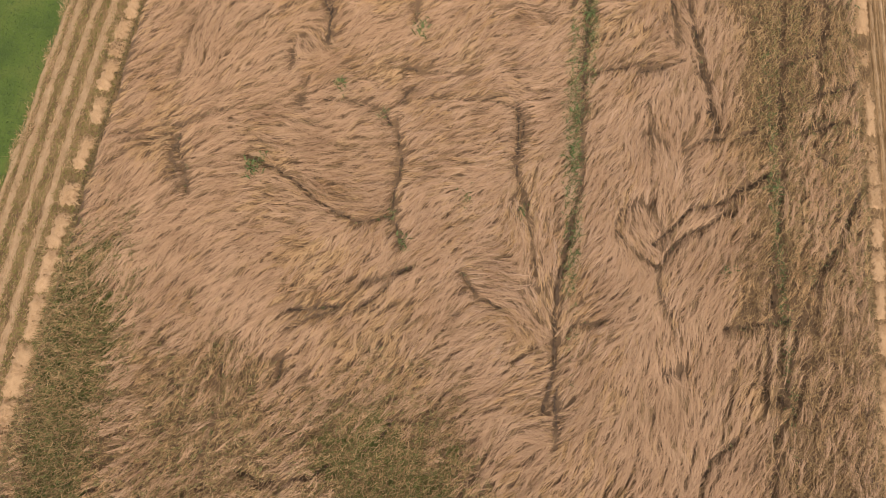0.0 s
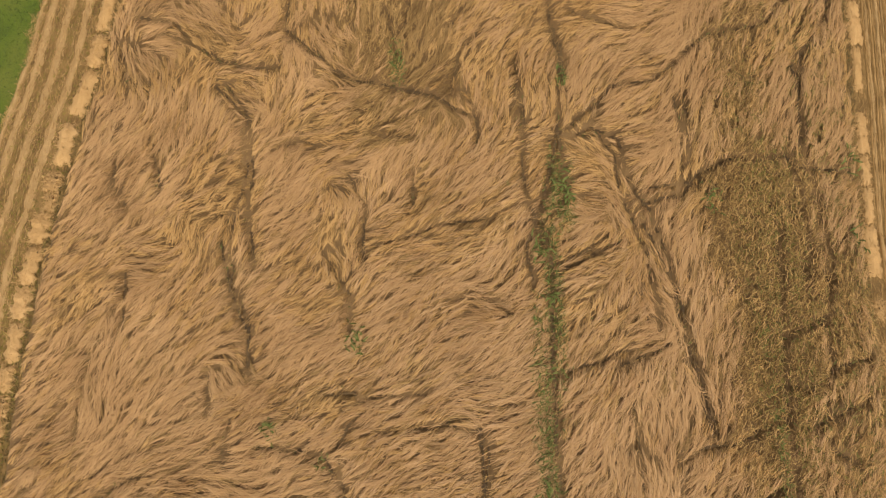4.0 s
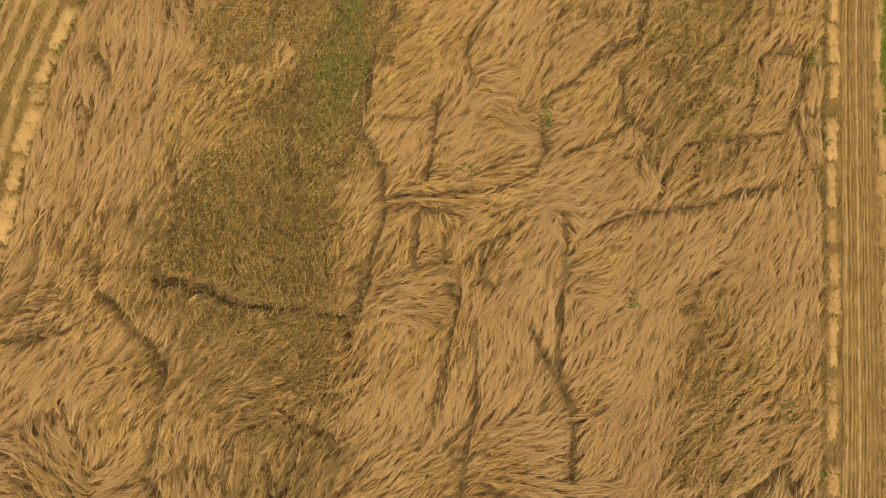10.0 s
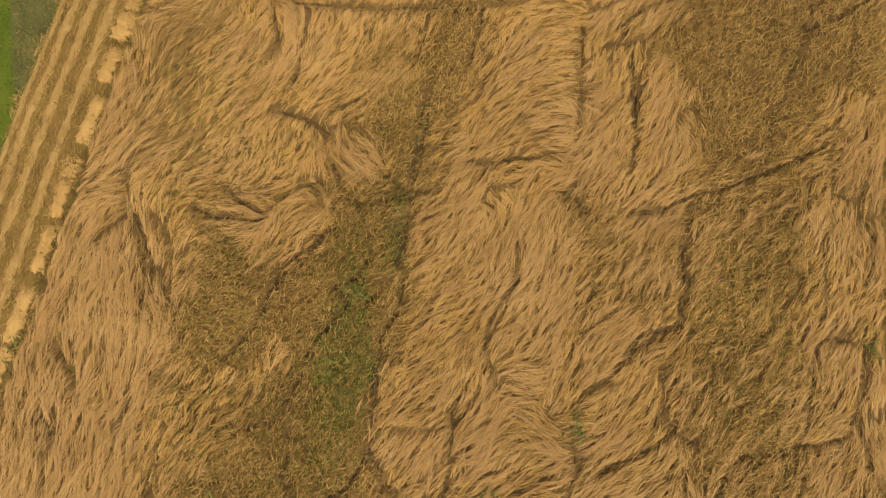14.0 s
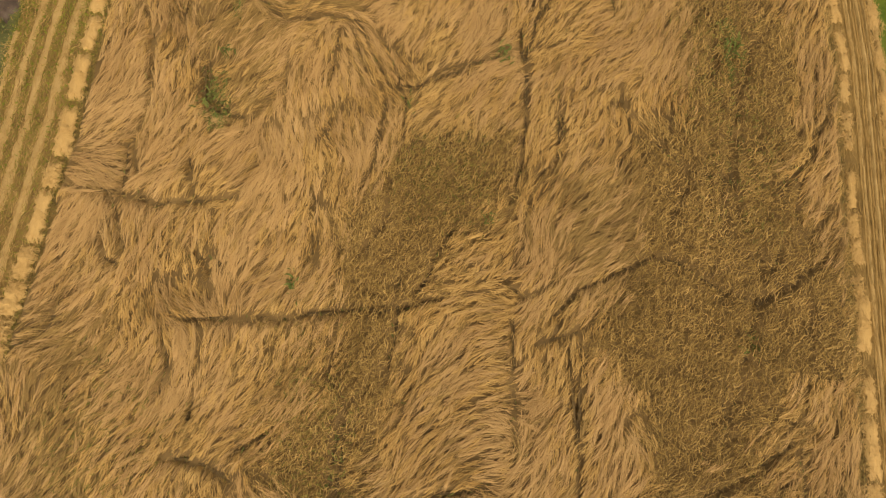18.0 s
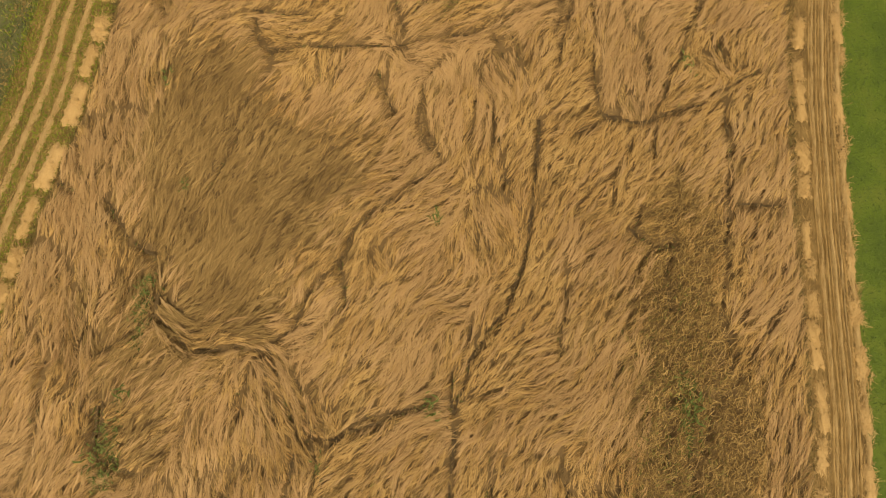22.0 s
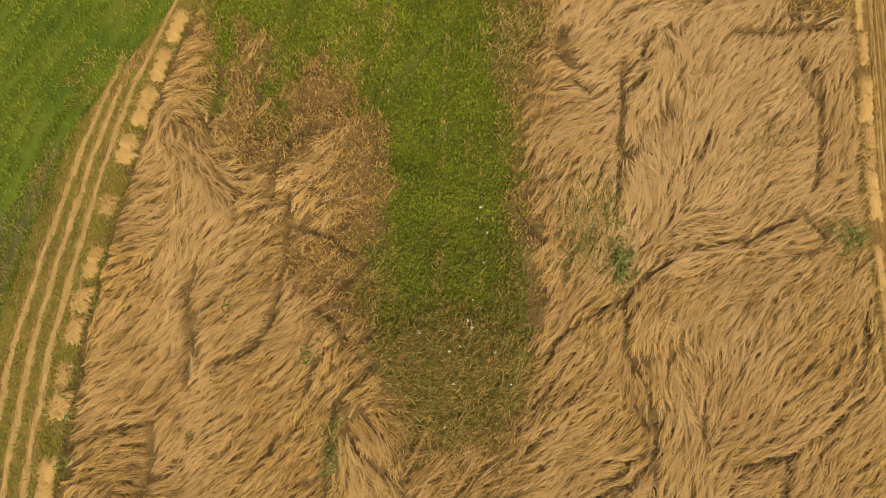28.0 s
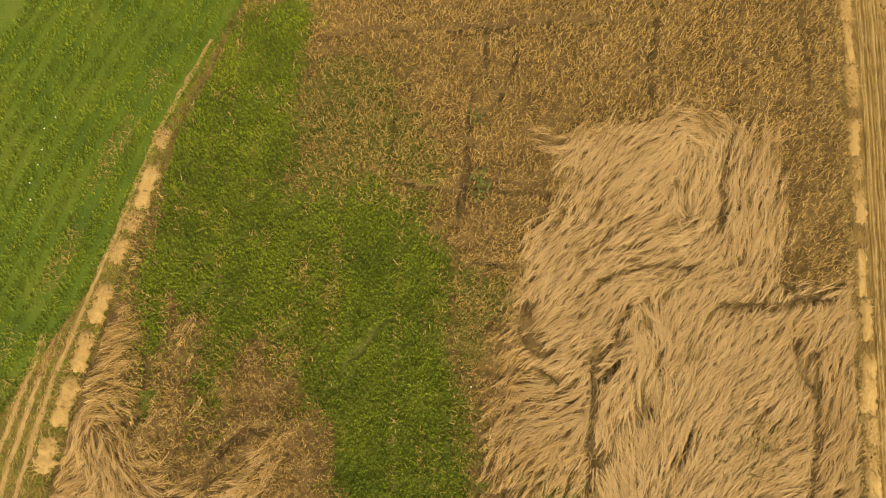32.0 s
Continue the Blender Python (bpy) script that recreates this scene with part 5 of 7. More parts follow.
def bearing_at(x, y):
    ix = np.clip(((x - X0) / LAY).astype(int), 0, cx.shape[1] - 2)
    iy = np.clip(((y - Y0) / LAY).astype(int), 0, cx.shape[0] - 2)
    u, w = (x - X0) / LAY - ix, (y - Y0) / LAY - iy
    mix = lambda q: (q[iy, ix] * (1 - u) + q[iy, ix + 1] * u) * (1 - w) + (q[iy + 1, ix] * (1 - u) + q[iy + 1, ix + 1] * u) * w
    return 0.5 * np.arctan2(mix(s2), mix(c2))


# short slits between the locks of stalks, along the way they lie
slit = np.random.default_rng(77)
for _ in range(1300):
    y = slit.uniform(0, 90)
    x = slit.uniform(left_edge(y) + 0.2, right_edge(y) - 0.2)
    way = float(bearing_at(np.array([x]), np.array([y]))[0]) + slit.normal(0, 0.2)
    half = slit.uniform(0.06, 0.3)
    crease(slit.uniform(0.02, 0.05), (x - half * math.cos(way), y - half * math.sin(way)), (x + half * math.cos(way), y + half * math.sin(way)), reach=0.25, deep=slit.uniform(0.3, 0.72))

# long partings that follow the laid stalks
for _ in range(300):
    y = slit.uniform(1, 88)
    x = slit.uniform(left_edge(y) + 0.4, right_edge(y) - 0.4)
    line = [(x, y)]
    for _ in range(slit.integers(3, 9)):
        way = float(bearing_at(np.array([x]), np.array([y]))[0]) + slit.normal(0, 0.15)
        if len(line) > 1 and math.cos(way) * (x - line[-2][0]) + math.sin(way) * (y - line[-2][1]) < 0:
            way += math.pi
        x, y = x + 0.25 * math.cos(way), y + 0.25 * math.sin(way)
        line.append((x, y))
    crease(slit.uniform(0.02, 0.045), *line, reach=0.25, deep=slit.uniform(0.7, 0.98))

# patches of the crop: centre, half width, half length and strength
RAGGED = 0.28 * soft_noise(0.8, 11) + 0.2 * soft_noise(0.3, 12)


def patches(*spots):
    field = np.zeros((NY, NX))
    for x, y, rx, ry, strength in spots:
        r = np.sqrt(((GX - x) / rx) ** 2 + ((GY - y) / ry) ** 2) + RAGGED
        field = np.maximum(field, strength * np.clip((1.32 - r) / 0.72, 0, 1))
    return field


STANDING = patches((-11.5, 6.0, 1.1, 3.6, 0.9), (-7.8, 4.8, 2.4, 2.8, 0.75), (-3.0, 4.6, 2.3, 2.4, 0.85), (7.6, 18.0, 1.0, 5.5, 1.0), (9.1, 16.0, 1.3, 6.5, 0.75), (8.2, 7.0, 1.6, 5.0, 0.7),
                   (7.5, 22.0, 1.0, 2.0, 0.8), (7.9, 26.5, 0.8, 2.2, 0.75), (8.4, 30.5, 0.7, 2.2, 0.55), (-3.0, 28.6, 2.2, 2.8, 0.75), (-2.2, 25.8, 1.0, 1.2, 0.8), (-2.4, 23.6, 1.4, 0.8, 0.6))
STANDING = np.maximum(STANDING, patches((-2.8, 31.5, 2.0, 3.0, 1.0), (-2.0, 35.5, 1.4, 3.2, 1.0), (-1.3, 39.5, 1.0, 2.8, 0.95), (8.5, 39.0, 1.9, 3.5, 0.85), (4.6, 40.5, 0.6, 2.0, 0.85), (-0.3, 45.0, 1.2, 2.8, 1.0),
                                        (0.3, 43.8, 1.2, 2.5, 0.9), (9.6, 45.5, 2.5, 3.2, 0.95), (11.2, 48.0, 2.0, 1.4, 0.8), (3.3, 51.0, 1.5, 1.3, 1.0), (2.0, 49.0, 0.8, 1.5, 0.6), (10.8, 53.0, 1.3, 4.5, 0.95), (11.4, 58.0, 1.0, 2.0, 0.6)))
STANDING = np.maximum(STANDING, patches((5.3, 67.8, 1.6, 2.2, 0.95), (7.6, 76.0, 0.45, 6.0, 0.65), (3.2, 74.6, 0.8, 3.4, 0.7), (1.3, 77.6, 2.2, 1.2, 0.6), (-4.4, 38.5, 1.4, 4.0, 0.5)))
OLIVE = patches((-11.5, 6.5, 1.3, 4.2, 0.8), (-7.8, 5.0, 2.2, 2.6, 0.3), (-3.0, 4.6, 2.3, 2.2, 0.6), (7.7, 18.0, 1.0, 5.5, 0.6), (9.2, 15.0, 1.0, 5.0, 0.3), (-2.6, 32.0, 1.8, 2.4, 0.5), (-2.0, 35.5, 1.4, 3.2, 0.6), (-1.3, 39.0, 0.9, 2.8, 0.6), (8.5, 38.5, 1.5, 3.0, 0.45),
                (-0.2, 44.5, 1.0, 2.5, 0.3), (3.3, 51.0, 1.3, 1.2, 0.35), (10.9, 53.0, 1.1, 4.0, 0.3), (5.3, 68.3, 1.6, 2.4, 0.8), (3.3, 74.0, 0.6, 3.4, 0.5), (1.2, 78.4, 2.4, 1.4, 0.7), (9.0, 72.3, 0.9, 1.3, 0.5), (7.2, 76.0, 0.7, 6.0, 0.5), (5.6, 75.0, 1.6, 6.5, 0.55), (2.6, 80.0, 2.6, 3.5, 0.4), (-4.6, 38.5, 1.3, 4.0, 0.35), (-4.6, 33.0, 1.7, 4.5, 0.28), (-5.0, 43.5, 1.6, 3.0, 0.25), (9.4, 26.0, 0.8, 8.0, 0.25))
BROWN = patches((-6.2, 46.4, 1.0, 2.5, 0.45), (0.2, 60.2, 2.5, 3.4, 0.75), (2.3, 61.0, 0.9, 1.0, 0.6), (9.0, 57.0, 1.0, 1.5, 0.3), (-2.4, 24.2, 2.0, 1.2, 0.5), (-1.5, 55.0, 1.0, 1.6, 0.35), (6.5, 49.0, 1.5, 1.8, 0.5))


RAG_X, RAG_Y = 0.22 * soft_noise(0.9, 13) + 0.2 * soft_noise(0.3, 14), 0.3 * soft_noise(0.9, 15) + 0.25 * soft_noise(0.3, 16)


def area(shapes, soft=0.35):
    """Patches with ragged, fading edges inside closed lines of places, each with its strength."""
    field = np.zeros((NY, NX))
    for strength, line in shapes:
        xs, ys = [p[0] for p in line], [p[1] for p in line]
        s = np.s_[max(int((min(ys) - 1.2 - Y0) / STEP), 0):max(int((max(ys) + 1.2 - Y0) / STEP), 0), max(int((min(xs) - 1.2 - X0) / STEP), 0):max(int((max(xs) + 1.2 - X0) / STEP), 0)]
        px, py = GX[s] + RAG_X[s], GY[s] + RAG_Y[s]
        inside, gap = np.zeros(px.shape, bool), np.full(px.shape, 9.0)
        for (ax, ay), (bx, by) in zip(line, line[1:] + line[:1]):
            inside ^= ((ay > py) != (by > py)) & (px < (bx - ax) * (py - ay) / ((by - ay) or 1e-6) + ax)
            f = np.clip(((px - ax) * (bx - ax) + (py - ay) * (by - ay)) / max((bx - ax) ** 2 + (by - ay) ** 2, 1e-6), 0, 1)
            gap = np.minimum(gap, np.hypot(px - ax - f * (bx - ax), py - ay - f * (by - ay)))
        field[s] = np.maximum(field[s], strength * np.clip(0.5 + np.where(inside, gap, -gap) / (2 * soft), 0, 1))
    return field


STANDING_AREAS = [
    (0.8, [(-12.5, 3.7), (-13.1, 9.8), (-12.5, 10.4), (-10.6, 7.1), (-10.1, 5.5), (-9.9, 3.9)]),
    (0.55, [(-9.8, 3.9), (-10.1, 7.5), (-7.5, 7.3), (-7.0, 5.7), (-7.0, 4.1)]),
    (0.7, [(-4.8, 5.8), (-4.2, 6.4), (-3.0, 6.2), (-2.6, 4.4), (-4.4, 4.2)]),
    (0.8, [(6.4, 19.5), (6.2, 15.5), (6.1, 12.0), (6.0, 8.9), (7.4, 9.0), (8.1, 13.9), (7.9, 15.7), (9.8, 16.2), (10.0, 19.7)]),
    (0.95, [(6.7, 22.9), (6.4, 19.8), (6.2, 16.6), (6.0, 14.3), (7.3, 13.6), (8.7, 16.9), (9.3, 21.5), (8.6, 22.2)]),
    (0.6, [(-6.3, 32.5), (-6.0, 30.4), (-3.5, 29.6), (-2.9, 28.8), (-0.3, 28.5), (-0.1, 32.0)]),
    (0.7, [(8.0, 31.5), (6.9, 25.9), (6.4, 22.6), (7.6, 22.5), (8.3, 26.0), (8.6, 27.9), (8.8, 31.4)]),
    (0.95, [(6.5, 21.9), (5.9, 18.4), (7.4, 18.4), (8.3, 21.6), (7.6, 22.1)]),
    (0.85, [(-4.9, 34.1), (-5.0, 32.0), (-5.5, 31.4), (-3.0, 30.9), (-2.2, 29.6), (-2.1, 28.1), (-0.7, 28.3), (-0.7, 30.5), (-1.1, 33.5), (-0.4, 35.1), (-0.7, 37.8), (-2.7, 37.7), (-3.8, 35.9)]),
    (0.7, [(8.3, 38.2), (6.8, 37.6), (6.9, 35.5), (7.6, 34.6), (9.5, 34.7), (9.7, 37.1)]),
    (0.65, [(7.4, 27.7), (7.4, 25.8), (8.2, 24.8), (8.6, 26.4), (8.6, 28.6), (7.8, 28.8)]),
    (0.85, [(-5.1, 41.2), (-5.8, 38.1), (-4.5, 37.2), (-2.8, 37.9), (-2.2, 35.9), (-2.7, 35.3), (-4.6, 34.7), (-5.6, 33.8), (-5.7, 31.4), (-3.6, 30.8), (-1.2, 30.7), (-1.3, 33.9), (-0.1, 34.4), (-0.7, 36.0), (0.3, 38.8), (-0.1, 40.7), (-0.2, 42.4), (-1.9, 42.2), (-1.9, 40.3), (-3.4, 40.2)]),
    (0.75, [(7.5, 44.1), (7.2, 38.5), (6.8, 36.4), (8.5, 36.1), (9.6, 37.5), (10.0, 39.9), (10.5, 42.1), (10.3, 44.2)]),
    (0.5, [(4.2, 42.2), (4.2, 39.0), (5.7, 38.9), (5.6, 41.9)]),
    (0.85, [(-1.4, 44.0), (-1.2, 44.9), (-0.3, 45.5), (0.4, 46.2), (0.3, 49.1), (0.8, 50.3), (1.8, 51.7), (5.0, 51.8), (4.4, 50.1), (3.5, 49.8), (2.9, 48.3), (2.0, 46.7), (1.7, 45.2), (0.8, 44.1), (0.8, 42.4), (0.3, 41.8), (-0.2, 41.0), (-1.3, 41.2), (-2.0, 41.1), (-2.9, 39.8), (-2.9, 38.9), (-0.2, 38.8), (0.1, 41.0)]),
    (0.9, [(8.2, 50.2), (7.8, 48.5), (6.5, 46.4), (7.6, 45.2), (7.3, 42.9), (8.4, 42.9), (10.9, 44.0), (12.1, 46.7), (12.6, 48.7), (11.6, 51.8), (8.3, 51.8)]),
    (0.5, [(4.6, 41.3), (4.4, 38.8), (6.7, 38.8), (7.1, 41.5)]),
    (0.9, [(2.5, 52.0), (5.2, 52.0), (5.2, 50.6), (3.9, 49.5), (2.8, 48.4), (2.4, 47.6), (1.7, 46.9), (1.4, 45.4), (-0.2, 45.4), (0.3, 46.7), (1.1, 48.5), (1.8, 49.9), (1.7, 51.2)]),
    (0.9, [(10.6, 58.3), (9.7, 50.9), (10.9, 50.1), (10.6, 48.2), (13.4, 48.4), (12.9, 45.0), (7.6, 45.2), (7.9, 48.3), (9.4, 49.3), (9.6, 50.2), (11.3, 50.9), (12.6, 50.8), (13.1, 54.7), (12.2, 55.6), (12.2, 58.3)]),
    (0.8, [(11.3, 60.5), (10.2, 58.9), (10.0, 57.1), (10.2, 55.7), (9.9, 52.3), (12.1, 52.3), (12.4, 55.4), (12.4, 57.1), (12.7, 58.4), (11.6, 60.5)]),
    (0.8, [(3.0, 69.8), (3.3, 68.8), (4.1, 66.9), (6.7, 66.1), (7.2, 67.7), (7.3, 69.3), (6.9, 67.7), (4.4, 67.7)]),
    (0.7, [(3.3, 70.2), (4.2, 69.0), (4.2, 67.1), (6.2, 66.8), (7.2, 68.6), (7.4, 71.1), (6.7, 69.4), (4.2, 69.6)]),
    (0.75, [(3.1, 71.7), (3.3, 68.8), (4.1, 66.9), (6.7, 66.1), (7.2, 67.7), (7.3, 71.7)]),
]
OLIVE_AREAS = [
    (0.5, [(-12.5, 3.7), (-13.0, 9.4), (-12.4, 10.2), (-10.7, 7.1), (-10.2, 5.5), (-10.0, 3.9)]),
    (0.6, [(-4.6, 5.8), (-4.2, 6.4), (-3.1, 6.2), (-2.9, 4.6), (-4.3, 4.5)]),
    (0.5, [(-5.3, 34.1), (-5.5, 31.4), (-3.5, 31.1), (-3.5, 33.6), (-4.1, 34.7)]),
    (0.55, [(-2.3, 38.0), (-2.5, 35.9), (-2.1, 34.8), (-1.0, 35.4), (-0.5, 37.2), (-0.6, 38.4), (-1.8, 38.5)]),
    (0.4, [(-5.5, 41.1), (-4.4, 39.1), (-3.5, 39.5), (-3.7, 40.8)]),
    (0.4, [(-0.5, 40.8), (-0.7, 39.1), (0.1, 39.1), (0.1, 40.5)]),
    (0.85, [(3.1, 72.4), (3.3, 69.0), (4.4, 67.3), (6.7, 67.5), (7.2, 69.0), (7.4, 72.4)]),
    (0.8, [(3.6, 71.9), (3.3, 70.2), (3.9, 69.1), (4.4, 67.2), (6.2, 67.1), (7.2, 68.7), (7.4, 71.1), (6.7, 70.0), (4.0, 70.2)]),
    (0.75, [(3.2, 83.6), (3.0, 80.6), (5.0, 80.9), (5.2, 82.2), (4.9, 84.0), (4.0, 84.9)]),
    (0.75, [(7.1, 79.2), (6.8, 77.7), (7.3, 75.7), (8.0, 77.0), (8.6, 78.4), (7.6, 78.9)]),
    (0.55, [(8.3, 73.2), (8.1, 71.0), (9.5, 70.8), (9.8, 73.3), (9.1, 73.7)]),
    (0.35, [(13.5, 74.7), (13.3, 73.4), (14.3, 73.4), (14.5, 74.6)]),
    (0.55, [(3.8, 85.0), (3.3, 81.7), (4.7, 80.7), (5.5, 79.5), (7.0, 79.9), (7.4, 81.7), (6.7, 83.0), (5.9, 84.8)]),
]
BROWN_AREAS = [
    (0.6, [(-3.2, 24.6), (-3.2, 23.1), (-0.5, 23.3), (-0.4, 24.8)]),
    (0.5, [(-3.7, 57.0), (-3.2, 53.5), (-1.7, 53.1), (-2.0, 54.4), (-0.5, 55.2), (-1.1, 55.9), (0.4, 58.1), (-2.2, 58.7)]),
    (0.75, [(-1.9, 64.5), (-2.9, 61.1), (-2.7, 59.0), (-1.5, 56.4), (1.0, 56.2), (1.2, 57.8), (2.9, 60.1), (3.5, 60.9), (1.9, 61.7), (0.5, 62.2), (-0.1, 64.3)]),
    (0.7, [(-3.2, 28.7), (-3.1, 24.7), (-0.8, 24.4), (-0.3, 26.9), (-0.7, 28.2)]),
    (0.6, [(-3.7, 28.7), (-3.0, 24.4), (-0.9, 24.5), (-0.6, 27.4), (-2.1, 28.4)]),
    (0.5, [(-5.6, 31.2), (-5.3, 28.6), (-2.3, 28.1), (-2.4, 30.6)]),
    (0.5, [(-7.5, 47.9), (-7.1, 42.9), (-5.4, 42.9), (-5.3, 45.2), (-5.4, 47.9)]),
    (0.6, [(5.7, 50.6), (6.1, 48.3), (8.1, 48.8), (9.5, 50.2), (8.3, 50.8)]),
    (0.5, [(-6.9, 32.9), (-6.6, 30.6), (-5.4, 30.6), (-5.6, 33.5)]),
]
GREEN_AREAS = [
    (0.4, [(3.1, 72.4), (3.4, 70.3), (4.0, 69.8), (6.8, 70.0), (7.2, 72.4)]),
    (0.97, [(2.8, 79.1), (3.1, 78.0), (3.4, 76.8), (4.1, 75.7), (4.0, 73.5), (3.6, 71.7), (3.8, 70.2), (6.7, 70.0), (7.2, 72.2), (7.3, 75.4), (6.9, 76.9), (6.6, 78.8)]),
    (0.8, [(-0.7, 79.3), (-0.7, 76.0), (-0.3, 77.0), (0.0, 78.0), (0.3, 79.2)]),
    (0.8, [(1.0, 79.2), (0.6, 75.8), (1.1, 75.0), (1.7, 77.0), (2.8, 77.8), (3.0, 79.0)]),
    (0.97, [(0.6, 85.2), (2.1, 86.7), (4.2, 86.5), (3.4, 83.3), (3.1, 80.9), (3.9, 81.2), (5.0, 81.2), (6.5, 80.6), (7.1, 79.4), (6.9, 77.1), (7.3, 75.7), (7.0, 73.5), (4.1, 73.7), (4.1, 75.2), (2.9, 76.1), (2.8, 78.0), (2.1, 77.5), (1.1, 75.9), (0.7, 76.2), (0.8, 78.1), (-0.2, 78.5), (-0.6, 76.1), (-0.8, 78.3), (-0.4, 80.5), (-0.1, 83.1)]),
]
RIPE_AREAS = [
    (0.75, [(-0.3, 77.3), (-0.4, 74.9), (0.9, 74.3), (2.7, 75.3), (2.6, 71.4), (3.5, 71.9), (4.1, 75.6), (2.9, 77.8), (1.9, 77.5), (1.2, 75.7), (0.5, 75.8)]),
    (0.5, [(6.7, 78.8), (7.3, 76.4), (7.2, 72.2), (7.7, 73.7), (8.5, 78.7)]),
    (0.5, [(1.4, 72.6), (2.6, 72.0), (3.3, 70.2), (3.1, 69.1), (2.0, 70.3), (1.2, 71.2)]),
    (0.5, [(3.4, 83.6), (3.0, 81.0), (5.0, 81.2), (5.2, 82.2), (4.9, 84.0), (4.0, 84.9)]),
    (1, [(4.1, 86.6), (4.2, 84.7), (5.3, 83.8), (5.0, 81.2), (6.7, 80.6), (7.5, 78.9), (8.6, 78.5), (9.0, 80.1), (9.9, 80.6), (9.3, 82.5), (11.9, 82.6), (13.0, 82.8), (13.5, 83.3), (15.1, 82.0), (16.2, 81.8), (15.5, 78.1), (16.8, 77.7), (17.5, 79.1), (17.7, 82.4), (18.1, 85.3)]),
    (0.7, [(-0.6, 77.6), (-0.7, 75.7), (0.7, 75.2), (0.8, 76.0), (0.7, 77.6)]),
    (0.7, [(1.5, 77.3), (1.1, 75.4), (2.7, 75.3), (2.9, 76.1), (2.6, 77.2)]),
    (0.6, [(2.9, 76.1), (2.8, 73.8), (4.1, 73.7), (4.1, 75.2)]),
    (0.4, [(7.1, 79.2), (7.1, 77.7), (7.3, 75.7), (8.0, 77.0), (8.6, 78.4), (7.6, 78.9)]),
]
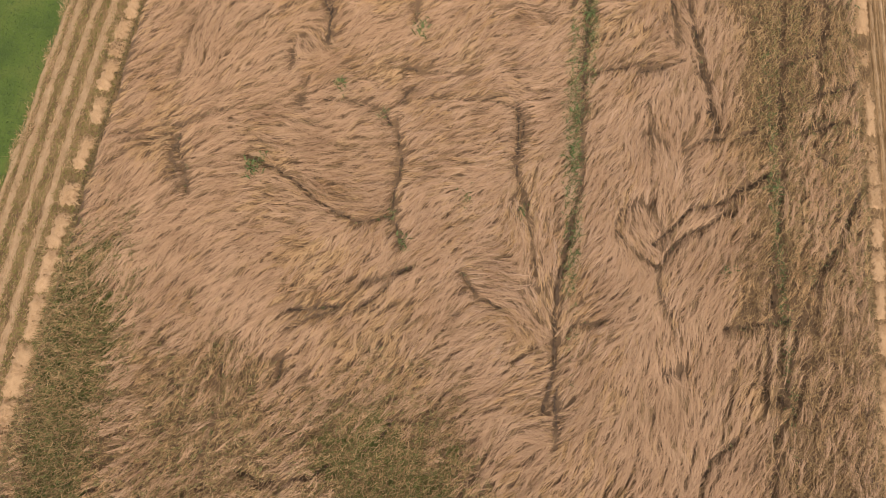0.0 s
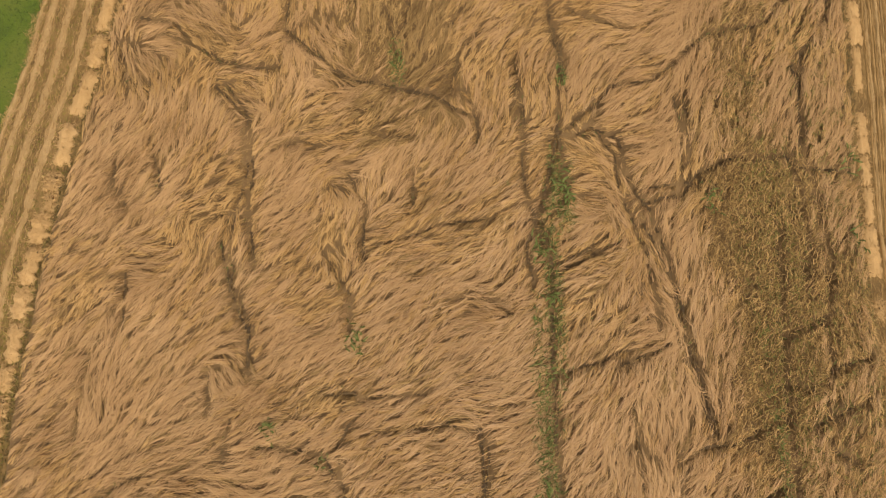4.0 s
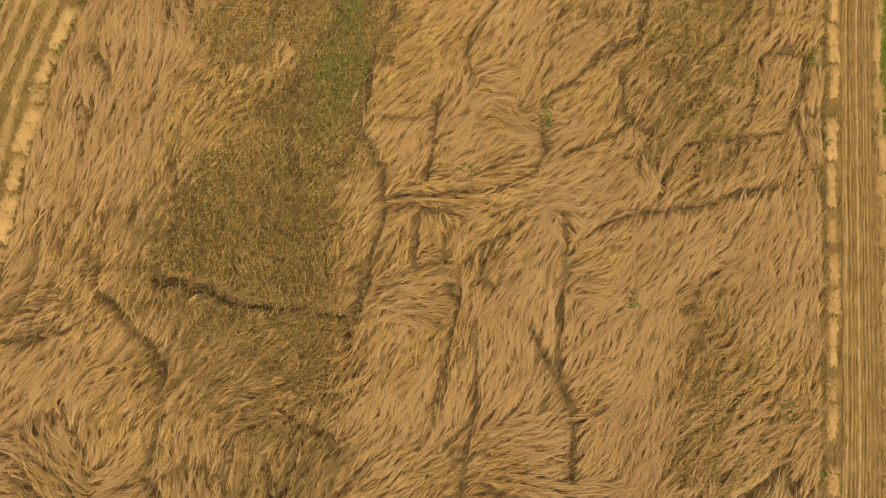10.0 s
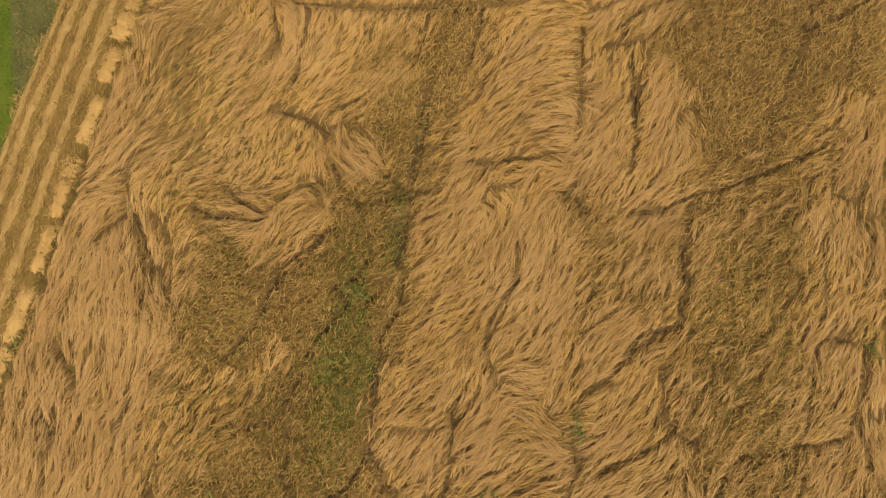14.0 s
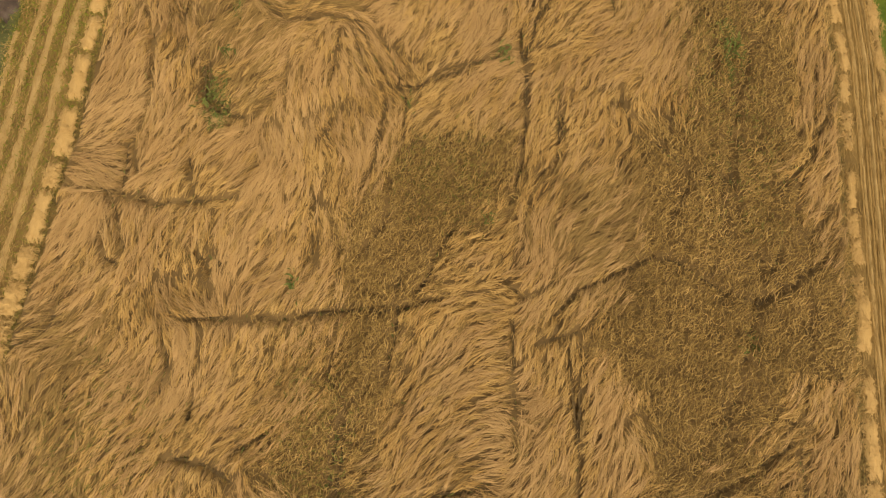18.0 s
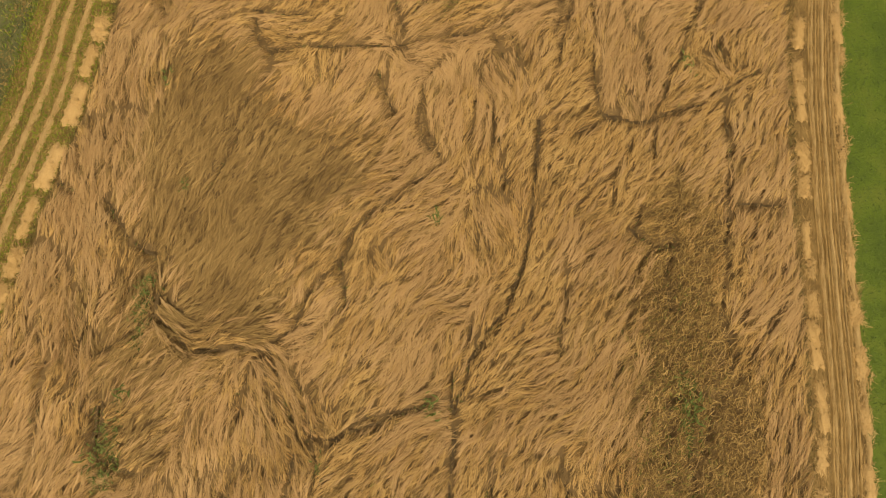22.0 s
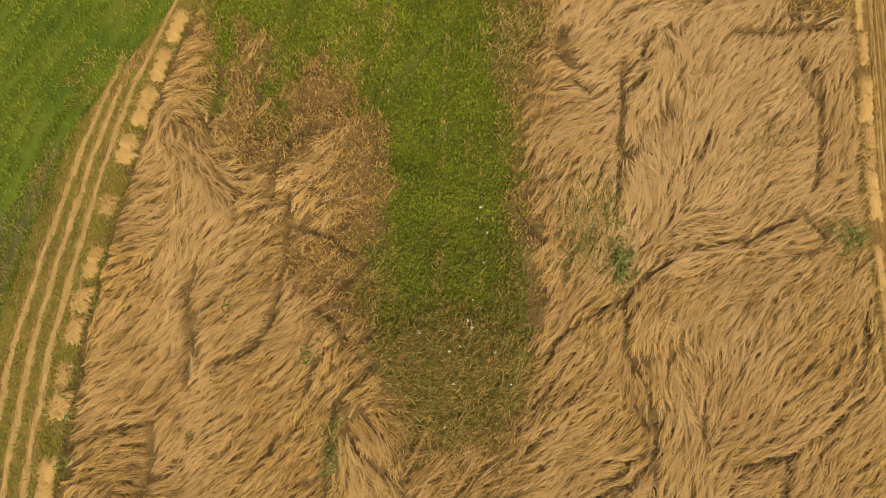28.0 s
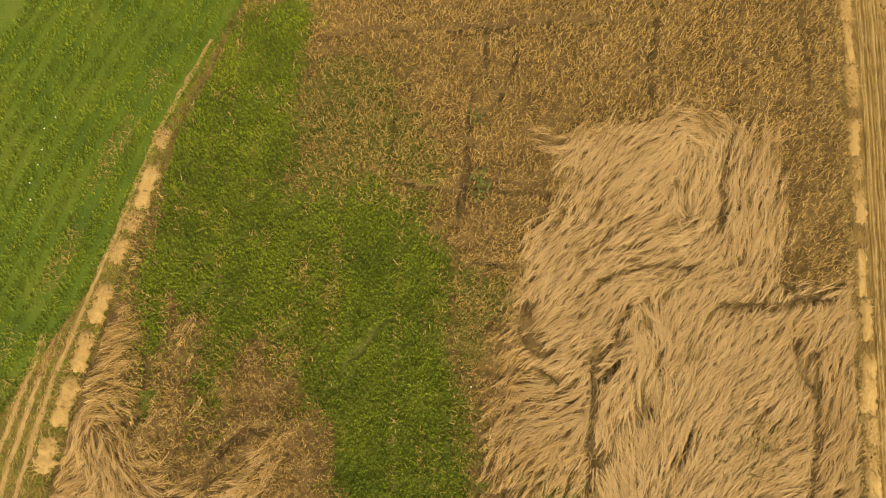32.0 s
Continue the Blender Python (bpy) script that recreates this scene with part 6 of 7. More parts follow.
STEM_AREAS = [
    (1, [(3.0, 9.3), (2.9, 4.7), (5.6, 4.9), (5.1, 9.4)]),
    (1, [(-10.7, 16.9), (-10.3, 14.3), (-8.8, 14.4), (-9.1, 17.0)]),
    (1, [(3.5, 16.2), (3.2, 11.4), (5.3, 11.4), (5.0, 16.3)]),
    (1, [(4.4, 21.1), (5.2, 16.9), (6.0, 16.9), (6.2, 19.8), (4.9, 21.4)]),
    (1, [(-10.5, 17.6), (-10.0, 14.3), (-9.1, 16.1), (-9.3, 18.3)]),
    (1, [(-10.7, 24.4), (-10.3, 21.6), (-8.1, 21.6), (-8.3, 24.5)]),
    (1, [(6.2, 31.6), (5.0, 22.1), (6.4, 22.0), (7.8, 31.5)]),
    (1, [(8.5, 24.5), (7.4, 18.4), (9.0, 18.3), (10.3, 24.3)]),
    (1, [(3.2, 31.8), (3.0, 28.6), (4.9, 28.5), (4.8, 31.7)]),
    (1, [(-6.0, 23.9), (-5.8, 20.0), (-4.4, 20.0), (-4.8, 23.2)]),
    (1, [(-9.4, 37.4), (-8.7, 34.0), (-5.9, 34.4), (-6.3, 37.5)]),
    (1, [(2.6, 31.2), (2.7, 28.9), (4.5, 29.0), (4.5, 31.3)]),
    (1, [(6.5, 32.2), (6.2, 24.8), (7.6, 24.8), (8.0, 32.2)]),
    (1, [(9.5, 32.6), (9.3, 30.3), (11.6, 30.4), (11.9, 32.7)]),
    (1, [(-8.8, 39.7), (-8.2, 36.6), (-6.3, 36.7), (-6.5, 39.8)]),
    (1, [(2.4, 41.6), (2.4, 39.8), (4.0, 38.9), (4.1, 41.7)]),
    (1, [(6.7, 33.8), (6.5, 30.8), (8.1, 30.9), (8.3, 33.9)]),
    (1, [(-7.2, 41.1), (-7.4, 38.9), (-5.6, 38.9), (-6.4, 41.1)]),
    (1, [(4.5, 47.3), (4.2, 42.6), (4.8, 42.6), (5.1, 47.3)]),
    (1, [(6.4, 46.1), (6.2, 42.9), (7.1, 42.9), (7.4, 45.2)]),
    (1, [(-6.4, 50.8), (-6.3, 49.6), (-4.3, 49.6), (-4.4, 50.8)]),
    (1, [(-5.4, 58.8), (-5.1, 55.5), (-3.5, 55.4), (-3.8, 58.8)]),
    (1, [(4.8, 49.5), (4.7, 47.6), (6.0, 47.7), (5.9, 49.4)]),
    (1, [(-6.6, 55.4), (-6.7, 51.9), (-5.2, 50.9), (-4.6, 53.7), (-5.1, 55.3)]),
    (1, [(-4.1, 65.9), (-3.8, 63.0), (-2.3, 64.0), (-2.5, 65.8)]),
    (1, [(-3.7, 62.3), (-3.3, 58.7), (-2.7, 58.7), (-3.1, 62.3)]),
    (1, [(-4.8, 59.4), (-4.2, 55.0), (-3.0, 56.6), (-3.5, 59.3)]),
    (1, [(9.7, 65.7), (9.6, 62.3), (11.2, 62.1), (12.0, 65.7)]),
    (1, [(5.6, 63.9), (5.6, 61.2), (6.8, 61.2), (7.1, 63.9)]),
    (1, [(10.2, 67.3), (9.8, 62.2), (10.9, 62.2), (11.4, 67.3)]),
    (1, [(-4.2, 64.4), (-4.1, 59.4), (-2.5, 59.4), (-2.9, 64.4)]),
    (1, [(2.7, 67.3), (2.7, 64.6), (4.1, 64.6), (3.8, 66.1)]),
    (1, [(5.2, 63.8), (5.2, 61.0), (6.7, 61.0), (6.8, 63.7)]),
    (1, [(11.8, 70.2), (11.5, 66.9), (12.8, 67.3), (13.1, 70.2)]),
    (1, [(-2.0, 75.5), (-1.5, 72.5), (-0.3, 71.6), (-0.2, 73.6), (-1.1, 75.4)]),
    (1, [(10.4, 75.2), (10.0, 72.1), (12.7, 71.9), (13.1, 75.0)]),
    (1, [(10.5, 69.7), (10.0, 66.3), (11.6, 66.2), (12.1, 69.6)]),
    (1, [(-1.4, 71.4), (-1.1, 69.1), (-0.4, 69.9), (-0.5, 71.3)]),
    (1, [(11.4, 77.3), (10.8, 73.2), (13.3, 73.0), (13.8, 77.1)]),
    (1, [(-2.3, 76.2), (-1.8, 74.1), (-0.6, 74.0), (-0.9, 75.6)]),
    (1, [(14.8, 82.0), (14.2, 78.4), (15.5, 78.3), (16.2, 81.8)]),
]
STANDING = np.maximum(STANDING * np.where(GY < 12, 1.0, 0.4) * (GY < 66), area(STANDING_AREAS))
OLIVE = np.maximum(np.where(GY < 12, 0.9, 0.7) * OLIVE * (GY < 66), area(OLIVE_AREAS))
BROWN = np.clip(np.maximum(0.4 * BROWN, 1.25 * area(BROWN_AREAS, 0.5)), 0, 0.96)
streaks = np.interp(GX - 0.1 * GY, np.arange(-26, 22, 0.17), np.random.default_rng(17).uniform(-1, 1, 283)) + 0.7 * soft_noise(0.5, 18)
EDGE = area(GREEN_AREAS, 0.65)
GREEN = np.clip(area(GREEN_AREAS, 0.45) * (1.0 + 0.16 * streaks) + 0.12 * streaks * (EDGE > 0.2), 0, 1)
LEAFY = (GREEN > 0.5) * 1.0
RIPE = np.clip(np.maximum(area(RIPE_AREAS, 0.6), 0.85 * np.clip(1.6 * EDGE, 0, 1)) - 0.92 * GREEN, 0, 1)
STANDING = np.clip(STANDING - 0.75 * GREEN - RIPE, 0, 1)
OLIVE = np.clip(1.2 * OLIVE - 0.6 * GREEN, 0, 1)

# the height of the crop
INSIDE = np.clip(np.minimum(GX - left_edge(GY) + 0.06 * soft_noise(0.3, 5), right_edge(GY) - GX + 0.06 * soft_noise(0.3, 6)) / 0.15, 0, 1)
LUMPS = 0.5 * soft_noise(1.4, 1) + 0.5 * soft_noise(0.6, 2) + 0.35 * soft_noise(0.28, 3)
CANOPY = 0.32 + 0.06 * LUMPS + 0.035 * SHOULDER - 0.33 * VALLEY + 0.13 * STANDING + 0.1 * RIPE
TUFTS = soft_noise(0.17, 7)
CANOPY += 0.075 * TUFTS * np.clip(STANDING + RIPE, 0, 1)
CANOPY = np.maximum(CANOPY * (1 - 0.45 * GREEN) + 0.05 * GREEN * soft_noise(0.13, 8), 0.03) * INSIDE


# ---- helpers for meshes ----
def mesh_of(name, points, faces, material, smooth=False):
    """A mesh from arrays of points and of faces with the same number of corners."""
    points, faces = np.asarray(points, np.float32), np.asarray(faces, np.int32)
    k = faces.shape[1]
    me = bpy.data.meshes.new(name)
    me.vertices.add(len(points))
    me.vertices.foreach_set("co", points.ravel())
    me.loops.add(faces.size)
    me.loops.foreach_set("vertex_index", faces.ravel())
    me.polygons.add(len(faces))
    me.polygons.foreach_set("loop_start", np.arange(0, faces.size, k, dtype=np.int32))
    me.polygons.foreach_set("loop_total", np.full(len(faces), k, np.int32))
    if smooth:
        me.polygons.foreach_set("use_smooth", np.ones(len(faces), bool))
    me.update(calc_edges=True)
    me.materials.append(material)
    return me


def ribbons(x, y, z, bearing, length, width, rise, arch, roll, bend=None, cuts=3):
    """Points and faces of stalks or leaves: flat, tapered strips from a root, along a bearing, arched and rolled."""
    n = len(x)
    f = np.linspace(0, 1, cuts + 1)[None, :]
    bend = np.zeros(n) if bend is None else bend
    way = bearing[:, None] + bend[:, None] * f
    along = length[:, None] * f
    mx, my = x[:, None] + along * np.cos(way), y[:, None] + along * np.sin(way)
    mz = z[:, None] + rise[:, None] * f + arch[:, None] * 4 * f * (1 - f)
    half = 0.5 * width[:, None] * np.interp(f, [0, 0.25, 0.7, 1.0], [0.7, 1.0, 0.9, 0.3] if cuts > 1 else [1.0, 1.0, 0.8, 0.45])
    sx, sy, sz = -np.sin(way) * np.cos(roll)[:, None] * half, np.cos(way) * np.cos(roll)[:, None] * half, np.sin(roll)[:, None] * half
    p = np.empty((n, cuts + 1, 2, 3), np.float32)
    p[:, :, 0] = np.stack([mx - sx, my - sy, mz - sz], -1)
    p[:, :, 1] = np.stack([mx + sx, my + sy, mz + sz], -1)
    base = (np.arange(n) * (cuts + 1) * 2)[:, None]
    k = 2 * np.arange(cuts)[None, :]
    q = np.stack([base + k, base + k + 1, base + k + 3, base + k + 2], -1).reshape(-1, 4)
    return p.reshape(-1, 3), q


def scatter(spacing, jitter, r):
    """Jittered places over the plan."""
    x, y = np.meshgrid(np.arange(X0, X1, spacing), np.arange(Y0, Y1, spacing))
    x, y = x.ravel(), y.ravel()
    return x + r.uniform(-jitter, jitter, len(x)) * spacing, y + r.uniform(-jitter, jitter, len(y)) * spacing


def part(name, me, parent, label=""):
    ob = new(name, me)
    ob.parent = parent
    return tagged(ob, label)


# ---- ground: one sheet to the horizon ----
far = [-2500, -600, -150, -40, 0, 40, 90, 150, 600, 2500]
gp = [(x, y, 0.0) for y in far for x in far]
gq = [(j * 10 + i, j * 10 + i + 1, j * 10 + i + 11, j * 10 + i + 10) for j in range(9) for i in range(9)]
tagged(new("ground", mesh_of("ground", gp, gq, field_m)), "flat farmland ground with green meadow growth", "ground", kind="structure")


def band(name, inner, outer, z, material, step=0.5, ripple=0.0, seed=0):
    """A sheet between two lines along the field."""
    r = np.random.default_rng(seed)
    ys = np.arange(Y0, Y1, step)
    across = np.linspace(0, 1, 6)
    xs = inner(ys)[:, None] * (1 - across) + outer(ys)[:, None] * across
    zs = z + ripple * r.uniform(0, 1, xs.shape)
    p = np.stack([xs, np.repeat(ys[:, None], 6, 1), zs], -1).reshape(-1, 3)
    q = [(j * 6 + i, j * 6 + i + 1, j * 6 + i + 7, j * 6 + i + 6) for j in range(len(ys) - 1) for i in range(5)]
    return mesh_of(name, p, q, material, True)


LEFT_OUT = lambda y: left_edge(y) - np.interp(y, [0, 45, 58, 70, 76, 79, 87], [2.3, 2.35, 2.5, 2.35, 1.95, 0.85, 0.1])
RIGHT_OUT = lambda y: right_edge(y) + np.interp(y, [10, 34, 48], [1.85, 1.75, 1.5])
STRIP_L = tagged(new("stubble_strip_west", band("stubble_strip", LEFT_OUT, lambda y: left_edge(y) + 0.1, 0.012, soil_m, ripple=0.02, seed=3)), "mown strip of pale straw stubble beside the crop", "stubble", kind="structure")
STRIP_R = tagged(new("stubble_strip_east", band("stubble_strip", lambda y: right_edge(y) - 0.1, RIGHT_OUT, 0.012, soil_m, ripple=0.02, seed=4)), "mown strip of golden drilled stubble rows", "stubble", kind="structure")

verge_m = plant_material("rough_verge", [(0.0, (0.08, 0.085, 0.03)), (0.5, (0.125, 0.13, 0.042)), (1.0, (0.19, 0.165, 0.06))], patch=0.8, patch_scale=1.6, grain_scale=18.0, bump=1.0)
VERGE = lambda y: np.interp(y, [44, 50, 60, 70, 76], [0.02, 2.5, 4.5, 2.2, 0.02])
tagged(new("rough_verge", band("rough_verge", lambda y: LEFT_OUT(y) - VERGE(y), lambda y: LEFT_OUT(y) + 0.02, 0.006, verge_m)), "rough grey-green verge beside the mown strip", "verge", kind="structure")

# ---- the mat of laid straw under the stalks ----
keep = INSIDE[::3, ::3] > 0.001
row, col = np.nonzero(keep[:-1, :-1] & keep[1:, :-1] & keep[:-1, 1:] & keep[1:, 1:])
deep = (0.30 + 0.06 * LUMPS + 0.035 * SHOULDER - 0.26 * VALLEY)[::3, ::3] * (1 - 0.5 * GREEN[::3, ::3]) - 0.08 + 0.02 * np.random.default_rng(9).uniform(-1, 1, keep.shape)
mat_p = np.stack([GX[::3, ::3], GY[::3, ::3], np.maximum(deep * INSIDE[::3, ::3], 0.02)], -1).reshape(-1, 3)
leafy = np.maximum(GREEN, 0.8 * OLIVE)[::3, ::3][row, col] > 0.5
# both mats hold the shade under the plants in their colours
for name, pick, material, label in (("straw_mat", ~leafy, shaded_thatch_m, "matted brown straw under a lodged grain crop, darkened for shade"), ("shaded_clover_floor", leafy, clover_shade_m, "dark green leaves under the clover, shade put into their colour")):
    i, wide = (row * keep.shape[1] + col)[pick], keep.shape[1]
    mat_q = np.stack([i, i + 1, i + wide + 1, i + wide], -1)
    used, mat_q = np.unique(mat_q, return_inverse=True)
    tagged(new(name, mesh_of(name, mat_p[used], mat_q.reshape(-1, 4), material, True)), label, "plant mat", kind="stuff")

# dark sheet raised inside the furrows: their shade is put into its colour
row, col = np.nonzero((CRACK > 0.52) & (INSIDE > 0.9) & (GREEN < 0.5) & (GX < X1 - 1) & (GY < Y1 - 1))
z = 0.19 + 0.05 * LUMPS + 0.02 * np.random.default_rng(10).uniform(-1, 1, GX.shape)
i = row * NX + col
shade_q = np.stack([i, i + 1, i + NX + 1, i + NX], -1)
used, shade_q = np.unique(shade_q, return_inverse=True)
shade_p = np.stack([GX.ravel()[used], GY.ravel()[used], z.ravel()[used]], -1)
tagged(new("crack_shade_sheet", mesh_of("crack_shade_sheet", shade_p, shade_q.reshape(-1, 4), crack_shade_m, True)), "dark sheet in the furrows, their shade put into its colour", "soil", kind="stuff")

# ---- lodged stalks, in locks that share a bearing ----
r = np.random.default_rng(21)
EARS = np.clip(0.6 + 0.7 * (soft_noise(1.5, 33) + 0.6 * soft_noise(0.5, 34)) - 0.85 * area(STEM_AREAS, 0.3) - 0.3 * (GY < 18) - 0.4 * np.clip((GY - 68) / 5, 0, 1) * np.clip((GX - 7) / 2, 0, 1), 0.06, 0.94)
lx, ly = scatter(0.145, 0.5, r)
ok = (at_plan(INSIDE, lx, ly) > 0.9) & (r.uniform(size=len(lx)) > at_plan(np.clip(STANDING * 0.95 + 2.2 * RIPE + GREEN + 0.97 * LEAFY + 1.4 * OLIVE * (GY > 66) * (GX < 8.3), 0, 1), lx, ly)) & (at_plan(VALLEY, lx, ly) < 0.6)
lx, ly = lx[ok], ly[ok]
heading = bearing_at(lx, ly) + radians(8) * r.normal(size=len(lx)) + radians(13) * at_plan(soft_noise(0.45, 31), lx, ly)
rough = 0.35 + 0.3 * np.clip(1.4 * at_plan(EARS, lx, ly) - 0.1, 0, 1)
lift = rough * r.uniform(-0.04, 0.11, len(lx))
lock_roll, lock_bend = rough * r.normal(0, 0.5, len(lx)), r.normal(0, 0.22, len(lx))
is_ear = r.uniform(size=len(lx)) < at_plan(EARS, lx, ly)
EACH = 10
n = len(lx) * EACH
kx, ky, kb, kl, ke, kr, kc = (np.repeat(v, EACH) for v in (lx, ly, heading, lift, is_ear, lock_roll, lock_bend))
side, back = np.clip(r.normal(0, 0.042, n), -0.09, 0.09), r.uniform(-0.11, 0.11, n)
sx, sy = kx - np.sin(kb) * side + np.cos(kb) * back, ky + np.cos(kb) * side + np.sin(kb) * back
length = np.where(ke, r.uniform(0.18, 0.36, n), r.uniform(0.32, 0.68, n))
turn = kb - side * 1.8 + r.normal(0, 0.07, n)
stop = np.ones(n)
for f in np.arange(1.0, 0.03, -0.06):
    ex, ey = sx + f * length * np.cos(turn), sy + f * length * np.sin(turn)
    deep = np.maximum(at_plan(VALLEY, ex, ey), at_plan(np.maximum(LEAFY, STANDING * 0.62), ex, ey)) > 0.5
    stop = np.where(deep, f - 0.015, stop)
length = length * np.where(r.uniform(size=n) < 0.02, 1.0, stop)
root = at_plan(CANOPY, sx, sy) - 0.04 + kl - 8.0 * side ** 2
tip = at_plan(CANOPY, sx + length * np.cos(turn), sy + length * np.sin(turn)) + 0.6 * kl + r.uniform(-0.01, 0.04, n) - 8.0 * side ** 2
sound = (length > 0.06) & (at_plan(VALLEY, sx, sy) < 0.5)
# the 0.06 strews dark locks everywhere, as painted shade between lighter ones
brown = np.repeat(r.uniform(size=len(lx)) < 0.06 + at_plan(BROWN, lx, ly), EACH)
pale = (r.uniform(size=n) < at_plan(patches((12.0, 77.5, 4.2, 7.5, 0.85), (-0.5, 73.0, 2.2, 3.5, 0.3), (0.5, 15.0, 5.0, 7.0, 0.2)), sx, sy)) & ~brown
for name, pick, material, label, thin, thick, cuts in (("lodged_stalks", ~(brown | ke | pale), straw_m, "pinkish tan grain stalks laid flat in swirls", 0.008, 0.0155, 2),
                                                       ("bleached_stalks", pale, pale_m, "pale bleached grain stalks laid flat in waves", 0.008, 0.0155, 2),
                                                       ("lodged_ears", ke & ~(brown | pale), gold_m, "golden ears of grain laid flat and overlapping", 0.010, 0.018, 1),
                                                       ("brown_stalks", brown, brown_m, "brown ripe grain stalks in patches, strays painting shade between locks", 0.013, 0.024, 1)):
    g = np.nonzero(pick & sound)[0]
    p, q = ribbons(sx[g], sy[g], root[g], turn[g], length[g], r.uniform(thin, thick, len(g)), tip[g] - root[g], r.uniform(0.01, 0.05, len(g)), kr[g] + r.normal(0, 0.22 if cuts > 1 else 0.4, len(g)), kc[g] + r.normal(0, 0.1, len(g)), cuts)
    tagged(new(name, mesh_of(name, p, q, material, True)), label, "lodged grain", kind="stuff")

# ---- standing ears and green leaves in the patches ----
def short_growth(name, field, spacing, material, label, category, span, width, up, r, low=0.0, along=0.0):
    x, y = scatter(spacing, 0.6, r)
    ok = (at_plan(INSIDE, x, y) > 0.5) & (r.uniform(size=len(x)) < at_plan(field, x, y)) & ((low >= 0.04) | (at_plan(VALLEY, x, y) < 0.3))
    x, y = x[ok], y[ok]
    bearing = bearing_at(x, y) + r.normal(0, along, len(x)) + math.pi * r.integers(0, 2, len(x)) if along else r.uniform(0, 2 * math.pi, len(x))
    ok = (low >= 0.04) | (at_plan(VALLEY, x + span * np.cos(bearing), y + span * np.sin(bearing)) < 0.45)
    x, y, bearing = x[ok], y[ok], bearing[ok]
    k = len(x)
    p, q = ribbons(x, y, at_plan(CANOPY, x, y) - 0.04 + low + r.uniform(-0.03, 0.04, k), bearing, r.uniform(0.6, 1.2, k) * span, r.uniform(0.7, 1.3, k) * width, r.uniform(0.2, 1.0, k) * up, r.uniform(0.01, 0.04, k), r.normal(0, 0.6, k), r.normal(0, 0.5, k), 1)
    tagged(new(name, mesh_of(name, p, q, material, True)), label, category, kind="stuff")


short_growth("standing_grain", np.clip(1.15 * STANDING, 0, 1) * np.clip(1.0 + 0.5 * TUFTS, 0, 1), 0.04, ear_m, "upright brown ears of ripe standing grain", "standing grain", 0.17, 0.018, 0.14, np.random.default_rng(51), along=0.55)
short_growth("ripe_grain", np.clip(2.2 * RIPE, 0, 1) * np.clip(0.8 + 0.5 * TUFTS, 0, 1), 0.04, ripe_m, "golden brown ears of upright ripe grain", "standing grain", 0.10, 0.022, 0.16, np.random.default_rng(55), along=1.0)
short_growth("olive_undergrowth", OLIVE, 0.052, olive_m, "olive green weeds growing up through the grain", "weeds", 0.13, 0.022, 0.09, np.random.default_rng(52), 0.02, along=0.8)
short_growth("clover", GREEN, 0.033, clover_m, "dense bright green clover patch in the grain", "clover", 0.044, 0.036, 0.085, np.random.default_rng(53))
DAMP = patches((1.45, 13.5, 0.24, 4.5, 0.9), (1.95, 18.8, 0.22, 2.6, 0.9), (2.35, 21.3, 0.3, 0.9, 1.0), (7.15, 12.0, 0.14, 5.0, 0.7), (-2.7, 53.4, 0.3, 1.0, 0.8), (-2.3, 56.8, 0.18, 0.9, 0.8), (-2.0, 25.4, 0.25, 0.7, 0.7),
               (2.3, 67.0, 0.2, 0.8, 0.8), (-1.2, 38.0, 0.5, 2.2, 0.6), (-0.2, 41.0, 0.25, 1.4, 0.5), (9.6, 71.6, 0.3, 1.2, 0.9), (8.9, 72.0, 0.7, 1.0, 0.4), (15.5, 71.4, 0.5, 0.6, 0.8), (11.2, 54.2, 0.25, 1.0, 0.7))
short_growth("furrow_weeds", np.clip(DAMP + np.clip(VALLEY - 0.5, 0, 1) * np.clip(0.3 + 0.9 * soft_noise(1.6, 61), 0, 1), 0, 1), 0.05, weed_m, "green weeds sprouting in the furrows", "weeds", 0.12, 0.028, 0.08, np.random.default_rng(54), 0.04)
short_growth("crease_straw", np.clip(1.6 * VALLEY - 0.5, 0, 0.3) * (1 - LEAFY), 0.04, ear_m, "short brown straw lying deep in the creases", "straw", 0.14, 0.011, 0.03, np.random.default_rng(56), 0.17, along=0.5)

# ---- the mown strips on both sides of the crop ----
trodden_m = plant_material("trodden_straw", [(0.0, (0.30, 0.185, 0.06)), (0.5, (0.42, 0.275, 0.10)), (1.0, (0.52, 0.35, 0.14))], patch=0.5, patch_scale=3.0, grain_scale=60.0, bump=0.8)
strip_m = plant_material("strip_weeds", [(0.0, (0.11, 0.11, 0.013)), (0.5, (0.21, 0.20, 0.024)), (1.0, (0.34, 0.275, 0.05))])
foot_shade_m = plant_material("foot_shade", [(0.0, (0.08, 0.06, 0.018)), (0.5, (0.15, 0.11, 0.03)), (1.0, (0.24, 0.185, 0.05))])
row_m = plant_material("row_straw", [(0.0, (0.22, 0.13, 0.037)), (0.5, (0.35, 0.217, 0.07)), (1.0, (0.47, 0.305, 0.108))], patch=0.5, patch_scale=2.0)
ROW_OFFSETS = ([0, 55, 66, 72, 77, 81, 86], [(0.92, 1.44, 1.96), (0.92, 1.48, 1.96), (0.86, 1.36, 1.87), (0.82, 1.26, 1.70), (0.84, 1.18, 1.5), (0.66, 1.0, 1.3), (0.45, 0.6, 0.65)])


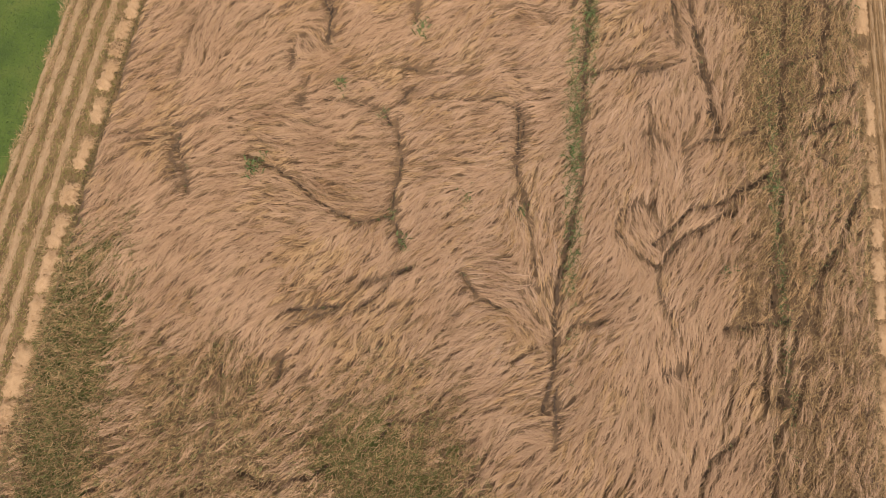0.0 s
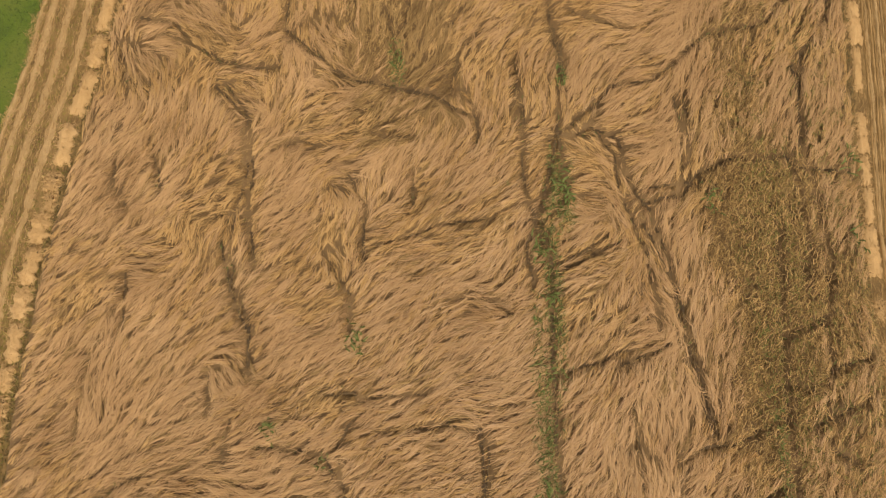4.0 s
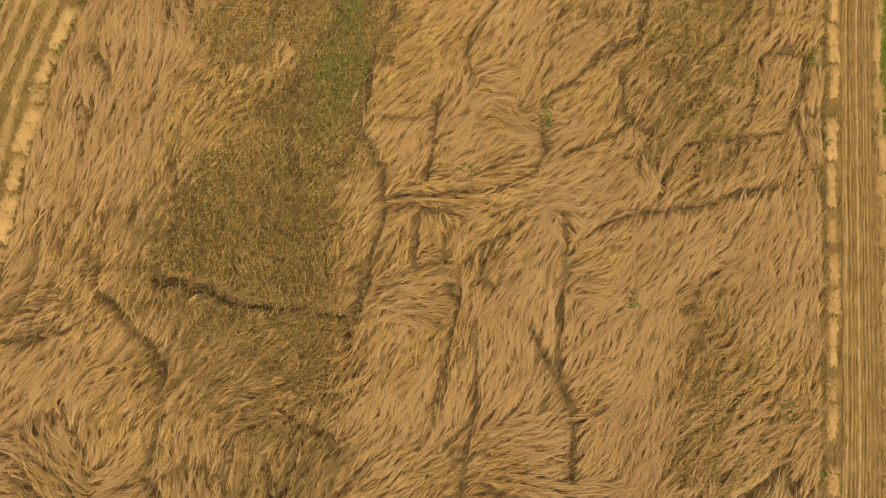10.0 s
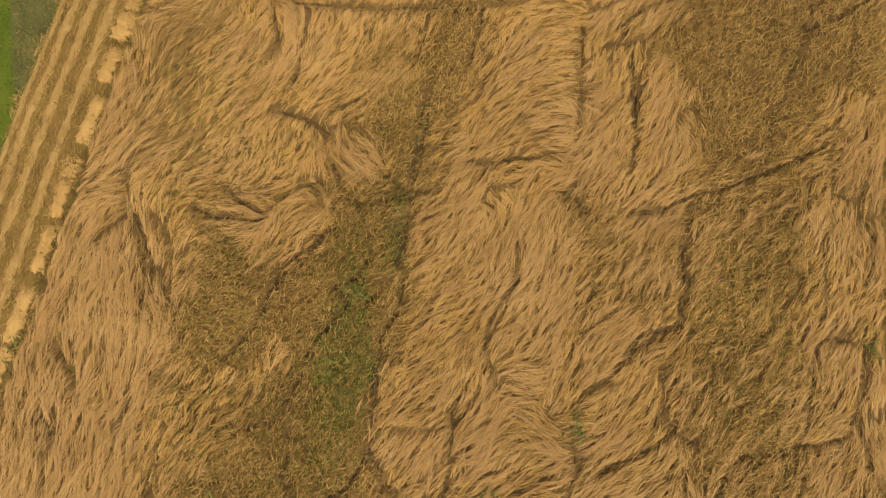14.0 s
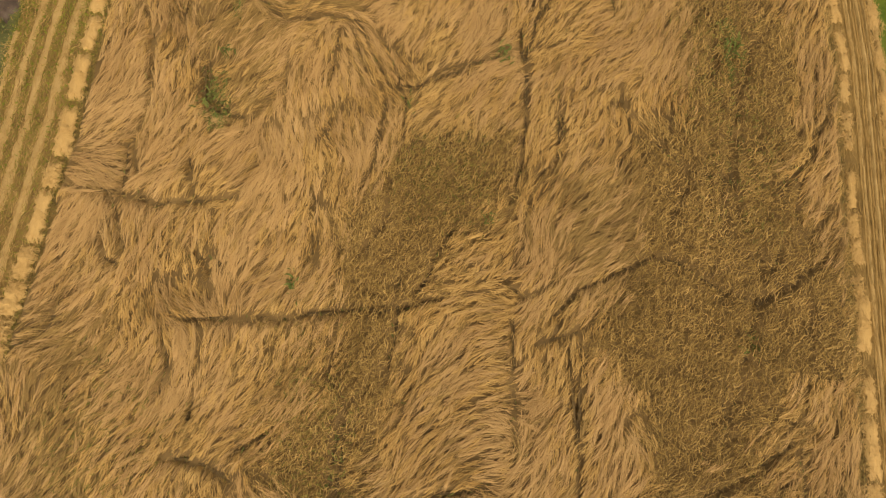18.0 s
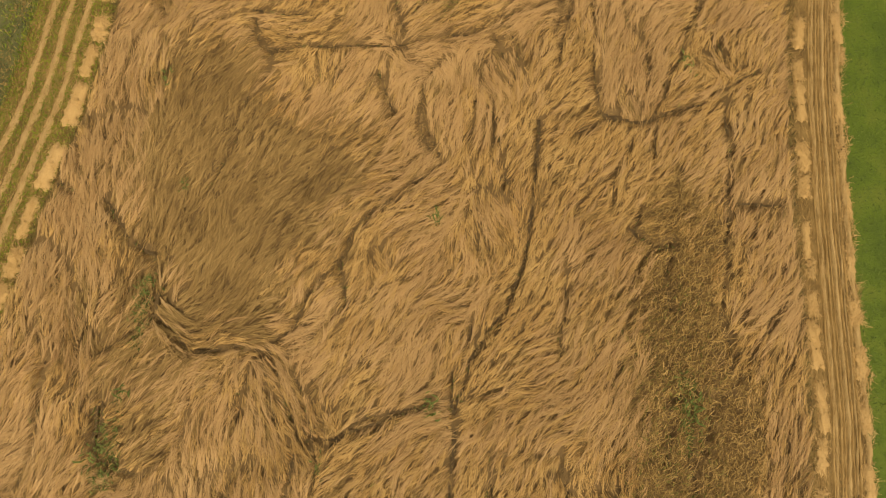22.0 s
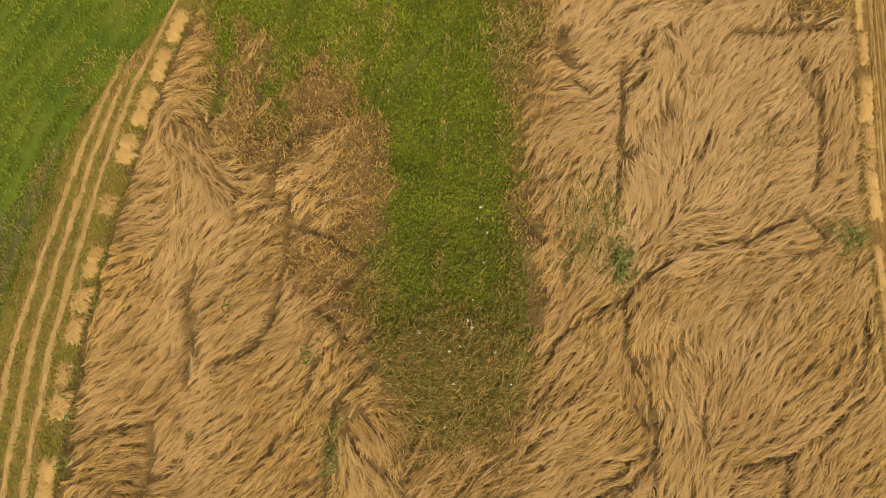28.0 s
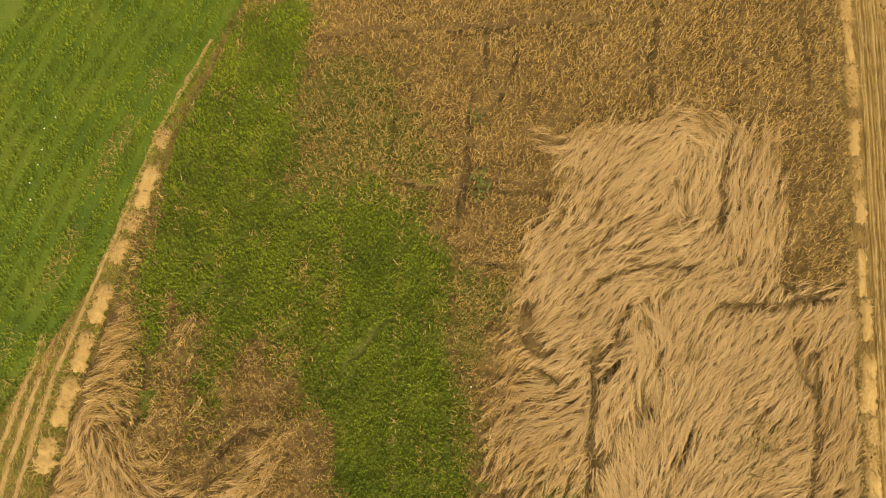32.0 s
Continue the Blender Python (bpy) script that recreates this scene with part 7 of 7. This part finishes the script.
def row_ridge(name, line, width, height, y0, y1, material, parent, seed, label="", wild=1.0):
    """A low, ragged ridge of straw along a line x = line(y)."""
    r = np.random.default_rng(seed)
    ys = np.arange(y0, y1, 0.22)
    across = np.array([-0.5, -0.3, 0.0, 0.3, 0.5])
    tall = np.array([0.0, 0.7, 1.0, 0.7, 0.0])
    wide = width * (0.9 + 0.3 * wild * r.uniform(-1, 1, len(ys)))
    wander = np.convolve(r.normal(0, 0.02 * wild, len(ys)), np.ones(3) / 2, "same")
    xs = (line(ys) + wander)[:, None] + wide[:, None] * across + r.normal(0, 0.012 * wild, (len(ys), 5))
    zs = 0.02 + height * tall * r.uniform(0.6, 1.3, (len(ys), 5))
    p = np.stack([xs, np.repeat(ys[:, None], 5, 1) + r.normal(0, 0.03, (len(ys), 5)), zs], -1).reshape(-1, 3)
    q = [(j * 5 + i, j * 5 + i + 1, j * 5 + i + 6, j * 5 + i + 5) for j in range(len(ys) - 1) for i in range(4)]
    return part(name, mesh_of(name, p, q, material, True), parent, label)


def west_row(k):
    return lambda y: left_edge(y) - np.interp(y, ROW_OFFSETS[0], [o[k] for o in ROW_OFFSETS[1]])


for k, (y0, y1) in enumerate(((Y0, 86.0), (Y0, 77.2), (Y0, 78.0))):
    row_ridge("stubble_row", west_row(k), np.interp(np.arange(y0, y1, 0.22), [60, 72], [0.27, 0.16]), 0.025, y0, y1, trodden_m, STRIP_L, 100 + k, "pale trodden straw row")
for k, (off, wide) in enumerate(((0.60, 0.06), (0.69, 0.09), (0.80, 0.07), (0.89, 0.05), (0.99, 0.11), (1.09, 0.05), (1.16, 0.05), (1.25, 0.08))):
    row_ridge("stubble_row", lambda y, o=off: right_edge(y) + o, wide, 0.05 - 0.02 * (k % 2), Y0, Y1, (row_m, trodden_m, row_m, row_m, trodden_m)[k % 5], STRIP_R, 120 + k, wild=0.4)
for k, off in enumerate((1.36, 1.49)):
    row_ridge("stubble_row", lambda y, o=off: right_edge(y) + o, 0.07, 0.02, Y0, 42.0 - 6 * k, row_m, STRIP_R, 128 + 40 * k, wild=0.4)
row_ridge("straw_fringe", lambda y: RIGHT_OUT(y) - 0.08, 0.14, 0.05, Y0, Y1, trodden_m, STRIP_R, 130, "golden straw fringe beside the meadow")
row_ridge("straw_fringe", lambda y: LEFT_OUT(y) + 0.06, 0.16, 0.05, Y0, 56.0, trodden_m, STRIP_L, 131, "golden straw fringe beside the meadow")


def strewn(name, spacing, inside, along, material, label, category, span, width, up, seed, spread=0.25, grass=False):
    """Loose short pieces over part of the plan beside the crop."""
    r = np.random.default_rng(seed)
    x, y = np.meshgrid(np.arange(X0 - 3, X1 + 2, spacing), np.arange(Y0, Y1, spacing))
    x, y = x.ravel() + r.uniform(-0.6, 0.6, x.size) * spacing, y.ravel() + r.uniform(-0.6, 0.6, y.size) * spacing
    ok = r.uniform(size=len(x)) < inside(x, y)
    x, y = x[ok], y[ok]
    k = len(x)
    bearing = r.uniform(0, 2 * math.pi, k) if grass else radians(along) + r.normal(0, spread, k)
    p, q = ribbons(x, y, 0.02 + r.uniform(0, 0.04, k), bearing, span * r.uniform(0.6, 1.3, k), width * r.uniform(0.7, 1.3, k), up * r.uniform(0.2, 1.0, k), r.uniform(0.005, 0.03, k), r.normal(0, 0.6, k), r.normal(0, 0.4, k), 1)
    tagged(new(name, mesh_of(name, p, q, material, True)), label, category, kind="stuff")


def in_west_strip(x, y):
    near = np.min([np.abs(x - west_row(k)(y)) for k in range(3)], 0)
    return ((x > LEFT_OUT(y)) & (x < left_edge(y) - 0.08)) * np.where(near < 0.1, 0.4, 0.85) * np.interp(y, [16, 24, 50, 62], [0.6, 1.0, 1.0, 0.4])


def in_east_strip(x, y):
    return ((x < RIGHT_OUT(y) + 0.1 * np.sin(3 * y)) & (x > right_edge(y) + 0.08)) * 0.45


def between_rows(x, y):
    near = np.min([np.abs(x - west_row(k)(y)) for k in range(3)], 0)
    return ((x > LEFT_OUT(y) - 0.1) & (x < left_edge(y) - 0.05) & (near > 0.07)) * np.clip((near - 0.05) / 0.1, 0, 1) * np.interp(y, [0, 18, 22, 44, 50, 58, 92], [0.95, 0.9, 0.35, 0.3, 0.6, 0.8, 0.95])


strewn("loose_stubble", 0.06, in_west_strip, 82, row_m, "short loose straw scattered on the mown strip", "straw", 0.15, 0.016, 0.03, 140)
strewn("loose_stubble", 0.06, in_east_strip, 86, row_m, "short golden straw along the drilled rows", "straw", 0.22, 0.016, 0.025, 141, 0.10)
def in_edge_gap(x, y):
    west, east = left_edge(y) - x, x - right_edge(y)
    return (((west > -0.1) & (west < 0.15)) | ((east > -0.1) & (east < 0.14))) * (0.8 + 0.2 * np.sin(1.3 * y) * np.sin(0.37 * y))


def in_fringe(x, y):
    return ((np.abs(x - RIGHT_OUT(y) + 0.06 + 0.07 * np.sin(5 * y)) < 0.14) | ((np.abs(x - LEFT_OUT(y) - 0.04 + 0.07 * np.sin(4 * y)) < 0.15) & (y < 57))) * (0.5 + 0.45 * np.sin(2.9 * y + np.sin(1.1 * y)))


def on_rows(x, y):
    near = np.min([np.abs(x - west_row(k)(y)) for k in range(3)], 0)
    return (near < np.where(y < 60, 0.2, 0.13)) * (y < 78) * 0.6


# dark pieces strewn along the crop edge to paint the gap's shade
strewn("edge_shade", 0.045, in_edge_gap, 88, foot_shade_m, "dark weeds and litter painting shade along the foot of the crop", "weeds", 0.12, 0.02, 0.06, 143, grass=True)
strewn("fringe_straw", 0.045, in_fringe, 70, stubble_m, "golden straw ends hanging over the meadow edge", "straw", 0.16, 0.014, 0.05, 144, 0.9)
strewn("row_straw", 0.05, on_rows, 82, stubble_m, "fine pale straw lying along the trodden rows", "straw", 0.14, 0.012, 0.02, 145, 0.35)
strewn("strip_weeds", 0.046, between_rows, 0, strip_m, "green weeds between the pale straw rows", "weeds", 0.07, 0.017, 0.04, 142, grass=True)

strewn("strip_clover", 0.05, lambda x, y: between_rows(x, y) * np.clip((y - 50) / 12, 0, 1), 0, clover_m, "low green clover between the straw rows", "clover", 0.07, 0.022, 0.04, 147, grass=True)


def in_meadow(x, y):
    west = (x < LEFT_OUT(y) + 0.05) & (x > LEFT_OUT(y) - 5.5) & (x < LEFT_OUT(y) + 0.05 - VERGE(y)) & (y < 66)
    east = (x > RIGHT_OUT(y) + 0.02 * np.sin(9 * y)) & (x < RIGHT_OUT(y) + 3.0)
    return (west | east) * 0.9


def in_rows_of_clover(x, y):
    off = LEFT_OUT(y) - x
    lines = np.cos(2 * math.pi * off / 0.62)
    return ((off > -0.05) & (off < 6.5)) * np.clip((y - 63) / 6, 0, 1) * np.where(lines < -0.4, 0.12, 0.97) * np.where(np.abs(off - 1.05) < 0.2, np.where(y < 85, 0.25, 1), 1)


def in_rough_line(x, y):
    off = LEFT_OUT(y) - x
    return (np.abs(off - np.where(y > 77, 1.05, 0.35)) < 0.28) * (y > 58) * (y < 85) * (0.35 + 0.35 * np.sin(2.3 * y))


strewn("verge_weeds", 0.07, lambda x, y: ((x < LEFT_OUT(y) + 0.05) & (x > LEFT_OUT(y) - VERGE(y))) * 0.85, 0, verge_weed_m, "dull grey-green weeds on the rough verge", "weeds", 0.09, 0.022, 0.07, 153, grass=True)
strewn("verge_straw", 0.13, lambda x, y: ((x < LEFT_OUT(y) + 0.05) & (x > LEFT_OUT(y) - VERGE(y))) * 0.8, 0, ear_m, "dry brown stalks among the verge weeds", "weeds", 0.12, 0.014, 0.07, 154, grass=True)
strewn("meadow_grass", 0.085, in_meadow, 0, grass_m, "dense low green meadow grass beside the strip", "meadow", 0.08, 0.02, 0.035, 150, grass=True)
strewn("clover_rows", 0.042, in_rows_of_clover, 0, clover_m, "bright green clover in faint rows", "clover", 0.05, 0.034, 0.08, 151, grass=True)
strewn("dry_weeds", 0.05, in_rough_line, 60, ear_m, "dry brown weeds in a line through the green", "weeds", 0.10, 0.018, 0.08, 152, grass=True)


# ---- straw clumps left along both cut edges ----
def clump_mesh(seed, long, wide, tall):
    r = np.random.default_rng(seed)
    a, b = 19, 11
    p = []
    rim = 1 + 0.16 * np.sin(np.arange(a) * r.uniform(0.8, 1.6) + seed) + 0.10 * r.normal(size=a)
    for j in range(b):
        for i in range(a):
            u, w = -1 + 2 * i / (a - 1), -1 + 2 * j / (b - 1)
            h = max(0.0, (1 - abs(u) ** 3.5) * (1 - abs(w) ** 2.6))
            p.append((w * wide * rim[i] + 0.02 * r.normal(), u * long * (1 + 0.06 * math.sin(5 * w + seed)) + 0.02 * r.normal(), tall * h ** 0.6 * r.uniform(0.75, 1.15)))
    q = [(j * a + i, j * a + i + 1, (j + 1) * a + i + 1, (j + 1) * a + i) for j in range(b - 1) for i in range(a - 1)]
    return mesh_of("straw_clump", p, [f[::-1] for f in q], stubble_m)


def clump_straws(seed, long, wide, tall):
    r = np.random.default_rng(seed)
    k = 150
    x, y = r.uniform(-1.1, 1.05, k) * wide, r.uniform(-1.0, 1.0, k) * long
    p, q = ribbons(x, y, tall * np.clip(0.45 + 0.75 * (1 - np.abs(x / wide)), 0.15, 1.05) + r.uniform(-0.02, 0.03, k), r.uniform(0, 2 * math.pi, k), r.uniform(0.1, 0.22, k), r.uniform(0.008, 0.016, k), r.uniform(-0.05, 0.02, k), r.uniform(0, 0.04, k), r.normal(0, 0.5, k), r.normal(0, 0.4, k), 2)
    return mesh_of("loose_straw", p, q, stubble_m, True)


CLUMPS = []
for v in range(6):
    dims = (0.26 + 0.09 * v, 0.20 + 0.02 * (v % 3), 0.09 + 0.02 * (v % 2))
    CLUMPS.append((clump_mesh(200 + v, *dims), clump_straws(220 + v, *dims), dims[0]))


def straw_clump(x, y, v, turn, size, label, group):
    body, straws, _ = CLUMPS[v]
    ob = tagged(new("straw_clump", body), label, "straw clump", group)
    ob.matrix_basis = pose(x, y, 0.02, 0, 0, turn) @ Matrix.Diagonal((size, 1, size, 1))
    part("loose_straw", straws, ob)


r = random.Random(12)
y = 0.0
while y < 83.0:
    v = r.randrange(6)
    long = CLUMPS[v][2]
    gap = r.choice((0.02, 0.05, 0.08, 0.12, 0.3, 0.55)) * (1.5 if y > 48 else 0.7)
    yc = y + long
    slope = math.degrees(math.atan2(float(left_edge(yc + 0.5) - left_edge(yc - 0.5)), 1.0))
    straw_clump(float(left_edge(yc)) - 0.34 + r.uniform(-0.05, 0.05), yc, v, -slope + r.uniform(-6, 6), r.uniform(0.8, 1.15), "pale tan clump of cut straw on the field margin", "straw clumps along the west edge")
    y += 2 * long + gap
y = 0.0
while y < 86:
    v = r.randrange(6)
    long = CLUMPS[v][2]
    gap = r.choice((0.0, 0.02, 0.05, 0.1, 0.3, 0.6))
    yc = y + long
    slope = math.degrees(math.atan2(float(right_edge(yc + 0.5) - right_edge(yc - 0.5)), 1.0))
    straw_clump(float(right_edge(yc)) + 0.33 + r.uniform(-0.05, 0.05), yc, v, -slope + r.uniform(-4, 4), r.uniform(0.5, 0.8), "golden clump of cut straw beside the standing edge", "straw clumps along the east edge")
    y += 2 * long + gap


y = 0.5
while y < 88:
    v = r.randrange(4)
    straw_clump(float(RIGHT_OUT(y)) - 0.06 + r.uniform(-0.06, 0.06), y, v, r.uniform(-10, 2), r.uniform(0.45, 0.75), "ragged golden straw tuft at the meadow edge", "straw tufts along the meadow edge")
    y += 2 * CLUMPS[v][2] + r.uniform(0.1, 0.9)


# ---- single weeds, flowers and bushes ----
def blade_mesh(seed, long, wide, up):
    r = np.random.default_rng(seed)
    one = np.ones(1)
    p, q = ribbons(0 * one, 0 * one, 0 * one, 0 * one, long * one, wide * one, up * one, 0.05 * one, 0.2 * one, r.normal(0, 0.4, 1), 4)
    return mesh_of("leaf", p, q, weed_m, True)


BLADES = [blade_mesh(300 + v, 0.12 + 0.025 * v, 0.035 + 0.01 * (v % 3), 0.05 + 0.04 * (v % 4)) for v in range(6)]
canopy_at = lambda x, y: float(at_plan(CANOPY, np.array([x]), np.array([y]))[0])


def weed_tuft(x, y, size, leaves, label):
    ob = tagged(new("weed_tuft"), label, "weed", "green weed tufts in the crop")
    ob.empty_display_size = 0.1
    ob.matrix_basis = pose(x, y, max(canopy_at(x, y) - 0.02, 0.02))
    for k in range(leaves):
        leaf = part("leaf", r.choice(BLADES), ob)
        a = r.uniform(0, 360)
        leaf.matrix_basis = pose(r.gauss(0, 0.10) * size, r.gauss(0, 0.15) * size, 0.05, r.uniform(-15, 15), r.uniform(-30, 5), a) @ Matrix.Scale(0.68 * size * r.uniform(0.7, 1.2), 4)


BIG = "dense green weed tuft in a hollow of the crop"
SMALL = "small grey-green weed tuft among laid stalks"
for x, y, size in ((-3.2, 17.6, 1.2), (-5.4, 15.6, 1.0), (-7.6, 12.7, 1.3), (-3.6, 11.6, 1.2), (-3.2, 10.9, 1.0), (2.4, 21.3, 1.5), (1.6, 19.8, 1.4), (6.3, 21.0, 1.3), (2.6, 24.7, 1.2), (4.35, 36.3, 1.2), (11.7, 38.5, 1.2),
                   (-1.0, 39.4, 1.2), (-1.8, 37.6, 1.4), (5.0, 54.4, 1.1), (-3.0, 53.9, 1.2), (-2.6, 53.0, 1.0), (11.4, 54.3, 1.4), (9.65, 71.3, 1.6), (9.7, 70.9, 1.3), (15.6, 71.4, 1.2), (10.5, 46.3, 1.2), (8.0, 80.9, 1.5), (8.2, 82.7, 1.1)):
    weed_tuft(x, y, size, 30, BIG)
for x, y, size in ((-1.6, 12.3, 1.0), (0.1, 12.0, 0.9), (5.7, 10.7, 0.9), (-7.4, 13.0, 0.9), (-4.1, 14.7, 0.8), (1.8, 18.6, 1.2), (1.6, 16.5, 1.2), (1.4, 13.9, 1.3), (1.5, 15.2, 1.1), (7.1, 13.1, 1.2), (1.4, 17.9, 1.0), (-2.0, 25.3, 0.9), (2.2, 22.5, 1.0),
                   (6.6, 31.5, 1.0), (10.3, 28.9, 1.2), (2.3, 34.7, 1.0), (-4.0, 34.2, 1.2), (2.0, 31.7, 0.8), (-0.7, 48.2, 1.2), (4.3, 49.7, 0.8), (-1.5, 60.2, 0.9), (5.2, 59.1, 1.0), (-2.0, 57.5, 1.0), (-2.5, 54.7, 1.1), (-3.1, 53.2, 1.2), (2.4, 53.0, 0.8)):
    weed_tuft(x, y, size, 18, SMALL)
for x, y, size in ((1.9, 69.4, 1.1), (-0.1, 70.6, 1.0), (-2.3, 63.3, 0.9), (-1.0, 67.6, 0.8), (2.3, 66.9, 1.2), (12.1, 63.5, 1.1), (-3.7, 69.2, 1.2), (-3.7, 68.3, 1.3), (-3.8, 67.2, 1.0), (-3.5, 71.0, 1.2), (-3.3, 72.0, 1.0), (10.0, 19.8, 1.3), (10.2, 22.0, 1.4), (11.2, 27.5, 1.2), (12.0, 36.0, 1.0), (-9.4, 37.8, 1.2)):
    weed_tuft(x, y, size, 18, SMALL)


def umbel_mesh(seed, wide):
    q = np.random.default_rng(seed)
    k = 46
    a, d = q.uniform(0, 2 * math.pi, k), wide * np.sqrt(q.uniform(0, 1, k))
    pts, faces = [], []
    for i in range(k):
        x, y, z, s = d[i] * math.cos(a[i]), d[i] * math.sin(a[i]), 0.03 - 0.3 * d[i] ** 2 / wide + q.uniform(0, 0.015), q.uniform(0.005, 0.010)
        b = len(pts)
        pts += [(x - s, y, z), (x, y - s, z), (x + s, y, z), (x, y + s, z), (x, y, z + 0.012)]
        faces += [(b, b + 1, b + 4), (b + 1, b + 2, b + 4), (b + 2, b + 3, b + 4), (b + 3, b, b + 4)]
    return mesh_of("umbel", pts, faces, petal_m)


def stem_mesh(tall):
    pts = [(0.006 * math.cos(k * math.pi / 3) * (1 - 0.3 * j), 0.006 * math.sin(k * math.pi / 3) * (1 - 0.3 * j), j * tall) for j in (0, 1) for k in range(6)]
    return mesh_of("stem", pts, [(k, (k + 1) % 6, 6 + (k + 1) % 6, 6 + k) for k in range(6)], weed_m, True)


UMBELS, STEM = [umbel_mesh(400 + v, 0.028 + 0.014 * v) for v in range(4)], stem_mesh(0.3)


def white_flower(x, y, v):
    ob = tagged(new("wild_flower"), "white wild flower umbel on a thin green stem", "flower", "white wild flowers")
    ob.empty_display_size = 0.1
    ob.matrix_basis = pose(x, y, max(canopy_at(x, y) - 0.1, 0.0), r.uniform(-8, 8), r.uniform(-8, 8), r.uniform(0, 360))
    part("stem", STEM, ob)
    part("umbel", UMBELS[v], ob).matrix_basis = pose(0, 0, 0.3) @ Matrix.Scale(0.75, 4)


for x, y, v in ((4.55, 69.7, 3), (5.7, 69.9, 1), (5.8, 69.75, 2), (5.2, 69.2, 1), (6.3, 72.8, 2), (5.3, 68.4, 1), (6.3, 69.1, 2), (6.2, 71.3, 0), (5.0, 67.5, 0), (6.6, 68.3, 0), (6.35, 72.1, 1), (5.9, 70.4, 0), (7.4, 75.9, 0), (6.2, 72.5, 0), (5.5, 69.3, 0)):
    white_flower(x, y, v)
for k in range(0, 11, 2):
    white_flower(-2.75 - 0.09 * k + r.uniform(-0.3, 0.3), 83.8 - 0.24 * k + r.uniform(-0.1, 0.1), 0)


def leaf_ball(seed, wide, tall, k):
    q = np.random.default_rng(seed)
    a, h = q.uniform(0, 2 * math.pi, k), q.uniform(0, 1, k)
    d = wide * np.sqrt(1 - 0.8 * h ** 2) * q.uniform(0.4, 1.1, k) * (1 + 0.3 * np.sin(3 * a + seed))
    p, f = ribbons(d * np.cos(a), d * np.sin(a), 0.08 + tall * h, q.uniform(0, 2 * math.pi, k), q.uniform(0.07, 0.16, k), q.uniform(0.05, 0.09, k), q.uniform(-0.03, 0.05, k), q.uniform(0, 0.03, k), q.normal(0, 0.6, k), q.normal(0, 0.4, k), 2)
    return mesh_of("crown", p, f, olive_m if seed % 2 else clover_m, True)


def bush(x, y, wide, tall, seed):
    ob = tagged(new("bramble_bush"), "low olive green bramble bush on the field margin", "bush", "bushes on the margin")
    ob.matrix_basis = pose(x, y, 0.0)
    for k in range(4):
        part("stem", STEM, ob).matrix_basis = pose(0.08 * k - 0.12, 0.05 * (k % 2), 0.0, 12 * k - 18, 10, 0) @ Matrix.Diagonal((2, 2, 1.2 * tall, 1))
    part("crown", leaf_ball(seed, wide, tall, 420), ob)


for k, (x, y, wide, tall) in enumerate(((-9.2, 57.6, 0.7, 0.5), (-9.6, 56.4, 0.6, 0.45), (-8.6, 58.8, 0.6, 0.5), (-9.0, 60.0, 0.7, 0.5), (-8.3, 61.2, 0.5, 0.3))):
    bush(x, y, wide, tall, 500 + k)
mound = tagged(new("earth_mound", clump_mesh(600, 0.9, 0.35, 0.12)), "dark bare earth bank among bushes", "earth mound")
mound.data.materials[0] = plant_material("dark_earth", [(0.0, (0.05, 0.035, 0.025)), (0.5, (0.10, 0.07, 0.05)), (1.0, (0.17, 0.13, 0.10))], patch=0.7, patch_scale=3.0, bump=0.9)
mound.matrix_basis = pose(-8.75, 57.1, 0.01, 0, 0, -24)
